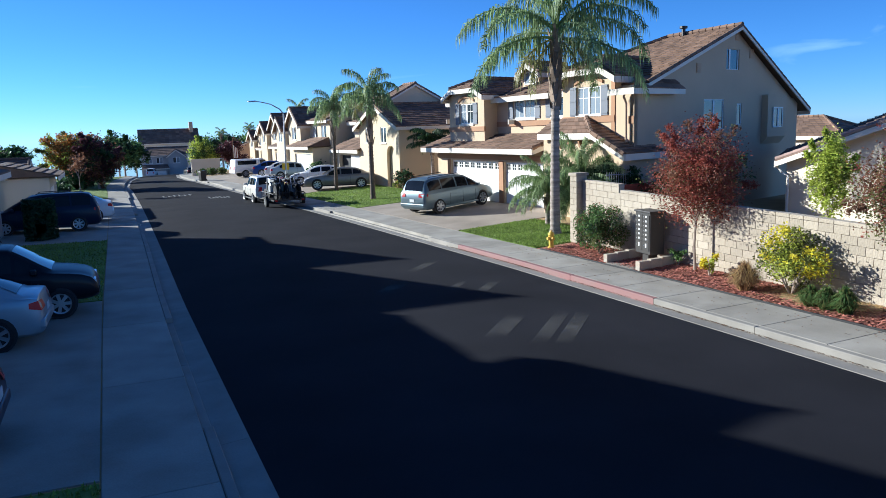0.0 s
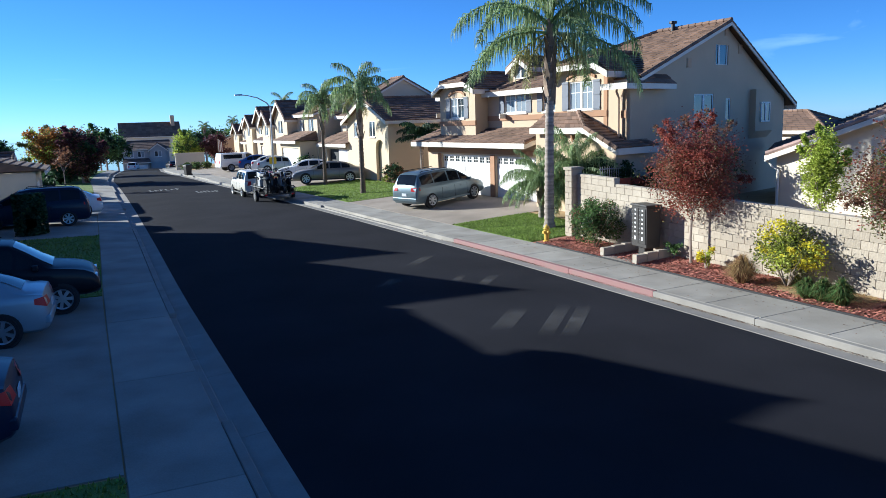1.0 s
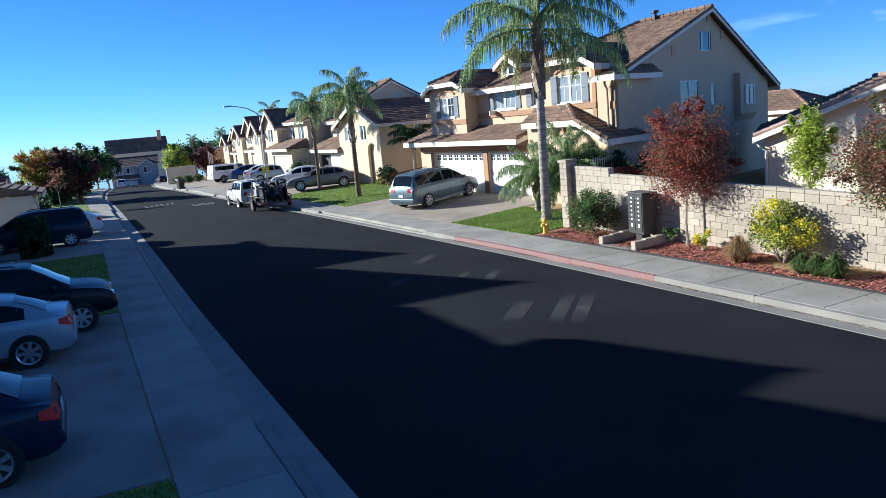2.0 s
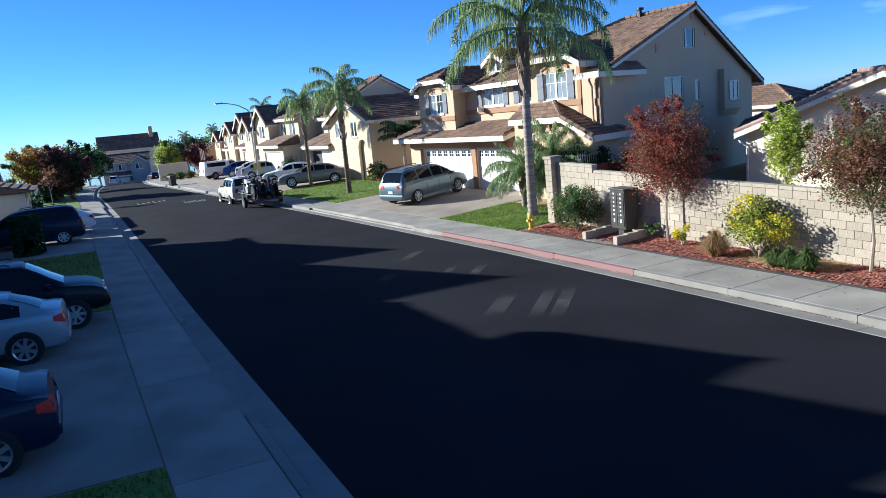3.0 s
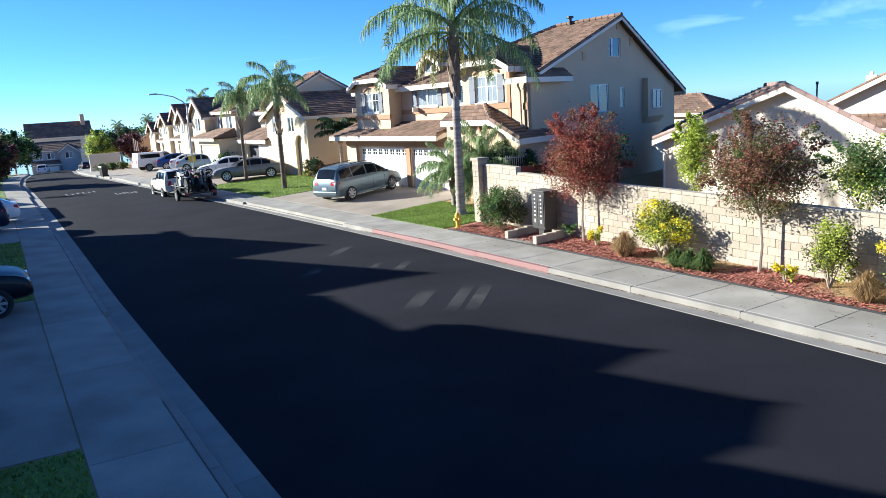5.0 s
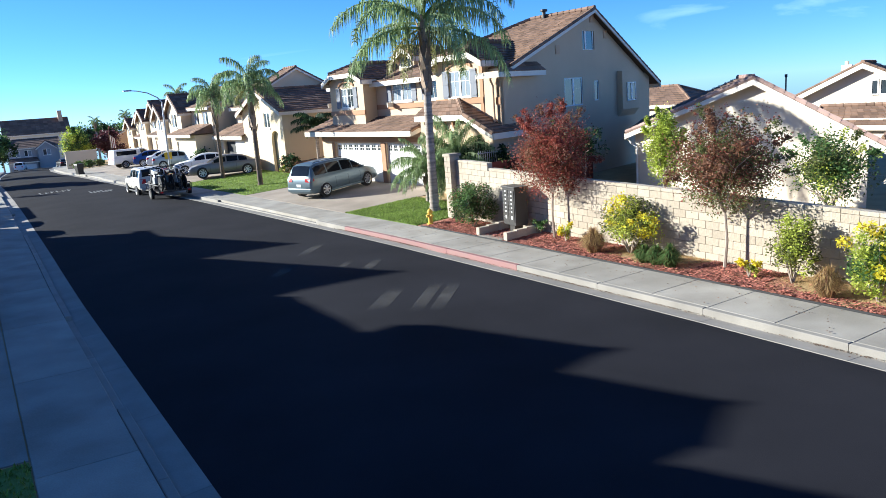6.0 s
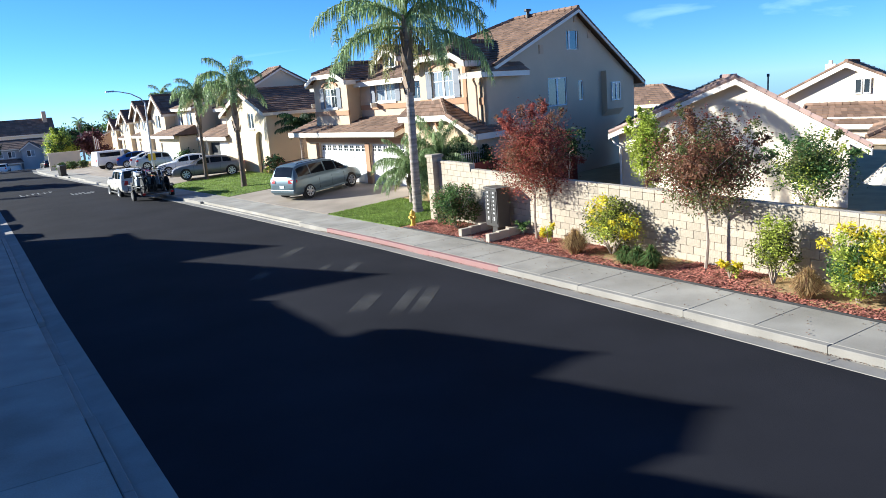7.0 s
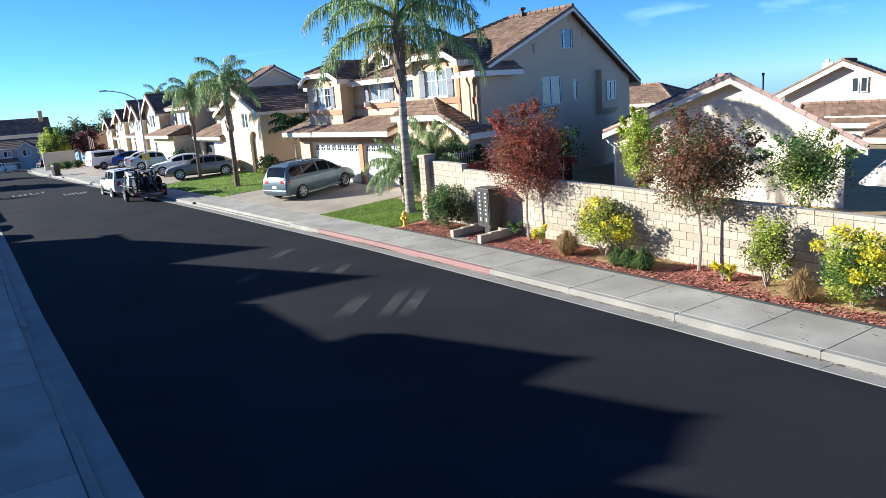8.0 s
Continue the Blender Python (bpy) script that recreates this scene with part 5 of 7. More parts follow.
def shrub(label, x, y, r, h, mats, seed, leaf=0.07, name="shrub", stems=7, clumps=22):
    rnd = random.Random(seed)
    t = thing(name, label, "shrub", "shrubs in the planting bed" if 13 < x < 14.8 else "", at=pose(x, y, rise(x, y) + 0.02))
    b = Build()
    for k in range(stems):
        a = rnd.uniform(0, 6.3)
        e = (math.cos(a) * r[0] * 0.7, math.sin(a) * r[1] * 0.7, h * rnd.uniform(0.5, 0.9))
        b.tube([(0, 0, -0.05), (e[0] * 0.4, e[1] * 0.4, e[2] * 0.5), e], [0.018, 0.013, 0.005], 5)
    part("stem", b, BARK, t)
    for m, k in mats:
        b = Build()
        flower = m == L_YELLOW
        leaves(b, rnd, (0, 0, h * (0.66 if flower else 0.52)), (r[0], r[1], h * (0.42 if flower else 0.50)), k, leaf * (1.15 if flower else 1), clumps // 2 if flower else clumps, 0.7 if flower else 0.2)
        if name == "hedge":
            # clipped flat on its sides and top
            sq = lambda q, a: a * math.copysign(min(1.02, abs(q / a) * 1.45), q)
            b.v = [(sq(p[0], r[0]), sq(p[1], r[1]), h * 0.5 + sq(p[2] - h * 0.5, h * 0.5)) for p in b.v]
        b.v = [(p[0], p[1], max(p[2], 0.02)) for p in b.v]
        tagged(part("blossom" if flower else "foliage", b, m, t), kind="stuff")
    return t


def tuft(label, x, y, r, h, mats, seed, name="ornamental_grass", wide=1.0):
    rnd = random.Random(seed)
    t = thing(name, label, "grass tuft", "shrubs in the planting bed", at=pose(x, y, rise(x, y) + 0.02))
    for m, k in mats:
        b = Build()
        for _ in range(k):
            a, q = rnd.uniform(0, 6.3), rnd.uniform(0.2, 1.0)
            d = Vector((math.cos(a), math.sin(a), 0))
            s = Vector((-d.y, d.x, 0)) * rnd.uniform(0.003, 0.006) * wide
            hh = h * rnd.uniform(0.45, 1.1) * (1.1 - 0.45 * q)
            p0, p1, p2 = d * r * 0.38 * q * rnd.random(), d * r * rnd.uniform(0.5, 0.85) * q + Vector((0, 0, hh * 0.8)), d * r * rnd.uniform(0.9, 1.35) * q + Vector((rnd.gauss(0, 0.03), rnd.gauss(0, 0.03), hh * (1.02 - 0.5 * q)))
            b.add([p0 - s, p0 + s, p1 + s, p1 - s, p2], [(0, 1, 2, 3), (3, 2, 4)])
        tagged(part("foliage", b, m, t), kind="stuff")
    return t


def frond_mesh(name, length, rise0, bend, seed, material, fine=96, hang=0.62, wide=0.0105):
    """A feather frond that leaves the crown at one angle, arches over and droops; long leaflets hang down from both sides of its midrib."""
    rnd = random.Random(seed)
    b = Build()
    n = 16
    pts = [Vector((0, 0, 0))]
    for i in range(n):
        a = radians(rise0 - bend * ((i + 0.5) / n) ** 1.35)
        pts.append(pts[-1] + Vector((math.cos(a), 0, math.sin(a))) * length / n)
    b.tube(pts, [0.032 * (1 - 0.88 * i / n) for i in range(n + 1)], 5, cap=False)
    for i in range(fine):
        u = 0.13 + 0.86 * (i + rnd.random()) / fine
        k = min(n - 1, int(u * n))
        p = pts[k].lerp(pts[k + 1], u * n - k)
        d = (pts[k + 1] - pts[k]).normalized()
        ll = hang * (0.42 + 0.66 * math.sin(math.pi * min(u * 0.82 + 0.12, 1.0))) * rnd.uniform(0.6, 1.2)
        up = Vector((-d.z, 0, d.x))
        for sgn in (-1, 1):
            out = (Vector((0, sgn * rnd.uniform(0.55, 1.1), 0)) + d * rnd.uniform(0.25, 0.8) + up * rnd.uniform(-0.5, 0.5)).normalized()
            m = p + out * ll * rnd.uniform(0.22, 0.34)
            e0 = m + (out * rnd.uniform(0.2, 0.5) + Vector((0, 0, -1))).normalized() * ll * 0.36
            e = e0 + (out * rnd.uniform(-0.05, 0.15) + Vector((0, 0, -1))).normalized() * ll * 0.42
            s = (d + Vector((0, sgn * rnd.uniform(-0.8, 0.8), 0))).normalized() * wide
            b.add([p - s, p + s, m + s, m - s, e0 + s * 0.8, e0 - s * 0.8, e], [(0, 1, 2, 3), (3, 2, 4, 5), (5, 4, 6)])
    return b.mesh(name, material)


FRONDS = [frond_mesh("frond", 2.35, r, bd, 5 + i, FROND, 100, 0.50) for i, (r, bd) in enumerate(((80, 60), (66, 85), (52, 100), (40, 104), (28, 104), (16, 100), (0, 84)))]
FRONDS_THIN = [frond_mesh("frond", 2.0, r, bd, 35 + i, FROND, 84, 0.56, 0.013) for i, (r, bd) in enumerate(((80, 90), (64, 120), (48, 128), (32, 118), (14, 96)))]
FRONDS_DARK = [frond_mesh("frond", 2.0, r, bd, 55 + i, L_DARK, 70, 0.5, 0.016) for i, (r, bd) in enumerate(((60, 90), (40, 80), (20, 60)))]
FRONDS_OLD = [frond_mesh("frond", 1.5, r, 60, 15 + i, FROND_Y, 60, 0.55) for i, r in enumerate((-18, -38))]


def palm(label, x, y, z, height, r, seed, size=1.0, count=14, sheath=1.0, lean=(0, 0), old=3, name="palm_tree", group="palms along the street", kinds=None, bark=TRUNKPALM):
    rnd = random.Random(seed)
    kinds = kinds or FRONDS
    t = thing(name, label, "palm tree", group, at=pose(x, y, z + dip(y)))
    b = Build()
    n = int(height / 0.075)
    pts, rad = [], []
    for i in range(n + 1):
        u = i / n
        pts.append((lean[0] * u * u, lean[1] * u * u, -0.1 + (height + 0.1) * u))
        rad.append(r * (1.15 - 0.40 * u ** 0.7 if u > 0.03 else 1.5) * (1.06, 1.02, 0.93)[i % 3] * rnd.uniform(0.97, 1.03) * (1 + 0.18 * min(1.0, sheath) * min(1.0, max(0.0, (u * height - height + 2.5) / 0.5))))
    b.tube(pts, rad, 12)
    part("trunk", b, bark, t, smooth=True)
    top = Vector((lean[0], lean[1], height))
    for k in range(int(34 * min(1.0, sheath + 0.2))):
        a, f = k * 2.4, 1 - k / 34
        zz = -2.6 * sheath * f
        d = Vector((math.cos(a), math.sin(a), 0))
        c = Vector((lean[0] * ((height + zz) / height) ** 2, lean[1] * ((height + zz) / height) ** 2, height + zz))
        p = c + d * r * 0.97
        q = p + d * rnd.uniform(0.04, 0.14) * (r / 0.15) + Vector((0, 0, rnd.uniform(0.45, 0.75) * min(1, sheath + 0.3)))
        s = Vector((-d.y, d.x, 0)) * r * rnd.uniform(0.55, 0.95)
        part("leaf_base", Build().slab([p - s, p + s, q + s * 0.3, q - s * 0.3], 0.025), SHEATH, t, "ragged brown leaf base" if k == 0 else "")
    for k in range(count):
        ring = (k + 0.5) / count
        ob = part("frond", kinds[min(len(kinds) - 1, int(ring * len(kinds)))], None, t)
        s = size * rnd.uniform(0.86, 1.10)
        ob.matrix_basis = Matrix.Translation(top + Vector((0, 0, (0.30 - 0.35 * ring) * size))) @ Matrix.Rotation(k * 2.399963 + rnd.uniform(-0.25, 0.25), 4, "Z") @ Matrix.Rotation(rnd.uniform(-0.1, 0.1), 4, "Y") @ Matrix.Diagonal((s, s * rnd.choice((-1, 1)), s, 1))
    for k in range(old):
        ob = part("old_frond", FRONDS_OLD[k % 2], None, t, "yellowing hanging frond")
        s = size * rnd.uniform(0.7, 0.95)
        ob.matrix_basis = Matrix.Translation(top) @ Matrix.Rotation(k * 2.1 + 2.6 + rnd.random(), 4, "Z") @ Matrix.Diagonal((s, s, s, 1))
    return t


palm("tall queen palm with ringed grey trunk beside the lawn", 15.0, 23.1, 0.28, 7.2, 0.175, 3, 1.82, 19, 1.0, lean=(0.1, -0.05), old=5)
palm("queen palm with grey trunk on the far lawn", 14.3, 42.1, 0.24, 5.9, 0.15, 4, 1.2, 16, 1.0, old=2, kinds=FRONDS_THIN, bark=TRUNKDARK)
palm("queen palm with dark slim trunk on the far lawn", 14.3, 49.9, 0.24, 5.6, 0.12, 5, 1.1, 16, 0.8, old=2, kinds=FRONDS_THIN, bark=TRUNKDARK)
palm("small bushy palm by the house entry", 16.1, 25.3, 0.35, 1.3, 0.13, 6, 0.85, 30, 0.3, old=1, name="small_palm", group="")
palm("small bushy palm by the house entry", 17.0, 24.2, 0.4, 1.5, 0.14, 7, 0.95, 34, 0.3, old=1, name="small_palm", group="")
palm("palm in the dark corner between two houses", 19.3, 44.4, 0.4, 3.0, 0.12, 8, 0.85, 24, 0.3, old=1, group="", kinds=FRONDS_DARK)
palm("far palm behind the street lamp", 23.5, 98.0, 0.3, 7.4, 0.2, 9, 1.2, 11, 0.8, old=2, group="far palms", kinds=FRONDS_THIN)
palm("far palm over the roofs", 21.5, 124.0, 0.3, 6.6, 0.16, 10, 0.7, 11, 0.6, old=1, group="far palms", kinds=FRONDS_THIN)
palm("far palm over the roofs", 17.0, 124.0, 0.0, 6.2, 0.16, 11, 0.65, 11, 0.6, old=1, group="far palms", kinds=FRONDS_THIN)

tree("slim young tree with red autumn leaves", 14.40, 15.1, 0.24, 1.5, 0, (1.15, 1.42, 1.36), ((L_RED, 20000), (L_BROWN, 10000), (L_OLIVE, 900)), 21, 0.045, leaf=0.066, clumps=170, n=8, cz=2.62)
tree("slim young tree with brown-red autumn leaves", 14.35, 8.85, 0.24, 1.45, 0, (1.08, 1.34, 1.22), ((L_BROWN, 16500), (L_RED, 1500), (L_OLIVE, 9500)), 22, 0.045, leaf=0.066, clumps=170, n=8, cz=2.5)
tree("lime-green young tree behind the wall", 18.2, 14.0, 0.3, 1.2, 0, (0.50, 0.56, 1.35), ((L_LIME, 12500),), 23, 0.05, leaf=0.08, clumps=110, n=6, cz=2.45)
tree("leafy green fruit tree behind the wall", 18.0, 8.35, 0.3, 1.0, 0, (0.9, 1.15, 0.95), ((L_GREEN, 5600), (L_OLIVE, 4600), (L_LIME, 1300)), 24, 0.06, leaf=0.08, clumps=70, n=6, cz=1.95)
tree("dark shrubby tree in the shaded side yard", 21.0, 20.6, 0.4, 1.0, 0, (0.9, 0.9, 0.9), ((L_DARK, 1500), (L_OLIVE, 300)), 25, 0.05, leaf=0.13, cz=2.0)
tree("dark shrubby tree in the shaded side yard", 19.2, 21.6, 0.4, 0.9, 0, (1.2, 0.8, 0.8), ((L_DARK, 1600),), 26, 0.05, leaf=0.13, cz=1.7)
tree("leafy street tree turning orange and yellow", -3.0, 73.0, 0.2, 1.5, 0, (2.2, 2.1, 1.9), ((L_ORANGE, 7500), (L_OLIVE, 12000), (L_LIME, 3500)), 27, 0.14, leaf=0.23, clumps=150, n=7, cz=2.9)
tree("dense purple-brown street tree", -0.95, 71.0, 0.2, 1.4, 0, (1.75, 1.75, 2.0), ((L_PURPLE, 14000), (L_BROWN, 5500), (L_DARK, 5000)), 28, 0.14, leaf=0.23, clumps=150, n=7, cz=2.6)
tree("dark green street tree", -0.6, 86.0, 0.2, 1.4, 0, (1.7, 1.7, 2.0), ((L_DARK, 6000), (L_OLIVE, 1400)), 29, 0.12, leaf=0.26, clumps=40, cz=2.4)
tree("bright green tree at the bend", 10.9, 98.0, 0.2, 1.6, 0, (1.75, 1.7, 1.8), ((L_GREEN, 6500), (L_LIME, 5000)), 30, 0.12, leaf=0.22, clumps=60, cz=2.6)
tree("purple-leaved tree at the bend", 14.4, 98.5, 0.2, 1.4, 0, (2.0, 1.8, 1.8), ((L_PURPLE, 7000),), 31, 0.12, leaf=0.28, clumps=40, cz=2.6)
for i, (x, y, r, hh) in enumerate(((16.0, 126, 2.8, 5.8), (19.5, 131, 3.0, 6.4), (23.0, 127, 2.8, 6.2), (27.0, 132, 3.2, 6.8), (2.2, 120, 2.2, 5.4), (4.4, 138, 2.4, 6.4), (1.6, 132, 2.6, 6.6), (-1.5, 112, 2.4, 5.0), (-10, 92, 3.0, 4.4), (-13, 80, 3.0, 4.6))):
    tree("far dark green tree above the roofs", x, y, 0.0, hh * 0.5, 0, (r, r, hh * 0.42), ((L_DARK, 3500), (L_GREEN, 2200)), 60 + i, 0.15, leaf=0.4, clumps=34, cz=hh * 0.66)
tree("slender young tree with thin brown leaves", -2.2, 62.0, 0.2, 1.4, 0, (0.7, 0.7, 1.0), ((L_BROWN, 500),), 33, 0.04, leaf=0.16, cz=2.4)

shrub("rounded rose bush with pale pink blooms beside the mailboxes", 14.0, 18.9, (0.85, 1.1), 1.62, ((L_GREEN, 6200), (L_DARK, 1500), (L_OLIVE, 1800), (L_BROWN, 700)), 41, 0.075, clumps=60)
shrub("large open shrub with yellow flowers and silvery twigs", 14.2, 11.75, (0.72, 1.1), 1.6, ((L_OLIVE, 2700), (L_LIME, 3400), (L_YELLOW, 1000)), 42, 0.075, clumps=40)
shrub("bright yellow flowering shrub in full sun", 13.95, 5.0, (0.62, 0.85), 1.5, ((L_GREEN, 2200), (L_LIME, 4600), (L_YELLOW, 2000)), 43, 0.075, clumps=40)
shrub("loose green shrub with pale flower heads", 14.15, 6.95, (0.52, 0.62), 1.65, ((L_LIME, 2300), (L_OLIVE, 2600)), 44, 0.07, clumps=36)
for y0, h0 in ((10.8, 0.44), (10.4, 0.48), (9.95, 0.56)):
    tuft("upright clump of narrow dark green leaves", 13.7, y0, 0.34, h0 * 1.25, ((L_GREEN, 650), (L_OLIVE, 350)), int(y0 * 9), "herb_clump", 2.4)
shrub("small yellow flowering plant", 14.2, 14.35, (0.24, 0.28), 0.62, ((L_LIME, 240), (L_YELLOW, 330)), 46, 0.08, stems=4, clumps=8)
shrub("small yellow flowering plant", 14.05, 7.95, (0.22, 0.26), 0.45, ((L_LIME, 200), (L_YELLOW, 260)), 47, 0.08, stems=4, clumps=8)
shrub("low green plant below the wall", 14.45, 15.9, (0.25, 0.5), 0.5, ((L_GREEN, 420),), 48, 0.08, stems=4, clumps=8)
tuft("clump of straw-coloured fountain grass", 13.75, 12.7, 0.5, 0.82, ((L_STRAW, 1700), (L_BROWN, 400)), 49)
tuft("clump of straw-coloured fountain grass", 13.7, 5.9, 0.42, 0.75, ((L_STRAW, 1500), (L_BROWN, 400)), 50)
shrub("clipped dark green hedge beside the minivan", -3.0, 35.3, (0.62, 0.62), 1.75, ((L_DARK, 12000),), 51, 0.12, name="hedge", clumps=120)
shrub("dark foundation shrub by the cream house", 17.6, 45.5, (0.8, 0.9), 1.5, ((L_DARK, 900), (L_BROWN, 300)), 52, 0.16)
shrub("round green shrub by a far garage", 15.9, 60.6, (1.0, 1.0), 1.7, ((L_DARK, 1600), (L_GREEN, 500)), 53, 0.16)
shrub("low lime shrub at the porch corner", 17.6, 46.6, (0.35, 0.4), 0.6, ((L_LIME, 300),), 54, 0.12)
shrub("tall dark green shrub beside the house entry", 17.6, 23.3, (0.8, 0.8), 2.5, ((L_DARK, 4200), (L_GREEN, 1200)), 67, 0.12, clumps=40)
shrub("tall dark green shrub beside the house entry", 18.2, 22.6, (0.7, 0.6), 2.3, ((L_DARK, 4200), (L_GREEN, 700)), 68, 0.12, clumps=40)
shrub("low shrubs by the house entry", 16.5, 22.9, (0.7, 0.5), 0.6, ((L_GREEN, 500), (L_DARK, 300)), 55, 0.12)
shrub("dark hedge along a far shaded lot", -2.6, 76.0, (1.2, 5.5), 1.7, ((L_DARK, 5200),), 69, 0.24, name="hedge", clumps=60)
shrub("dark hedge along a far shaded lot", -1.6, 93.0, (1.3, 7.0), 1.7, ((L_DARK, 5200),), 70, 0.26, name="hedge", clumps=60)
shrub("dark hedge along a far shaded lot", -3.9, 60.0, (1.0, 6.0), 1.5, ((L_DARK, 3800),), 56, 0.22, name="hedge")
for i, x in enumerate((9.6, 10.6, 11.6)):
    shrub("small round bush by a low far wall", x, 88.5 - i, (0.7, 0.6), 0.9, ((L_OLIVE, 400), (L_GREEN, 300)), 57 + i, 0.2)
shrub("low plant behind the wall", 17.6, 5.2, (0.3, 0.4), 1.5, ((L_LIME, 250), (L_GREEN, 250)), 66, 0.1)

# bark chips over the bed
rnd = random.Random(12)
b = Build()
for _ in range(20000):
    y = rnd.uniform(1.5, 20.9)
    x = rnd.uniform(right_x(y) + 2.20, 14.7)
    if x > 13.75 and (3.6 < y < 7.4 or 9.4 < y < 12.3) and rnd.random() < 0.9:
        continue
    z = rise(x, y) + 0.032
    a, l, q = rnd.uniform(0, 6.3), rnd.uniform(0.02, 0.05), rnd.uniform(0.008, 0.018)
    c, s = math.cos(a), math.sin(a)
    u = rnd.uniform(0, 0.03)
    b.add([(x - c * l + s * q, y - s * l - c * q, z), (x + c * l + s * q, y + s * l - c * q, z + u), (x + c * l - s * q, y + s * l + c * q, z + u + 0.006), (x - c * l - s * q, y - s * l + c * q, z + 0.006)], [(0, 1, 2, 3)])
tagged(part("bark_chips", b, CHIP), "loose reddish bark chips over the planting bed", "mulch", kind="stuff")

# dry straw over the bare soil
b = Build()
for _ in range(2600):
    y = rnd.uniform(3.7, 7.3) if rnd.random() < 0.55 else rnd.uniform(9.5, 12.2)
    x = 14.7 - abs(rnd.gauss(0, 0.55))
    if x < right_x(y) + 2.25:
        continue
    z, a, l = rise(x, y) + 0.045, rnd.uniform(0, 6.3), rnd.uniform(0.03, 0.09)
    c, s = math.cos(a) * l, math.sin(a) * l
    b.add([(x - c, y - s, z), (x + s * 0.08, y - c * 0.08, z + 0.012), (x + c, y + s, z + rnd.uniform(0.0, 0.04)), (x - s * 0.08, y + c * 0.08, z + 0.008)], [(0, 1, 2, 3)])
tagged(part("dry_straw", b, L_STRAW), "dry yellow straw over the bare soil", "straw", kind="stuff")

# a few fallen leaves on the pavement and in the gutter
b = Build()
for _ in range(220):
    y = rnd.uniform(1, 22)
    q = abs(rnd.gauss(0, 0.8))
    x = right_x(y) + (2.10 - q if q < 1.45 else rnd.uniform(0.05, 0.42))
    z = 0.165 if q < 1.45 else 0.012
    a, k = rnd.uniform(0, 6.3), rnd.uniform(0.015, 0.035)
    c, s = math.cos(a) * k, math.sin(a) * k
    b.add([(x - c, y - s, z), (x + s * 0.5, y - c * 0.5, z + 0.008), (x + c, y + s, z + 0.004), (x - s * 0.5, y + c * 0.5, z + 0.01)], [(0, 1, 2, 3)])
tagged(part("fallen_leaves", b, L_BROWN), "small dry leaves scattered on the pavement", "leaves", kind="stuff")

# dark leaf litter and grit gathered in the gutter at the foot of the kerb
b = Build()
for _ in range(4200):
    y = rnd.uniform(-2, 26)
    if math.sin(y * 1.7) + math.sin(y * 0.63 + 1) < rnd.uniform(-1.6, 1.4):
        continue
    x = right_x(y) + 0.445 - abs(rnd.gauss(0, 0.035))
    a, k = rnd.uniform(0, 6.3), rnd.uniform(0.008, 0.026)
    c, s = math.cos(a) * k, math.sin(a) * k
    b.add([(x - c, y - s, 0.0), (x + s * 0.5, y - c * 0.5, 0.010), (x + c, y + s, 0.004), (x - s * 0.5, y + c * 0.5, 0.012)], [(0, 1, 2, 3)])
tagged(part("gutter_litter", b, WOOD), "dark leaf litter lying in the gutter", "leaf litter", kind="stuff")

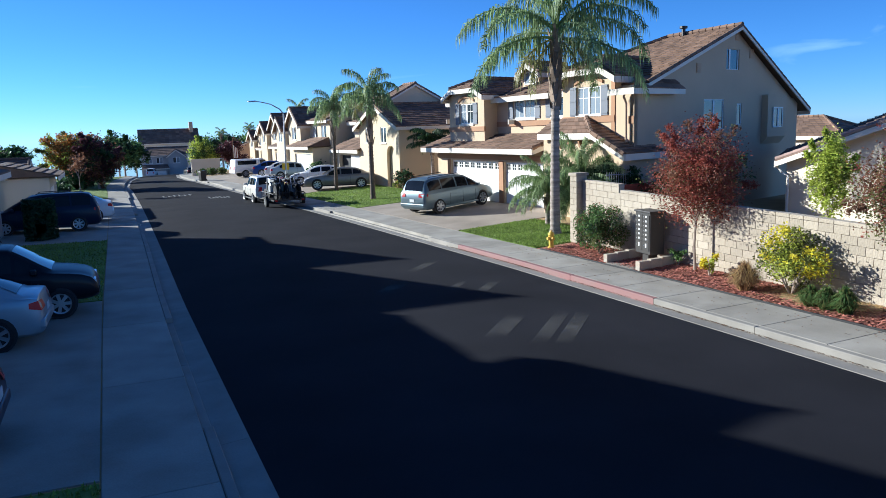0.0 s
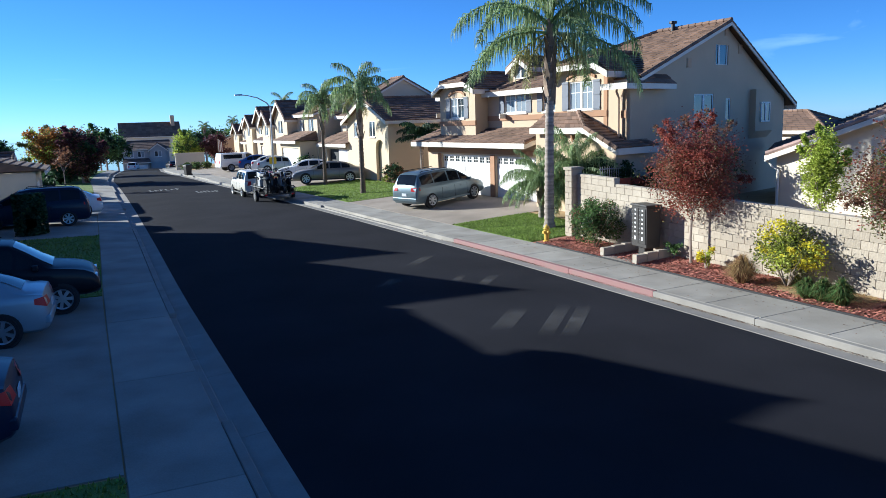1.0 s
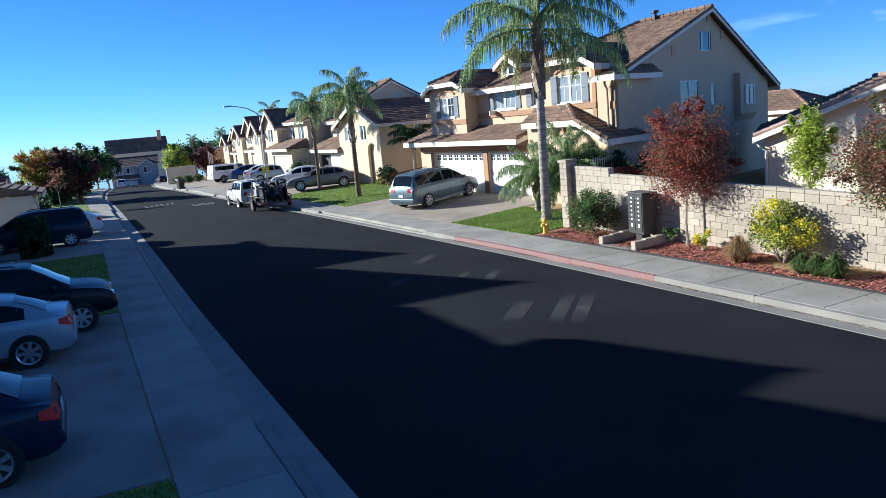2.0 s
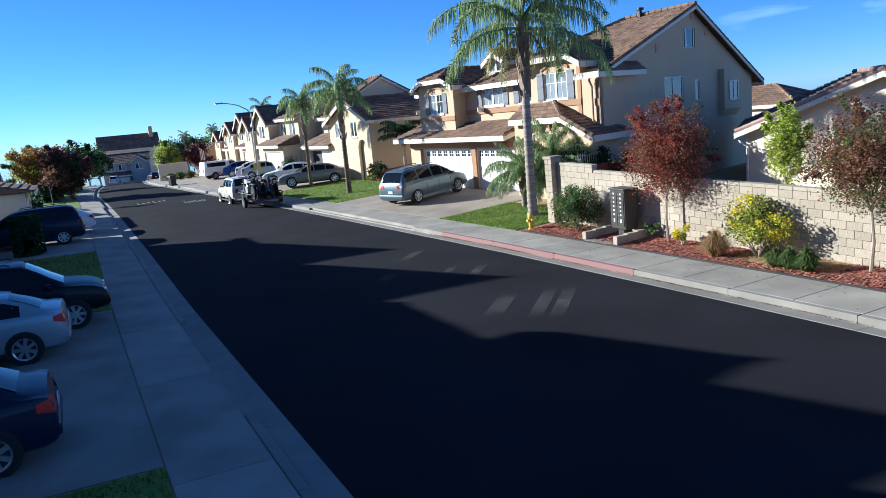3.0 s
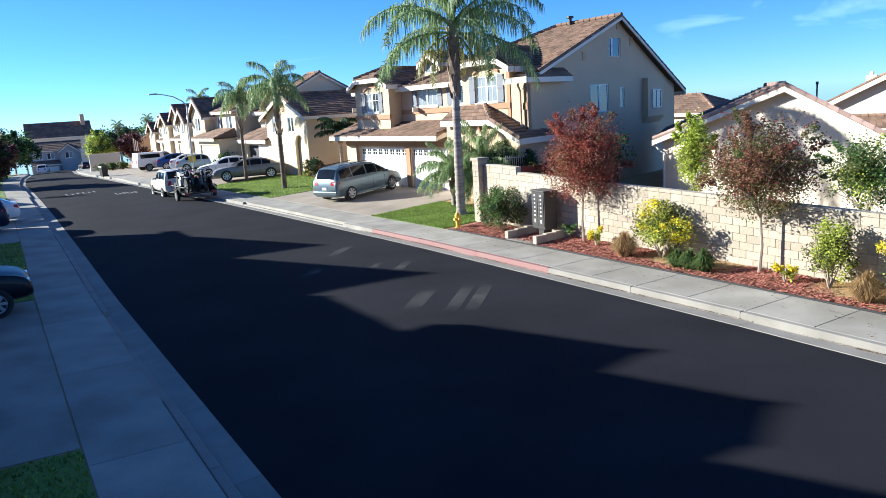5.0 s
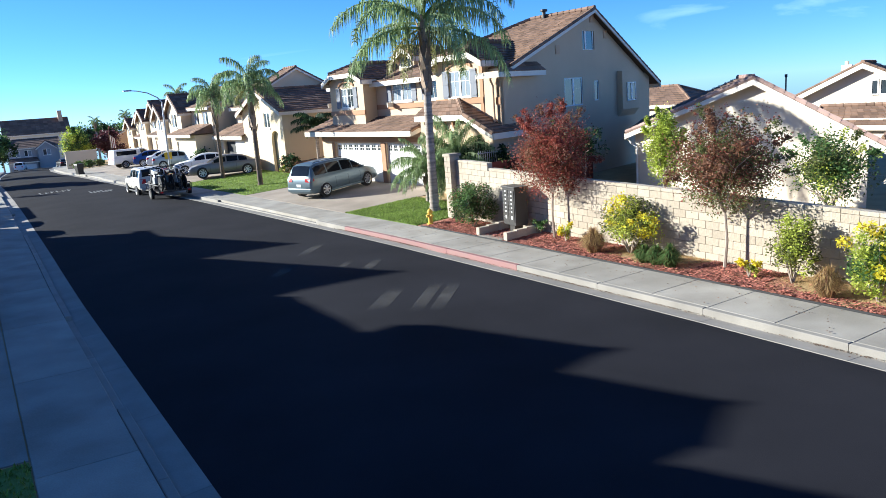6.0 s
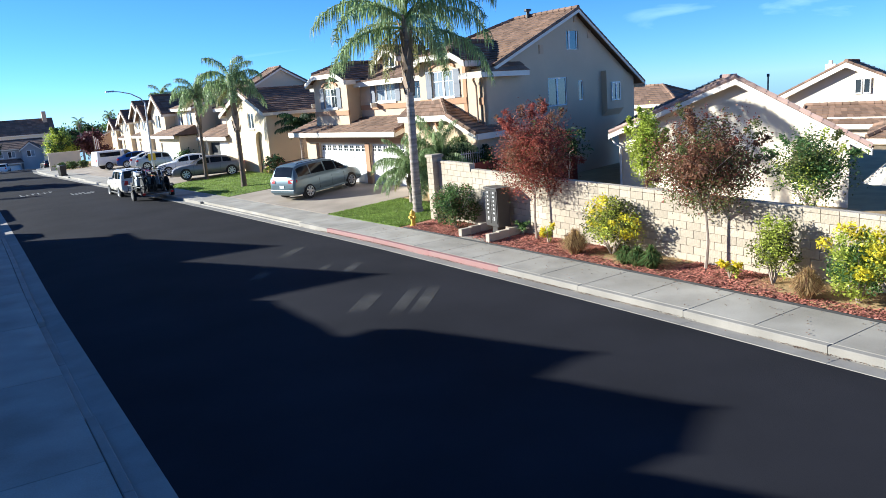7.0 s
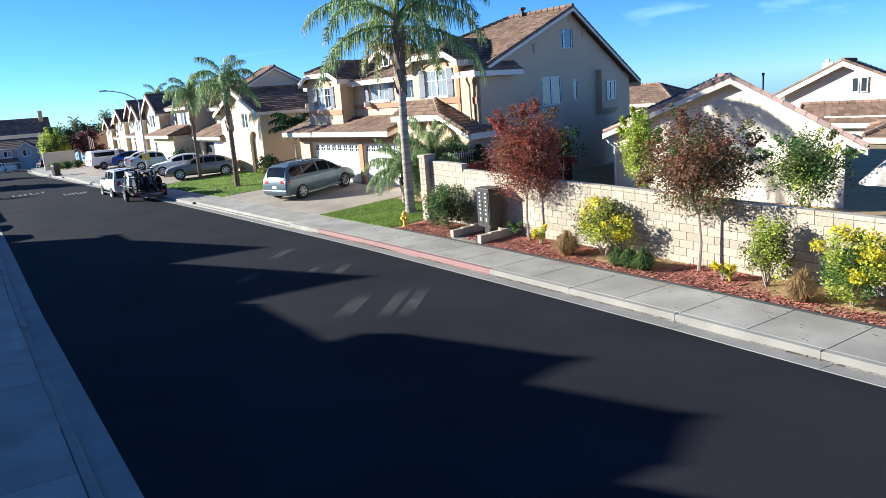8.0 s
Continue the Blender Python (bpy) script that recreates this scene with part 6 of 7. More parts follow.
# ---- vehicles ----
SHAPES = {
    # stations from tail to nose: place, underside, belt, top, width share at the belt and at the top; rear window, windscreen, side windows; design height; axles
    "saloon": ([(0, .36, .66, .68, .80, .70), (.008, .28, .84, .87, .87, .74), (.02, .24, .95, .99, .92, .77), (.05, .20, .98, 1.03, .95, .78), (.09, .20, .98, 1.05, .965, .76), (.16, .20, .97, 1.23, .98, .69), (.24, .20, .96, 1.385, .99, .655), (.32, .20, .955, 1.45, 1, .645), (.42, .20, .95, 1.47, 1, .645), (.52, .20, .945, 1.44, 1, .65), (.58, .20, .94, 1.37, 1, .665), (.66, .20, .94, 1.19, 1, .70), (.74, .20, .94, .99, 1, .79), (.80, .20, .90, .95, .99, .80), (.88, .20, .84, .89, .97, .78), (.94, .20, .76, .81, .93, .74), (.98, .22, .66, .70, .86, .68), (1, .28, .52, .55, .78, .62)],
               (.105, .23), (.595, .73), ((.185, .30), (.315, .465), (.485, .645)), 1.47, (.19, .81)),
    "van": ([(0, .36, .70, .73, .86, .74), (.008, .28, .98, 1.02, .92, .78), (.02, .24, 1.08, 1.14, .95, .79), (.05, .22, 1.10, 1.48, .97, .755), (.08, .22, 1.10, 1.66, .98, .725), (.14, .22, 1.10, 1.73, 1, .71), (.30, .22, 1.09, 1.75, 1, .71), (.48, .22, 1.07, 1.74, 1, .71), (.57, .22, 1.06, 1.68, 1, .715), (.66, .22, 1.05, 1.48, 1, .74), (.74, .22, 1.04, 1.27, 1, .78), (.81, .22, 1.01, 1.07, .99, .82), (.88, .22, .93, .98, .97, .80), (.94, .22, .82, .86, .93, .76), (.98, .24, .68, .72, .86, .70), (1, .30, .52, .56, .80, .64)],
            (.022, .075), (.59, .80), ((.075, .235), (.25, .435), (.455, .60), (.615, .725)), 1.75, (.19, .80)),
    "wagon": ([(0, .42, .74, .77, .88, .76), (.008, .36, 1.0, 1.04, .93, .78), (.02, .34, 1.08, 1.14, .96, .79), (.04, .34, 1.10, 1.50, .98, .75), (.06, .34, 1.10, 1.67, .99, .725), (.12, .34, 1.10, 1.72, 1, .715), (.30, .34, 1.10, 1.74, 1, .71), (.50, .34, 1.08, 1.73, 1, .71), (.61, .34, 1.08, 1.68, 1, .715), (.68, .34, 1.07, 1.47, 1, .74), (.74, .34, 1.06, 1.27, 1, .78), (.80, .34, 1.05, 1.10, 1, .83), (.87, .34, 1.01, 1.06, .98, .82), (.93, .34, .95, .99, .95, .80), (.97, .36, .86, .90, .90, .76), (.99, .38, .74, .78, .86, .72), (1, .42, .60, .63, .82, .68)],
              (.022, .058), (.625, .79), ((.065, .235), (.25, .435), (.455, .62), (.635, .72)), 1.74, (.20, .82)),
    "suv": ([(0, .42, .74, .77, .90, .80), (.008, .36, 1.0, 1.04, .95, .82), (.018, .34, 1.08, 1.14, .97, .82), (.032, .34, 1.10, 1.56, .98, .80), (.05, .34, 1.10, 1.67, .99, .79), (.12, .34, 1.10, 1.71, 1, .78), (.30, .34, 1.09, 1.72, 1, .78), (.50, .34, 1.08, 1.71, 1, .78), (.56, .34, 1.07, 1.66, 1, .78), (.64, .34, 1.06, 1.36, 1, .80), (.70, .34, 1.05, 1.10, 1, .85), (.80, .34, 1.02, 1.07, .99, .85), (.90, .34, .98, 1.02, .98, .84), (.97, .36, .90, .94, .94, .82), (.99, .38, .76, .80, .88, .78), (1, .42, .62, .65, .84, .74)],
            (.02, .045), (.575, .69), ((.055, .235), (.25, .415), (.435, .60)), 1.72, (.20, .82)),
    "pickup": ([(0, .46, .74, .77, .92, .86), (.008, .42, 1.04, 1.07, .96, .88), (.03, .40, 1.08, 1.12, .99, .89), (.43, .40, 1.08, 1.12, 1, .89), (.445, .40, 1.08, 1.16, 1, .84), (.47, .40, 1.08, 1.62, 1, .77), (.50, .40, 1.08, 1.78, 1, .75), (.57, .40, 1.08, 1.80, 1, .75), (.61, .40, 1.08, 1.72, 1, .76), (.67, .40, 1.08, 1.43, 1, .79), (.73, .40, 1.07, 1.12, 1, .85), (.80, .40, 1.04, 1.09, .99, .85), (.90, .40, .99, 1.03, .98, .84), (.97, .40, .92, .96, .95, .82), (.99, .42, .80, .84, .92, .80), (1, .44, .64, .67, .88, .78)],
               (.45, .475), (.625, .72), ((.51, .64),), 1.80, (.20, .82)),
}


def vehicle(label, x, y, z, heading, shape, L, W, H, body_paint, name="car", group="parked cars", shell=None, wheel=0.32, pitch=0.0):
    """A parked vehicle. heading: degrees of its nose from +x. Its origin is on the ground at its middle."""
    rows, rearw, windw, sides, h0, axles = SHAPES["saloon" if shape == "sedan" else shape]
    k = H / h0
    t = thing(name, label, name if name != "car" else "car", group, at=pose(x, y, z, 0, -pitch, heading))
    hw = W / 2

    def at(u):
        """Underside, belt, top and the two half-widths at a place along the length."""
        for p, q in zip(rows, rows[1:]):
            if u <= q[0]:
                f = (u - p[0]) / (q[0] - p[0])
                v = [c + (d - c) * f for c, d in zip(p, q)]
                return v[1] * k, v[2] * k, v[3] * k, v[4] * hw, v[5] * hw
        return rows[-1][1] * k, rows[-1][2] * k, rows[-1][3] * k, rows[-1][4] * hw, rows[-1][5] * hw

    def edge(belt, top):
        return max(belt + 0.015, top - 0.06)

    places = sorted({p[0] for p in rows} | {0.2, 0.28, 0.37, 0.47, 0.62, 0.7, 0.77, 0.84, 0.91, 0.96})
    b = Build()
    prof = []
    for u in places:
        bot, belt, top, w, wt = at(u)
        e = edge(belt, top)
        g = belt - bot
        half = [(0, bot), (w * 0.80, bot), (w * 0.95, bot + 0.07), (w, bot + 0.28 * g), (w * 1.0, bot + 0.55 * g), (w * 0.99, bot + 0.80 * g), (w * 0.97, belt - 0.03), (w * 0.945, min(belt + 0.01, e)),
                ((w * 0.945 + wt) / 2 + 0.012, (belt + 0.01 + e) / 2), (wt, e), (wt * 0.95, top - 0.028), (wt * 0.80, top - 0.008), (wt * 0.4, top + 0.006), (0, top + 0.010)]
        ring = half + [(-p, c) for p, c in reversed(half[1:-1])]
        prof.append([((u - 0.5) * L, p, c) for p, c in ring])
    n = len(prof[0])
    for r in prof:
        b.v += r
    for i in range(len(prof) - 1):
        for j in range(n):
            p, c = i * n + j, i * n + (j + 1) % n
            b.f.append((p, c, c + n, p + n))
    b.f.append(tuple(reversed(range(n))))
    b.f.append(tuple((len(prof) - 1) * n + j for j in range(n)))
    part("body", b, body_paint, t, smooth=True)

    def top_at(u):
        return at(u)[1] + 0.03

    def skin(z):
        """Where the tail stands at a height."""
        for p, q in zip(rows, rows[1:]):
            if z <= q[3] * k:
                return (p[0] + (q[0] - p[0]) * max(0.0, (z / k - p[3]) / (q[3] - p[3])) - 0.5) * L
        return -L / 2

    # glass set a few millimetres proud of the painted shell
    def pane(name, u0, u1, side):
        g, m = Build(), 6
        for i in range(m + 1):
            u = u0 + (u1 - u0) * i / m
            bot, belt, top, w, wt = at(u)
            e = edge(belt, top)
            if side:
                for f in (0.10, 0.5, 0.90):
                    yy = (w * 0.945 + (wt - w * 0.945) * f + (0.012 if f == 0.5 else 0.003)) + 0.007
                    g.v.append(((u - 0.5) * L, side * yy, belt + 0.01 + (e - belt - 0.01) * f))
            else:
                for f in (-0.86, -0.4, 0, 0.4, 0.86):
                    zz = top + (0.010 if f == 0 else 0.006 if abs(f) == 0.4 else -0.012)
                    d = 0.012 if name == "rear_window" else -0.012
                    g.v.append(((u - 0.5) * L - d, f * wt, zz + 0.008))
        q = 3 if side else 5
        g.f = [(i * q + j, i * q + j + 1, i * q + q + j + 1, i * q + q + j) for i in range(m) for j in range(q - 1)]
        if side == 1 or side == 0:
            g.f = [tuple(reversed(p)) for p in g.f]
        return part(name, g, CARGLASS, t, smooth=True)

    pane("rear_window", *rearw, 0)
    pane("windscreen", *windw, 0)
    for s in (1, -1):
        for u0, u1 in sides:
            pane("side_window", u0, u1, s)
    br, rr, rf, bf = [(u - 0.5) * L for u in (rearw[0], rearw[1], windw[0], windw[1])]
    zb1 = at(windw[1])[1]
    wr = at(0.4)[4]
    # wheels, arches
    for u in axles:
        for s in (1, -1):
            cx = (u - 0.5) * L
            part("wheel_arch", Build().tube([(cx, s * hw * 0.80, wheel), (cx, s * (hw * 0.985 + 0.012), wheel)], [wheel * 1.16] * 2, 22), BLACKPLASTIC, t)
            w = thing("wheel", "", "")
            w.parent = t
            w.location = (cx, s * (hw - 0.10), wheel)
            b = Build().tube([(0, -0.11 * s, 0), (0, -0.10 * s, 0), (0, 0.10 * s, 0), (0, 0.125 * s, 0), (0, 0.13 * s, 0)], [wheel * 0.9, wheel, wheel, wheel * 0.95, wheel * 0.72], 24, cap=False)
            part("tyre", b, TYRE, w, smooth=True)
            b = Build().tube([(0, 0.05 * s, 0), (0, 0.06 * s, 0)], [wheel * 0.72] * 2, 20)
            part("brake_disc", b, BLACKPLASTIC, w)
            b = Build().tube([(0, 0.06 * s, 0), (0, 0.145 * s, 0)], [wheel * 0.17] * 2, 12)
            for j in range(7):
                a = 6.2832 * j / 7
                d, e = Vector((math.cos(a), 0, math.sin(a))), Vector((-math.sin(a), 0, math.cos(a)))
                y0, y1 = 0.09 * s, 0.135 * s
                p, q = d * wheel * 0.12, d * wheel * 0.70
                b.hexa([p - e * 0.03 + Vector((0, y0, 0)), q - e * 0.04 + Vector((0, y0, 0)), q + e * 0.04 + Vector((0, y0, 0)), p + e * 0.03 + Vector((0, y0, 0)),
                        p - e * 0.03 + Vector((0, y1, 0)), q - e * 0.04 + Vector((0, y1, 0)), q + e * 0.04 + Vector((0, y1, 0)), p + e * 0.03 + Vector((0, y1, 0))])
            b.tube([(0, 0.07 * s, 0), (0, 0.14 * s, 0)], [wheel * 0.76, wheel * 0.76], 24, cap=False).tube([(0, 0.14 * s, 0), (0, 0.12 * s, 0)], [wheel * 0.76, wheel * 0.66], 24, cap=False)
            part("rim", b, RIM, w)
    # lamps, plates, mirrors, handles, seams
    tz = top_at(0.03)
    for s in (1, -1):
        low = tz - (0.36 if shape in ("suv", "wagon", "pickup") else 0.26)
        # a lens that follows the tail, wraps round the corner and tapers forward along the side
        hi = tz - 0.06
        xl, xh = skin(low) - 0.022, skin(hi) - 0.022
        x2 = xh + (0.05 if shape == "pickup" else 0.20)
        ya, yb, yc = s * hw * 0.50, s * hw * 0.90, s * hw * 0.975
        lens = Build()
        lens.add([(xl, ya, low + 0.03), (xl + 0.035, yb, low), (x2, yc, low + 0.06), (xh, ya, hi - 0.02), (xh + 0.035, yb * 0.985, hi), (x2, yc * 0.985, hi - 0.03),
                  (xl + 0.2, ya, low + 0.03), (x2, ya, hi - 0.03)], [(0, 1, 4, 3), (1, 2, 5, 4), (3, 4, 5, 7), (0, 6, 2, 1)] if s > 0 else [(3, 4, 1, 0), (4, 5, 2, 1), (7, 5, 4, 3), (1, 2, 6, 0)])
        part("tail_lamp", lens, REDLENS, t)
        fz = top_at(0.965)
        bevelled(part("headlamp", Build().box(L / 2 * 0.93, L / 2 * 0.985, min(s * hw * 0.46, s * hw * 0.82), max(s * hw * 0.46, s * hw * 0.82), fz - 0.24, fz - 0.08), CLEARLENS, t), 0.03)
        b = Build().box(bf - 0.42, bf - 0.28, min(s * hw * 0.93, s * (hw + 0.16)), max(s * hw * 0.95, s * (hw + 0.16)), zb1 + 0.02, zb1 + 0.15)
        bevelled(part("mirror", b, body_paint, t), 0.03)
        for q in (0.42, 0.62) if shape != "pickup" else (0.52,):
            part("door_handle", Build().box((q - 0.5) * L - 0.09, (q - 0.5) * L + 0.09, min(s * hw, s * (hw + 0.012)), max(s * hw, s * (hw + 0.012)), 0.80 * k, 0.835 * k), body_paint, t)
        for q in (0.34, 0.52, 0.70):
            b = Build().box((q - 0.5) * L - 0.006, (q - 0.5) * L + 0.006, min(s * hw * 0.99, s * (hw + 0.004)), max(s * hw * 0.99, s * (hw + 0.004)), 0.34 * k, 0.90 * k)
            part("door_seam", b, BLACKPLASTIC, t)
        bevelled(part("sill", Build().box(-L * 0.24, L * 0.24, min(s * hw * 0.93, s * (hw + 0.006)), max(s * hw * 0.93, s * (hw + 0.006)), 0.20 * k, 0.29 * k), BLACKPLASTIC if shape != "van" else body_paint, t), 0.02)
    part("number_plate", Build().box(-L / 2 - 0.018, -L / 2 - 0.004, -0.16, 0.16, 0.62 * k, 0.76 * k), P_WHITE, t, "plain white plate")
    bevelled(part("rear_bumper", Build().box(-L / 2 - 0.03, -L / 2 + 0.12, -hw * 0.90, hw * 0.90, 0.36 * k, 0.55 * k), body_paint, t), 0.04)
    part("grille", Build().box(L / 2 * 0.985, L / 2 + 0.012, -hw * 0.42, hw * 0.42, 0.42 * k, 0.58 * k), BLACKPLASTIC, t)
    if shape in ("van", "suv", "wagon") and name != "pickup_truck":
        for s in (1, -1):
            part("roof_rail", Build().tube([(rr + 0.2, s * wr * 0.9, H - 0.01), (rr + 0.3, s * wr * 0.9, H + 0.035), (rf - 0.4, s * wr * 0.9, H + 0.035), (rf - 0.3, s * wr * 0.9, H - 0.01)], [0.018] * 4, 6), BLACKPLASTIC, t)
    if shell:
        b = Build().hexa([(-L / 2 + 0.05, -hw * 0.93, 1.08 * k), (br + 0.1, -hw * 0.93, 1.08 * k), (br + 0.1, hw * 0.93, 1.08 * k), (-L / 2 + 0.05, hw * 0.93, 1.08 * k),
                          (-L / 2 + 0.15, -hw * 0.78, H * 0.985), (br + 0.1, -hw * 0.78, H * 0.985), (br + 0.1, hw * 0.78, H * 0.985), (-L / 2 + 0.15, hw * 0.78, H * 0.985)])
        bevelled(part("camper_shell", b, shell, t), 0.04)
        for s in (1, -1):
            part("shell_window", Build().box(-L / 2 + 0.35, br - 0.1, min(s * hw * 0.83, s * hw * 0.90), max(s * hw * 0.83, s * hw * 0.90), 1.22 * k, H * 0.90), CARGLASS, t)
    return t


G = lambda x, y: max(rise(x, y), 0.14 + dip(y)) + 0.022
vehicle("silver-blue minivan parked on the concrete driveway", 15.5, 33.7, G(16.0, 33.6) + 0.04, 20, "van", 5.0, 1.9, 1.72, P_VAN, "minivan", pitch=3.0, wheel=0.34)
vehicle("silver sedan parked nose-in on the shaded driveway", -3.9, 17.2, G(-3.5, 15.2), 178, "saloon", 4.55, 1.78, 1.48, P_SILVER)
vehicle("dark blue car parked nose-in on the shaded driveway", -4.1, 11.1, G(-3.6, 10.6), 180, "saloon", 4.5, 1.76, 1.44, P_NAVY)
vehicle("black sport utility car parked nose-out on the shaded driveway", -3.0, 19.8, G(-4.1, 17.7), 0, "wagon", 4.7, 1.85, 1.72, P_BLACK)
vehicle("dark minivan parked nose-in beside a hedge", -3.15, 38.6, G(-3.9, 36.9), 180, "van", 4.9, 1.9, 1.75, P_NAVY, "minivan")
vehicle("white sedan parked nose-in behind a dark minivan", -2.4, 42.2, G(-3.1, 40.2), 180, "sedan", 4.6, 1.8, 1.45, P_WHITE)
vehicle("grey sedan parked across the driveway", 14.95, 51.5, G(15.6, 51.6), 166, "sedan", 5.0, 1.88, 1.48, P_GREY, wheel=0.35)
vehicle("white sedan parked on the far driveway", 14.9, 56.6, G(15.6, 56.0), 166, "sedan", 4.7, 1.8, 1.46, P_WHITE)
vehicle("pale silver car parked on the far driveway", 15.3, 66.0, G(15.3, 66.0), -12, "sedan", 4.6, 1.8, 1.45, P_SILVER)
vehicle("white car parked on the far driveway", 15.4, 69.0, G(15.4, 69.0), -12, "sedan", 4.6, 1.8, 1.45, P_WHITE)
vehicle("dark blue car parked on the far driveway", 15.0, 73.2, G(15.0, 73.2), -12, "sedan", 4.5, 1.8, 1.45, P_BLUE)
vehicle("white pickup with a camper shell parked at the bend", 13.7, 76.3, G(13.7, 76.3), 10, "pickup", 5.2, 1.9, 1.75, P_WHITE, "pickup_truck", shell=P_WHITE)
vehicle("white off-road wagon parked at the kerb before a trailer", 9.0, 49.3, 0.03, 92, "suv", 4.3, 1.75, 1.70, P_CREAM, "jeep")
vehicle("white car parked before the end house", 7.9, 160.0, dip(160) + 0.2, 80, "suv", 4.5, 1.8, 1.7, P_WHITE)
vehicle("dark car parked before the end house", 15.0, 158.0, dip(158) + 0.2, 95, "sedan", 4.6, 1.8, 1.5, P_BLACK)


def motorbike(label, x, y, z, heading, colour):
    t = thing("dirt_bike", label, "motorbike", "bikes on the trailer", at=pose(x, y, z, 0, 0, heading) @ Matrix.Diagonal((1.28, 1.28, 1.28, 1)))
    for cx in (-0.68, 0.68):
        w = thing("wheel", "", "")
        w.parent = t
        w.location = (cx, 0, 0.33)
        ring = Build().tube([(0, -0.05, 0), (0, -0.03, 0), (0, 0.03, 0), (0, 0.05, 0), (0, 0.03, 0), (0, -0.03, 0), (0, -0.05, 0)], [0.29, 0.335, 0.335, 0.29, 0.25, 0.25, 0.29], 22, cap=False)
        part("tyre", ring, TYRE, w)
        sp = Build().tube([(0, -0.05, 0), (0, 0.05, 0)], [0.05, 0.05], 8)
        for j in range(10):
            a = 6.2832 * j / 10
            sp.tube([(0, 0, 0), (math.cos(a) * 0.27, 0, math.sin(a) * 0.27)], [0.006, 0.006], 4)
        part("rim", sp, STEEL, w)
    part("engine", Build().box(-0.2, 0.2, -0.13, 0.13, 0.32, 0.62).tube([(0.0, 0, 0.6), (0.12, 0, 0.75)], [0.1, 0.09], 8), STEEL, t)
    part("frame", Build().tube([(0.45, 0, 0.85), (0.15, 0, 0.35), (-0.25, 0, 0.35), (-0.3, 0, 0.75), (0.42, 0, 0.82)], [0.025] * 5, 6).tube([(-0.25, 0, 0.4), (-0.68, 0, 0.33)], [0.03, 0.025], 6), IRON, t)
    bevelled(part("tank", Build().hexa([(-0.1, -0.12, 0.75), (0.36, -0.10, 0.72), (0.36, 0.10, 0.72), (-0.1, 0.12, 0.75), (-0.05, -0.09, 0.93), (0.32, -0.11, 0.97), (0.32, 0.11, 0.97), (-0.05, 0.09, 0.93)]), colour, t), 0.03)
    bevelled(part("seat", Build().hexa([(-0.7, -0.09, 0.80), (0.0, -0.11, 0.78), (0.0, 0.11, 0.78), (-0.7, 0.09, 0.80), (-0.72, -0.07, 0.90), (0.0, -0.08, 0.92), (0.0, 0.08, 0.92), (-0.72, 0.07, 0.90)]), BLACKPLASTIC, t), 0.02)
    for q, s in (("front_mudguard", 0.68), ("rear_mudguard", -0.72)):
        part(q, Build().slab([(s - 0.34, -0.07, 0.76), (s + 0.34, -0.07, 0.72), (s + 0.34, 0.07, 0.72), (s - 0.34, 0.07, 0.76)], 0.015), colour, t)
    for s in (-0.09, 0.09):
        part("fork", Build().tube([(0.68, s, 0.33), (0.46, s, 0.98)], [0.028, 0.024], 6), STEEL, t)
    part("handlebar", Build().tube([(0.36, -0.38, 1.10), (0.42, -0.15, 1.04), (0.42, 0.15, 1.04), (0.36, 0.38, 1.10)], [0.016] * 4, 6), IRON, t)
    return t


tr = thing("utility_trailer", "low dark steel trailer hitched behind a white wagon", "trailer", at=pose(9.4, 44.6, 0.03, 0, 0, 92))
part("deck", Build().box(-1.5, 1.5, -0.95, 0.95, 0.42, 0.50), IRON, tr)
for s in (-1, 1):
    part("side_rail", Build().tube([(-1.5, s * 0.95, 0.5), (-1.5, s * 0.95, 0.85), (1.5, s * 0.95, 0.85), (1.5, s * 0.95, 0.5)], [0.025] * 4, 6), IRON, tr)
    w = thing("wheel", "", "")
    w.parent = tr
    w.location = (-0.3, s * 1.10, 0.33)
    part("tyre", Build().tube([(0, -0.10, 0), (0, -0.08, 0), (0, 0.08, 0), (0, 0.10, 0)], [0.27, 0.33, 0.33, 0.27], 22), TYRE, w, smooth=False)
    part("rim", Build().tube([(0, -0.105, 0), (0, 0.105, 0)], [0.19, 0.19], 16), RIM, w)
    part("mudguard", Build().slab([(-0.75, s * 1.10 - 0.12, 0.72), (0.15, s * 1.10 - 0.12, 0.72), (0.15, s * 1.10 + 0.12, 0.72), (-0.75, s * 1.10 + 0.12, 0.72)], 0.02), IRON, tr)
    part("tail_lamp", Build().box(-1.53, -1.50, s * 0.8 - 0.08, s * 0.8 + 0.08, 0.40, 0.50), REDLENS, tr)
part("drawbar", Build().tube([(1.5, -0.6, 0.45), (2.5, 0, 0.45)], [0.04, 0.04], 6).tube([(1.5, 0.6, 0.45), (2.5, 0, 0.45)], [0.04, 0.04], 6), IRON, tr)
for i in range(9):
    part("ramp_bar", Build().tube([(-1.52, -0.88 + 0.22 * i, 0.5), (-1.52, -0.88 + 0.22 * i, 0.92)], [0.015, 0.015], 6), IRON, tr)
part("ramp_rail", Build().tube([(-1.52, -0.9, 0.92), (-1.52, 0.9, 0.92)], [0.02, 0.02], 6), IRON, tr)
part("toolbox", Build().chamfer(1.0, 1.45, -0.8, 0.8, 0.5, 1.0, 0.03), IRON, tr)
P_TRIM1, P_TRIM2 = paint("white_bike_plastic", (0.6, 0.62, 0.65)), paint("red_bike_plastic", (0.35, 0.03, 0.03))
motorbike("white and blue dirt bike strapped upright on a trailer", 8.7, 44.3, 0.53, 92, P_TRIM1)
motorbike("dark dirt bike strapped upright on a trailer", 9.4, 44.6, 0.53, 92, P_TRIM2)
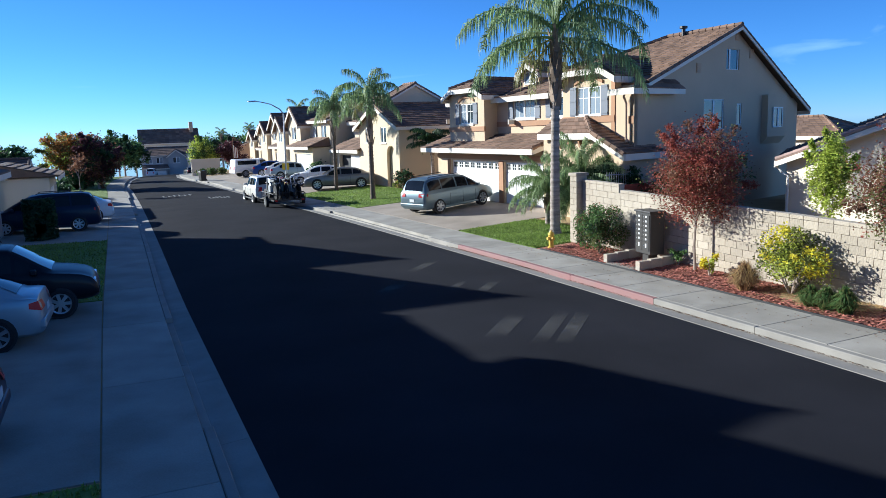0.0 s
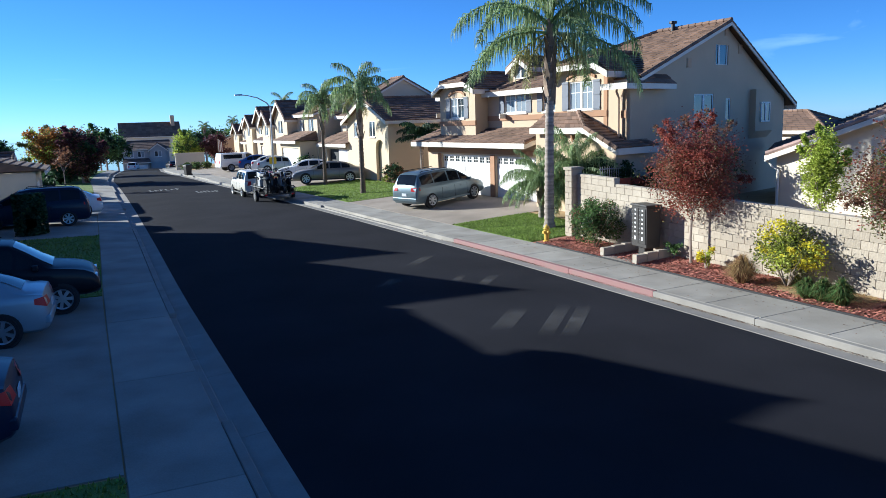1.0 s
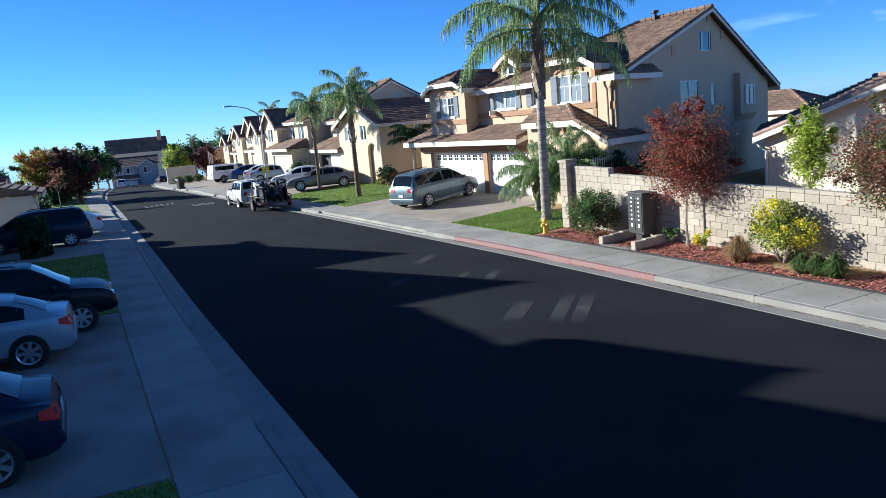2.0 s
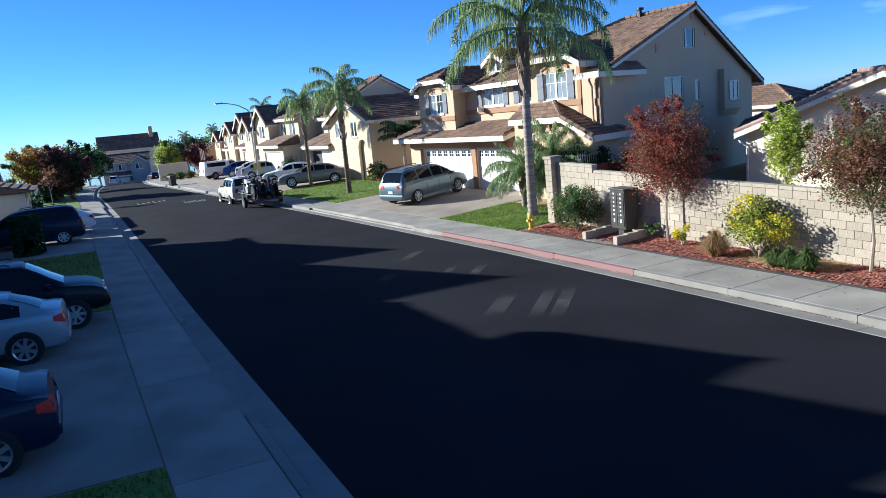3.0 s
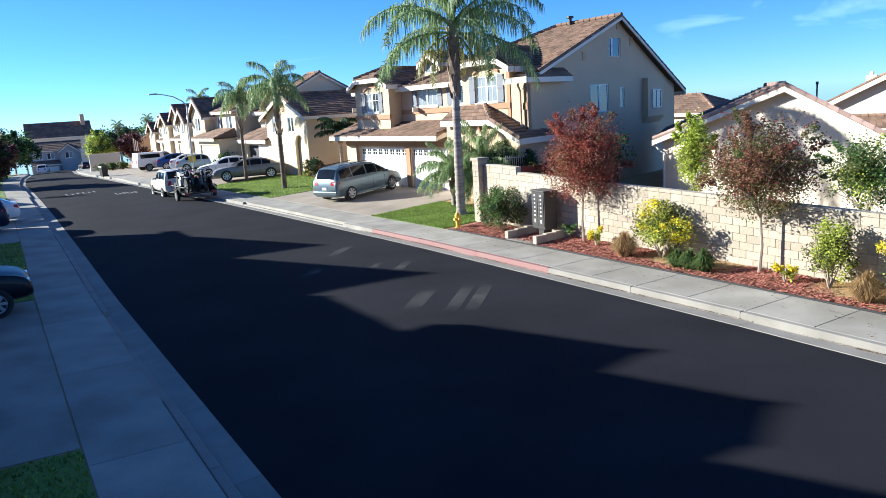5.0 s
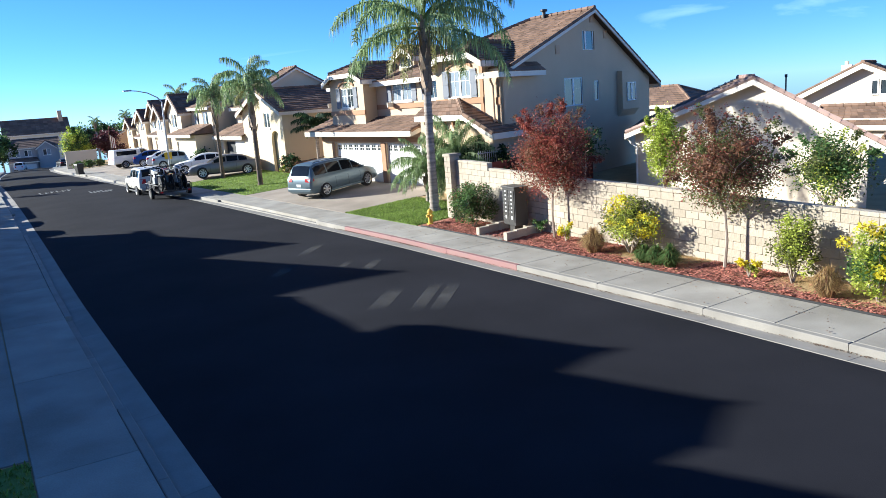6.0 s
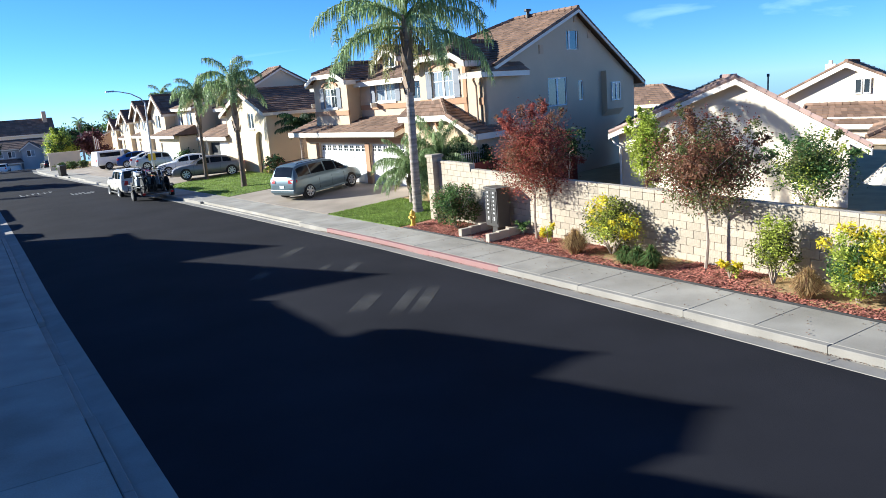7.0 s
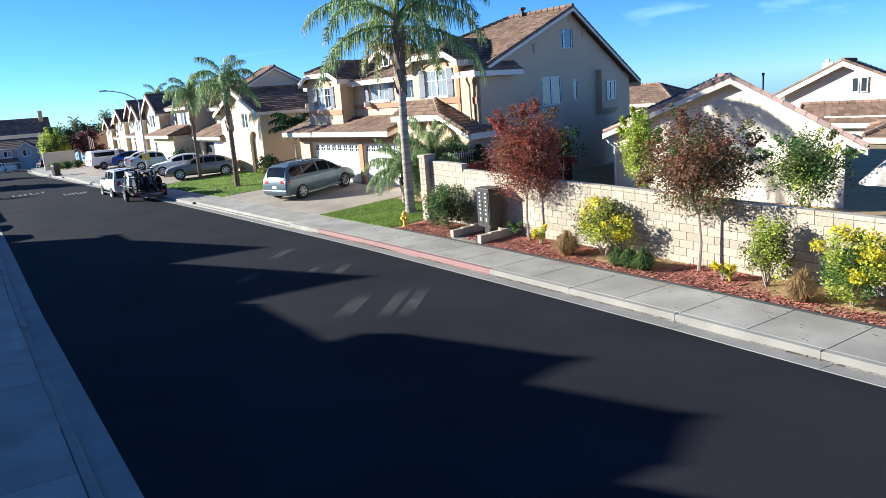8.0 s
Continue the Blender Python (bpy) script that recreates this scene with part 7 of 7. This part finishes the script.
motorbike("dark dirt bike strapped upright on a trailer", 10.1, 44.4, 0.53, 92, P_NAVY)
motorbike("black dirt bike strapped backwards on a trailer", 9.75, 44.1, 0.53, 272, P_BLACK)
motorbike("black dirt bike strapped backwards on a trailer", 9.05, 44.9, 0.53, 272, P_BLACK)

# ---- street furniture and small things ----
mb = thing("mailbox_cluster", "dark bronze cluster mailbox unit with numbered compartments", "mailbox", at=pose(14.25, 16.85, rise(14.1, 17.1), 0, 0, -8))
part("pedestal", Build().box(-0.12, 0.18, -0.16, 0.16, -0.05, 0.32), BOXPAINT, mb)
bevelled(part("cabinet", Build().box(-0.22, 0.25, -0.40, 0.40, 0.30, 1.52), BOXPAINT, mb), 0.015)
bevelled(part("cap", Build().box(-0.26, 0.29, -0.44, 0.44, 1.52, 1.58), BOXPAINT, mb), 0.015)
for c in range(2):
    for r in range(8):
        y0, z0 = -0.37 + 0.375 * c, 0.42 + 0.132 * r
        hgt = 0.118
        if r in (0, 1):
            if r == 1:
                continue
            hgt = 0.25
        d = part("compartment_door", Build().chamfer(-0.01, 0.345, -0.01, hgt, 0.0, 0.018, 0.006), BOXPAINT, mb)
        d.matrix_basis = Matrix.Translation((-0.222, y0 + 0.355, z0)) @ Matrix(((0, 0, -1, 0), (-1, 0, 0, 0), (0, 1, 0, 0), (0, 0, 0, 1)))
        part("number_label", Build().box(-0.246, -0.241, y0 + 0.13, y0 + 0.20, z0 + hgt * 0.35, z0 + hgt * 0.8), P_WHITE, mb)
        part("lock", Build().tube([(-0.24, y0 + 0.29, z0 + hgt * 0.5), (-0.25, y0 + 0.29, z0 + hgt * 0.5)], [0.012, 0.012], 8), STEEL, mb)
for y0 in (16.05, 17.55):
    k = thing("low_block_kerb", "low tan block kerb flanking the mailbox pad", "low wall", "kerbs of the mailbox pad", at=pose(13.25, y0, 0.1))
    for i in range(4):
        part("block", Build().chamfer(0.405 * i + 0.004, 0.405 * i + 0.401, 0, 0.18, 0.0, 0.22 + 0.03 * i + 0.12, 0.012), BLOCK, k)
    part("cap_course", Build().box(0.0, 1.62, 0.015, 0.165, 0.05, 0.20), MORTAR, k)
pad = tagged(part("mailbox_pad", Build().chamfer(13.16, 14.6, 16.25, 17.53, 0.0, 0.20, 0.015), CONCRETE), "small concrete pad below the mailboxes", "paving", kind="structure")

ut = thing("utility_cabinet", "green metal transformer cabinet on a concrete pad in the lawn", "utility box", at=pose(-1.75, 4.6, 0.17))
bevelled(part("body", Build().box(-0.55, 0.55, -0.5, 0.5, 0.06, 0.62), GREENMETAL, ut), 0.02)
bevelled(part("lid", Build().hexa([(-0.58, -0.53, 0.62), (0.58, -0.53, 0.62), (0.58, 0.53, 0.62), (-0.58, 0.53, 0.62), (-0.54, -0.49, 0.72), (0.54, -0.49, 0.72), (0.54, 0.49, 0.76), (-0.54, 0.49, 0.76)]), GREENMETAL, ut), 0.02)
bevelled(part("pad", Build().box(-0.68, 0.72, -0.66, 0.66, -0.1, 0.06), CONCRETE, ut), 0.015)
part("hasp", Build().box(-0.05, 0.05, -0.53, -0.50, 0.34, 0.46), STEEL, ut)

hy = thing("fire_hydrant", "small yellow fire hydrant beside the lawn", "fire hydrant", at=pose(13.45, 20.95, rise(13.45, 20.95) + 0.02) @ Matrix.Diagonal((0.82, 0.82, 0.82, 1)))
part("barrel", Build().tube([(0, 0, -0.02), (0, 0, 0.04), (0, 0, 0.06), (0, 0, 0.50), (0, 0, 0.53), (0, 0, 0.56)], [0.15, 0.15, 0.10, 0.10, 0.14, 0.14], 14), YELLOWPAINT, hy)
part("bonnet", Build().tube([(0, 0, 0.56), (0, 0, 0.62), (0, 0, 0.67), (0, 0, 0.69)], [0.12, 0.11, 0.07, 0.03], 14), YELLOWPAINT, hy)
part("stem_nut", Build().tube([(0, 0, 0.69), (0, 0, 0.74)], [0.028, 0.024], 5), YELLOWPAINT, hy)
for d in ((-1, 0), (0, 1), (0, -1)):
    part("outlet", Build().tube([(0.08 * d[0], 0.08 * d[1], 0.40), (0.19 * d[0], 0.19 * d[1], 0.40)], [0.06, 0.065], 10), YELLOWPAINT, hy)

lamp = thing("street_lamp", "tall grey street lamp with a curved arm", "street lamp", at=pose(13.4, 61.6, 0.14) @ Matrix.Diagonal((1, 1, 0.93, 1)))
part("pole", Build().tube([(0, 0, 0), (0, 0, 0.3), (0.05, 0, 3.2), (0.1, 0, 6.3)], [0.13, 0.10, 0.08, 0.06], 10), STEEL, lamp)
part("arm", Build().tube([(0.1, 0, 6.3), (-0.2, 0, 6.72), (-0.9, 0, 7.15), (-1.7, 0, 7.36), (-2.2, 0, 7.42)], [0.055, 0.05, 0.045, 0.04, 0.04], 8), STEEL, lamp)
bevelled(part("lamp_head", Build().hexa([(-2.75, -0.12, 7.36), (-2.1, -0.10, 7.36), (-2.1, 0.10, 7.36), (-2.75, 0.12, 7.36), (-2.72, -0.09, 7.47), (-2.1, -0.07, 7.50), (-2.1, 0.07, 7.50), (-2.72, 0.09, 7.47)]), STEEL, lamp), 0.02)
part("sign", Build().box(-0.03, -0.015, -0.30, 0.30, 1.35, 1.95).moved(Matrix.Rotation(radians(60), 4, "Z")), SIGNYELLOW, lamp, "yellow warning sign")

fl = thing("flag_pole", "bare tree post with a hanging striped flag", "flag", at=pose(13.6, 90.5, 0.2 + dip(90.5)))
part("pole", Build().tube([(0, 0, -0.1), (0, 0, 4.0)], [0.05, 0.03], 8), WOOD, fl)
for i in range(6):
    part("flag_stripe", Build().slab([(0.05 + 0.09 * i, -0.02 - 0.03 * (i % 2), 1.9), (0.14 + 0.09 * i, 0.02 - 0.03 * ((i + 1) % 2), 1.85), (0.14 + 0.09 * i, 0.0, 3.3 - 0.08 * i), (0.05 + 0.09 * i, -0.03, 3.38 - 0.08 * i)], 0.01), P_DKRED if i % 2 else P_WHITE, fl)

bn = thing("wheeled_bin", "dark wheeled refuse bin at the kerb", "bin", at=pose(8.3, 76.2, 0.0, 0, 0, 20))
bevelled(part("body", Build().hexa([(-0.25, -0.25, 0.05), (0.25, -0.25, 0.05), (0.25, 0.25, 0.05), (-0.25, 0.25, 0.05), (-0.32, -0.32, 0.95), (0.32, -0.32, 0.95), (0.32, 0.32, 0.95), (-0.32, 0.32, 0.95)]), IRON, bn), 0.03)
bevelled(part("lid", Build().box(-0.34, 0.36, -0.34, 0.34, 0.95, 1.05), IRON, bn), 0.03)
for s in (-0.26, 0.26):
    part("wheel", Build().tube([(0.25, s - 0.03, 0.1), (0.25, s + 0.03, 0.1)], [0.1, 0.1], 12), TYRE, bn)

tagged(part("wall_far", Build().box(8.9, 12.2, 92.0, 92.3, -0.8, 1.65).box(8.85, 12.25, 91.95, 92.35, 1.65, 1.75), STUCCO_W), "low cream stucco wall at the bend", "wall", kind="structure")

# worn road markings, as plain bars
mk = thing("road_marking", "worn white letters and lines on the asphalt", "road marking", kind="structure")


def crown_z(x, y):
    c = (x - left_x(y)) / (right_x(y) - left_x(y))
    return 0.10 * (1 - (2 * c - 1) ** 2) + dip(y)


for x0, x1, y0 in ((3.3, 5.5, 57.0), (6.1, 7.6, 53.0)):
    for i in range(6):
        a = x0 + (x1 - x0) * (i + 0.1) / 6
        z = crown_z(a, y0) + 0.006
        part("bar", Build().box(a, a + 0.11, y0, y0 + (1.5, 1.1, 1.4)[i % 3], z - 0.004, z + 0.002), ROADWHITE, mk)
        part("bar", Build().box(a + 0.11, a + 0.26, y0 + (0.0, 0.5, 1.0)[i % 3], y0 + (0.0, 0.5, 1.0)[i % 3] + 0.24, z - 0.004, z + 0.002), ROADWHITE, mk)

# red stained fence and gate in the side yard, with a parasol behind the wall
fence = thing("side_fence", "dark red stained board fence in the side yard", "fence")
for i in range(46):
    part("board", Build().chamfer(17.2 + 0.15 * i, 17.34 + 0.15 * i, 22.0 + 0.03 * i, 22.03 + 0.03 * i, 0.3, 2.05, 0.01), FENCEWOOD, fence)
for z in (0.7, 1.7):
    part("rail", Build().hexa([(17.2, 22.03, z), (24.1, 23.41, z), (24.1, 23.46, z), (17.2, 22.08, z), (17.2, 22.03, z + 0.1), (24.1, 23.41, z + 0.1), (24.1, 23.46, z + 0.1), (17.2, 22.08, z + 0.1)]), FENCEWOOD, fence)
gate = thing("iron_gate", "slim dark metal gate beside the entry", "gate")
for i in range(12):
    part("bar", Build().tube([(17.0 + 0.11 * i, 22.6, 0.4), (17.0 + 0.11 * i, 22.6, 2.5)], [0.012, 0.012], 6), STEEL, gate)
for z in (0.55, 2.4):
    part("rail", Build().tube([(16.95, 22.6, z), (18.3, 22.6, z)], [0.02, 0.02], 6), STEEL, gate)
um = thing("patio_umbrella", "pale folded-down patio umbrella behind the wall", "umbrella", at=pose(18.6, 6.6, 0.3))
part("pole", Build().tube([(0, 0, 0), (0, 0, 2.3)], [0.025, 0.025], 8), WOOD, um)
b = Build()
for j in range(8):
    a, c = 6.2832 * j / 8, 6.2832 * (j + 1) / 8
    b.add([(0, 0, 2.3), (math.cos(a) * 0.75, math.sin(a) * 0.75, 1.65), (math.cos((a + c) / 2) * 0.66, math.sin((a + c) / 2) * 0.66, 1.62), (math.cos(c) * 0.75, math.sin(c) * 0.75, 1.65)], [(0, 1, 2), (0, 2, 3)])
part("canopy", b, STUCCO_W, um)

# pale patches of sun reflected from house windows, painted onto the asphalt
SUN_PATCH = mat("reflected_sun_patch", (0.17, 0.165, 0.155), 0.9, 0.3, 2.0, 25, 0.2, spec=0.1)
n, l = SUN_PATCH.node_tree.nodes, SUN_PATCH.node_tree.links
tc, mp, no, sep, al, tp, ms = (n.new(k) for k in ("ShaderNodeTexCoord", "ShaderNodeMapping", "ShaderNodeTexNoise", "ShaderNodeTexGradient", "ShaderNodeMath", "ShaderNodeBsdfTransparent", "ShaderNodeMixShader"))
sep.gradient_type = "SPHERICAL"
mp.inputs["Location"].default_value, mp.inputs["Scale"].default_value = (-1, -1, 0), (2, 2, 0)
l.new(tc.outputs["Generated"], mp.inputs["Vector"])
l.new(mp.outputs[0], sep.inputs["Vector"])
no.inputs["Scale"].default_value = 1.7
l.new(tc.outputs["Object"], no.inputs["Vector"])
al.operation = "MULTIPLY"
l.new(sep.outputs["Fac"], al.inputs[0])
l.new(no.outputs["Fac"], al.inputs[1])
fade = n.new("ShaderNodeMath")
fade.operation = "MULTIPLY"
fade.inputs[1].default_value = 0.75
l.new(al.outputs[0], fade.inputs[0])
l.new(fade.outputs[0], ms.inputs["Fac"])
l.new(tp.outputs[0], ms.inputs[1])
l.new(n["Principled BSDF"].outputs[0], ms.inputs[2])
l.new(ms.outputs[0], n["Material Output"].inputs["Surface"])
sc = thing("road_sun_patch", "faint pale patches of window-reflected sun painted on the dark asphalt", "road marking", kind="structure")
SUN_PATCHES = ((8.55, 12.4, 0.45, 2.6), (8.15, 12.65, 0.45, 2.6), (7.35, 13.2, 0.6, 1.9), (8.9, 17.0, 0.40, 1.6), (8.3, 17.6, 0.30, 1.1), (6.6, 18.2, 0.55, 1.4), (8.6, 20.8, 0.45, 2.0))
for x, y, a, c in SUN_PATCHES:
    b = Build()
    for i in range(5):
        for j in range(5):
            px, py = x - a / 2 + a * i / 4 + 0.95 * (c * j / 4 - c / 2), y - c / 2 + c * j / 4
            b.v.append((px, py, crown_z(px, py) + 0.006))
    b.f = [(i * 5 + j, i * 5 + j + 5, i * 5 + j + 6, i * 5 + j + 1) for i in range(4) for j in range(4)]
    part("sun_patch", b, SUN_PATCH, sc)
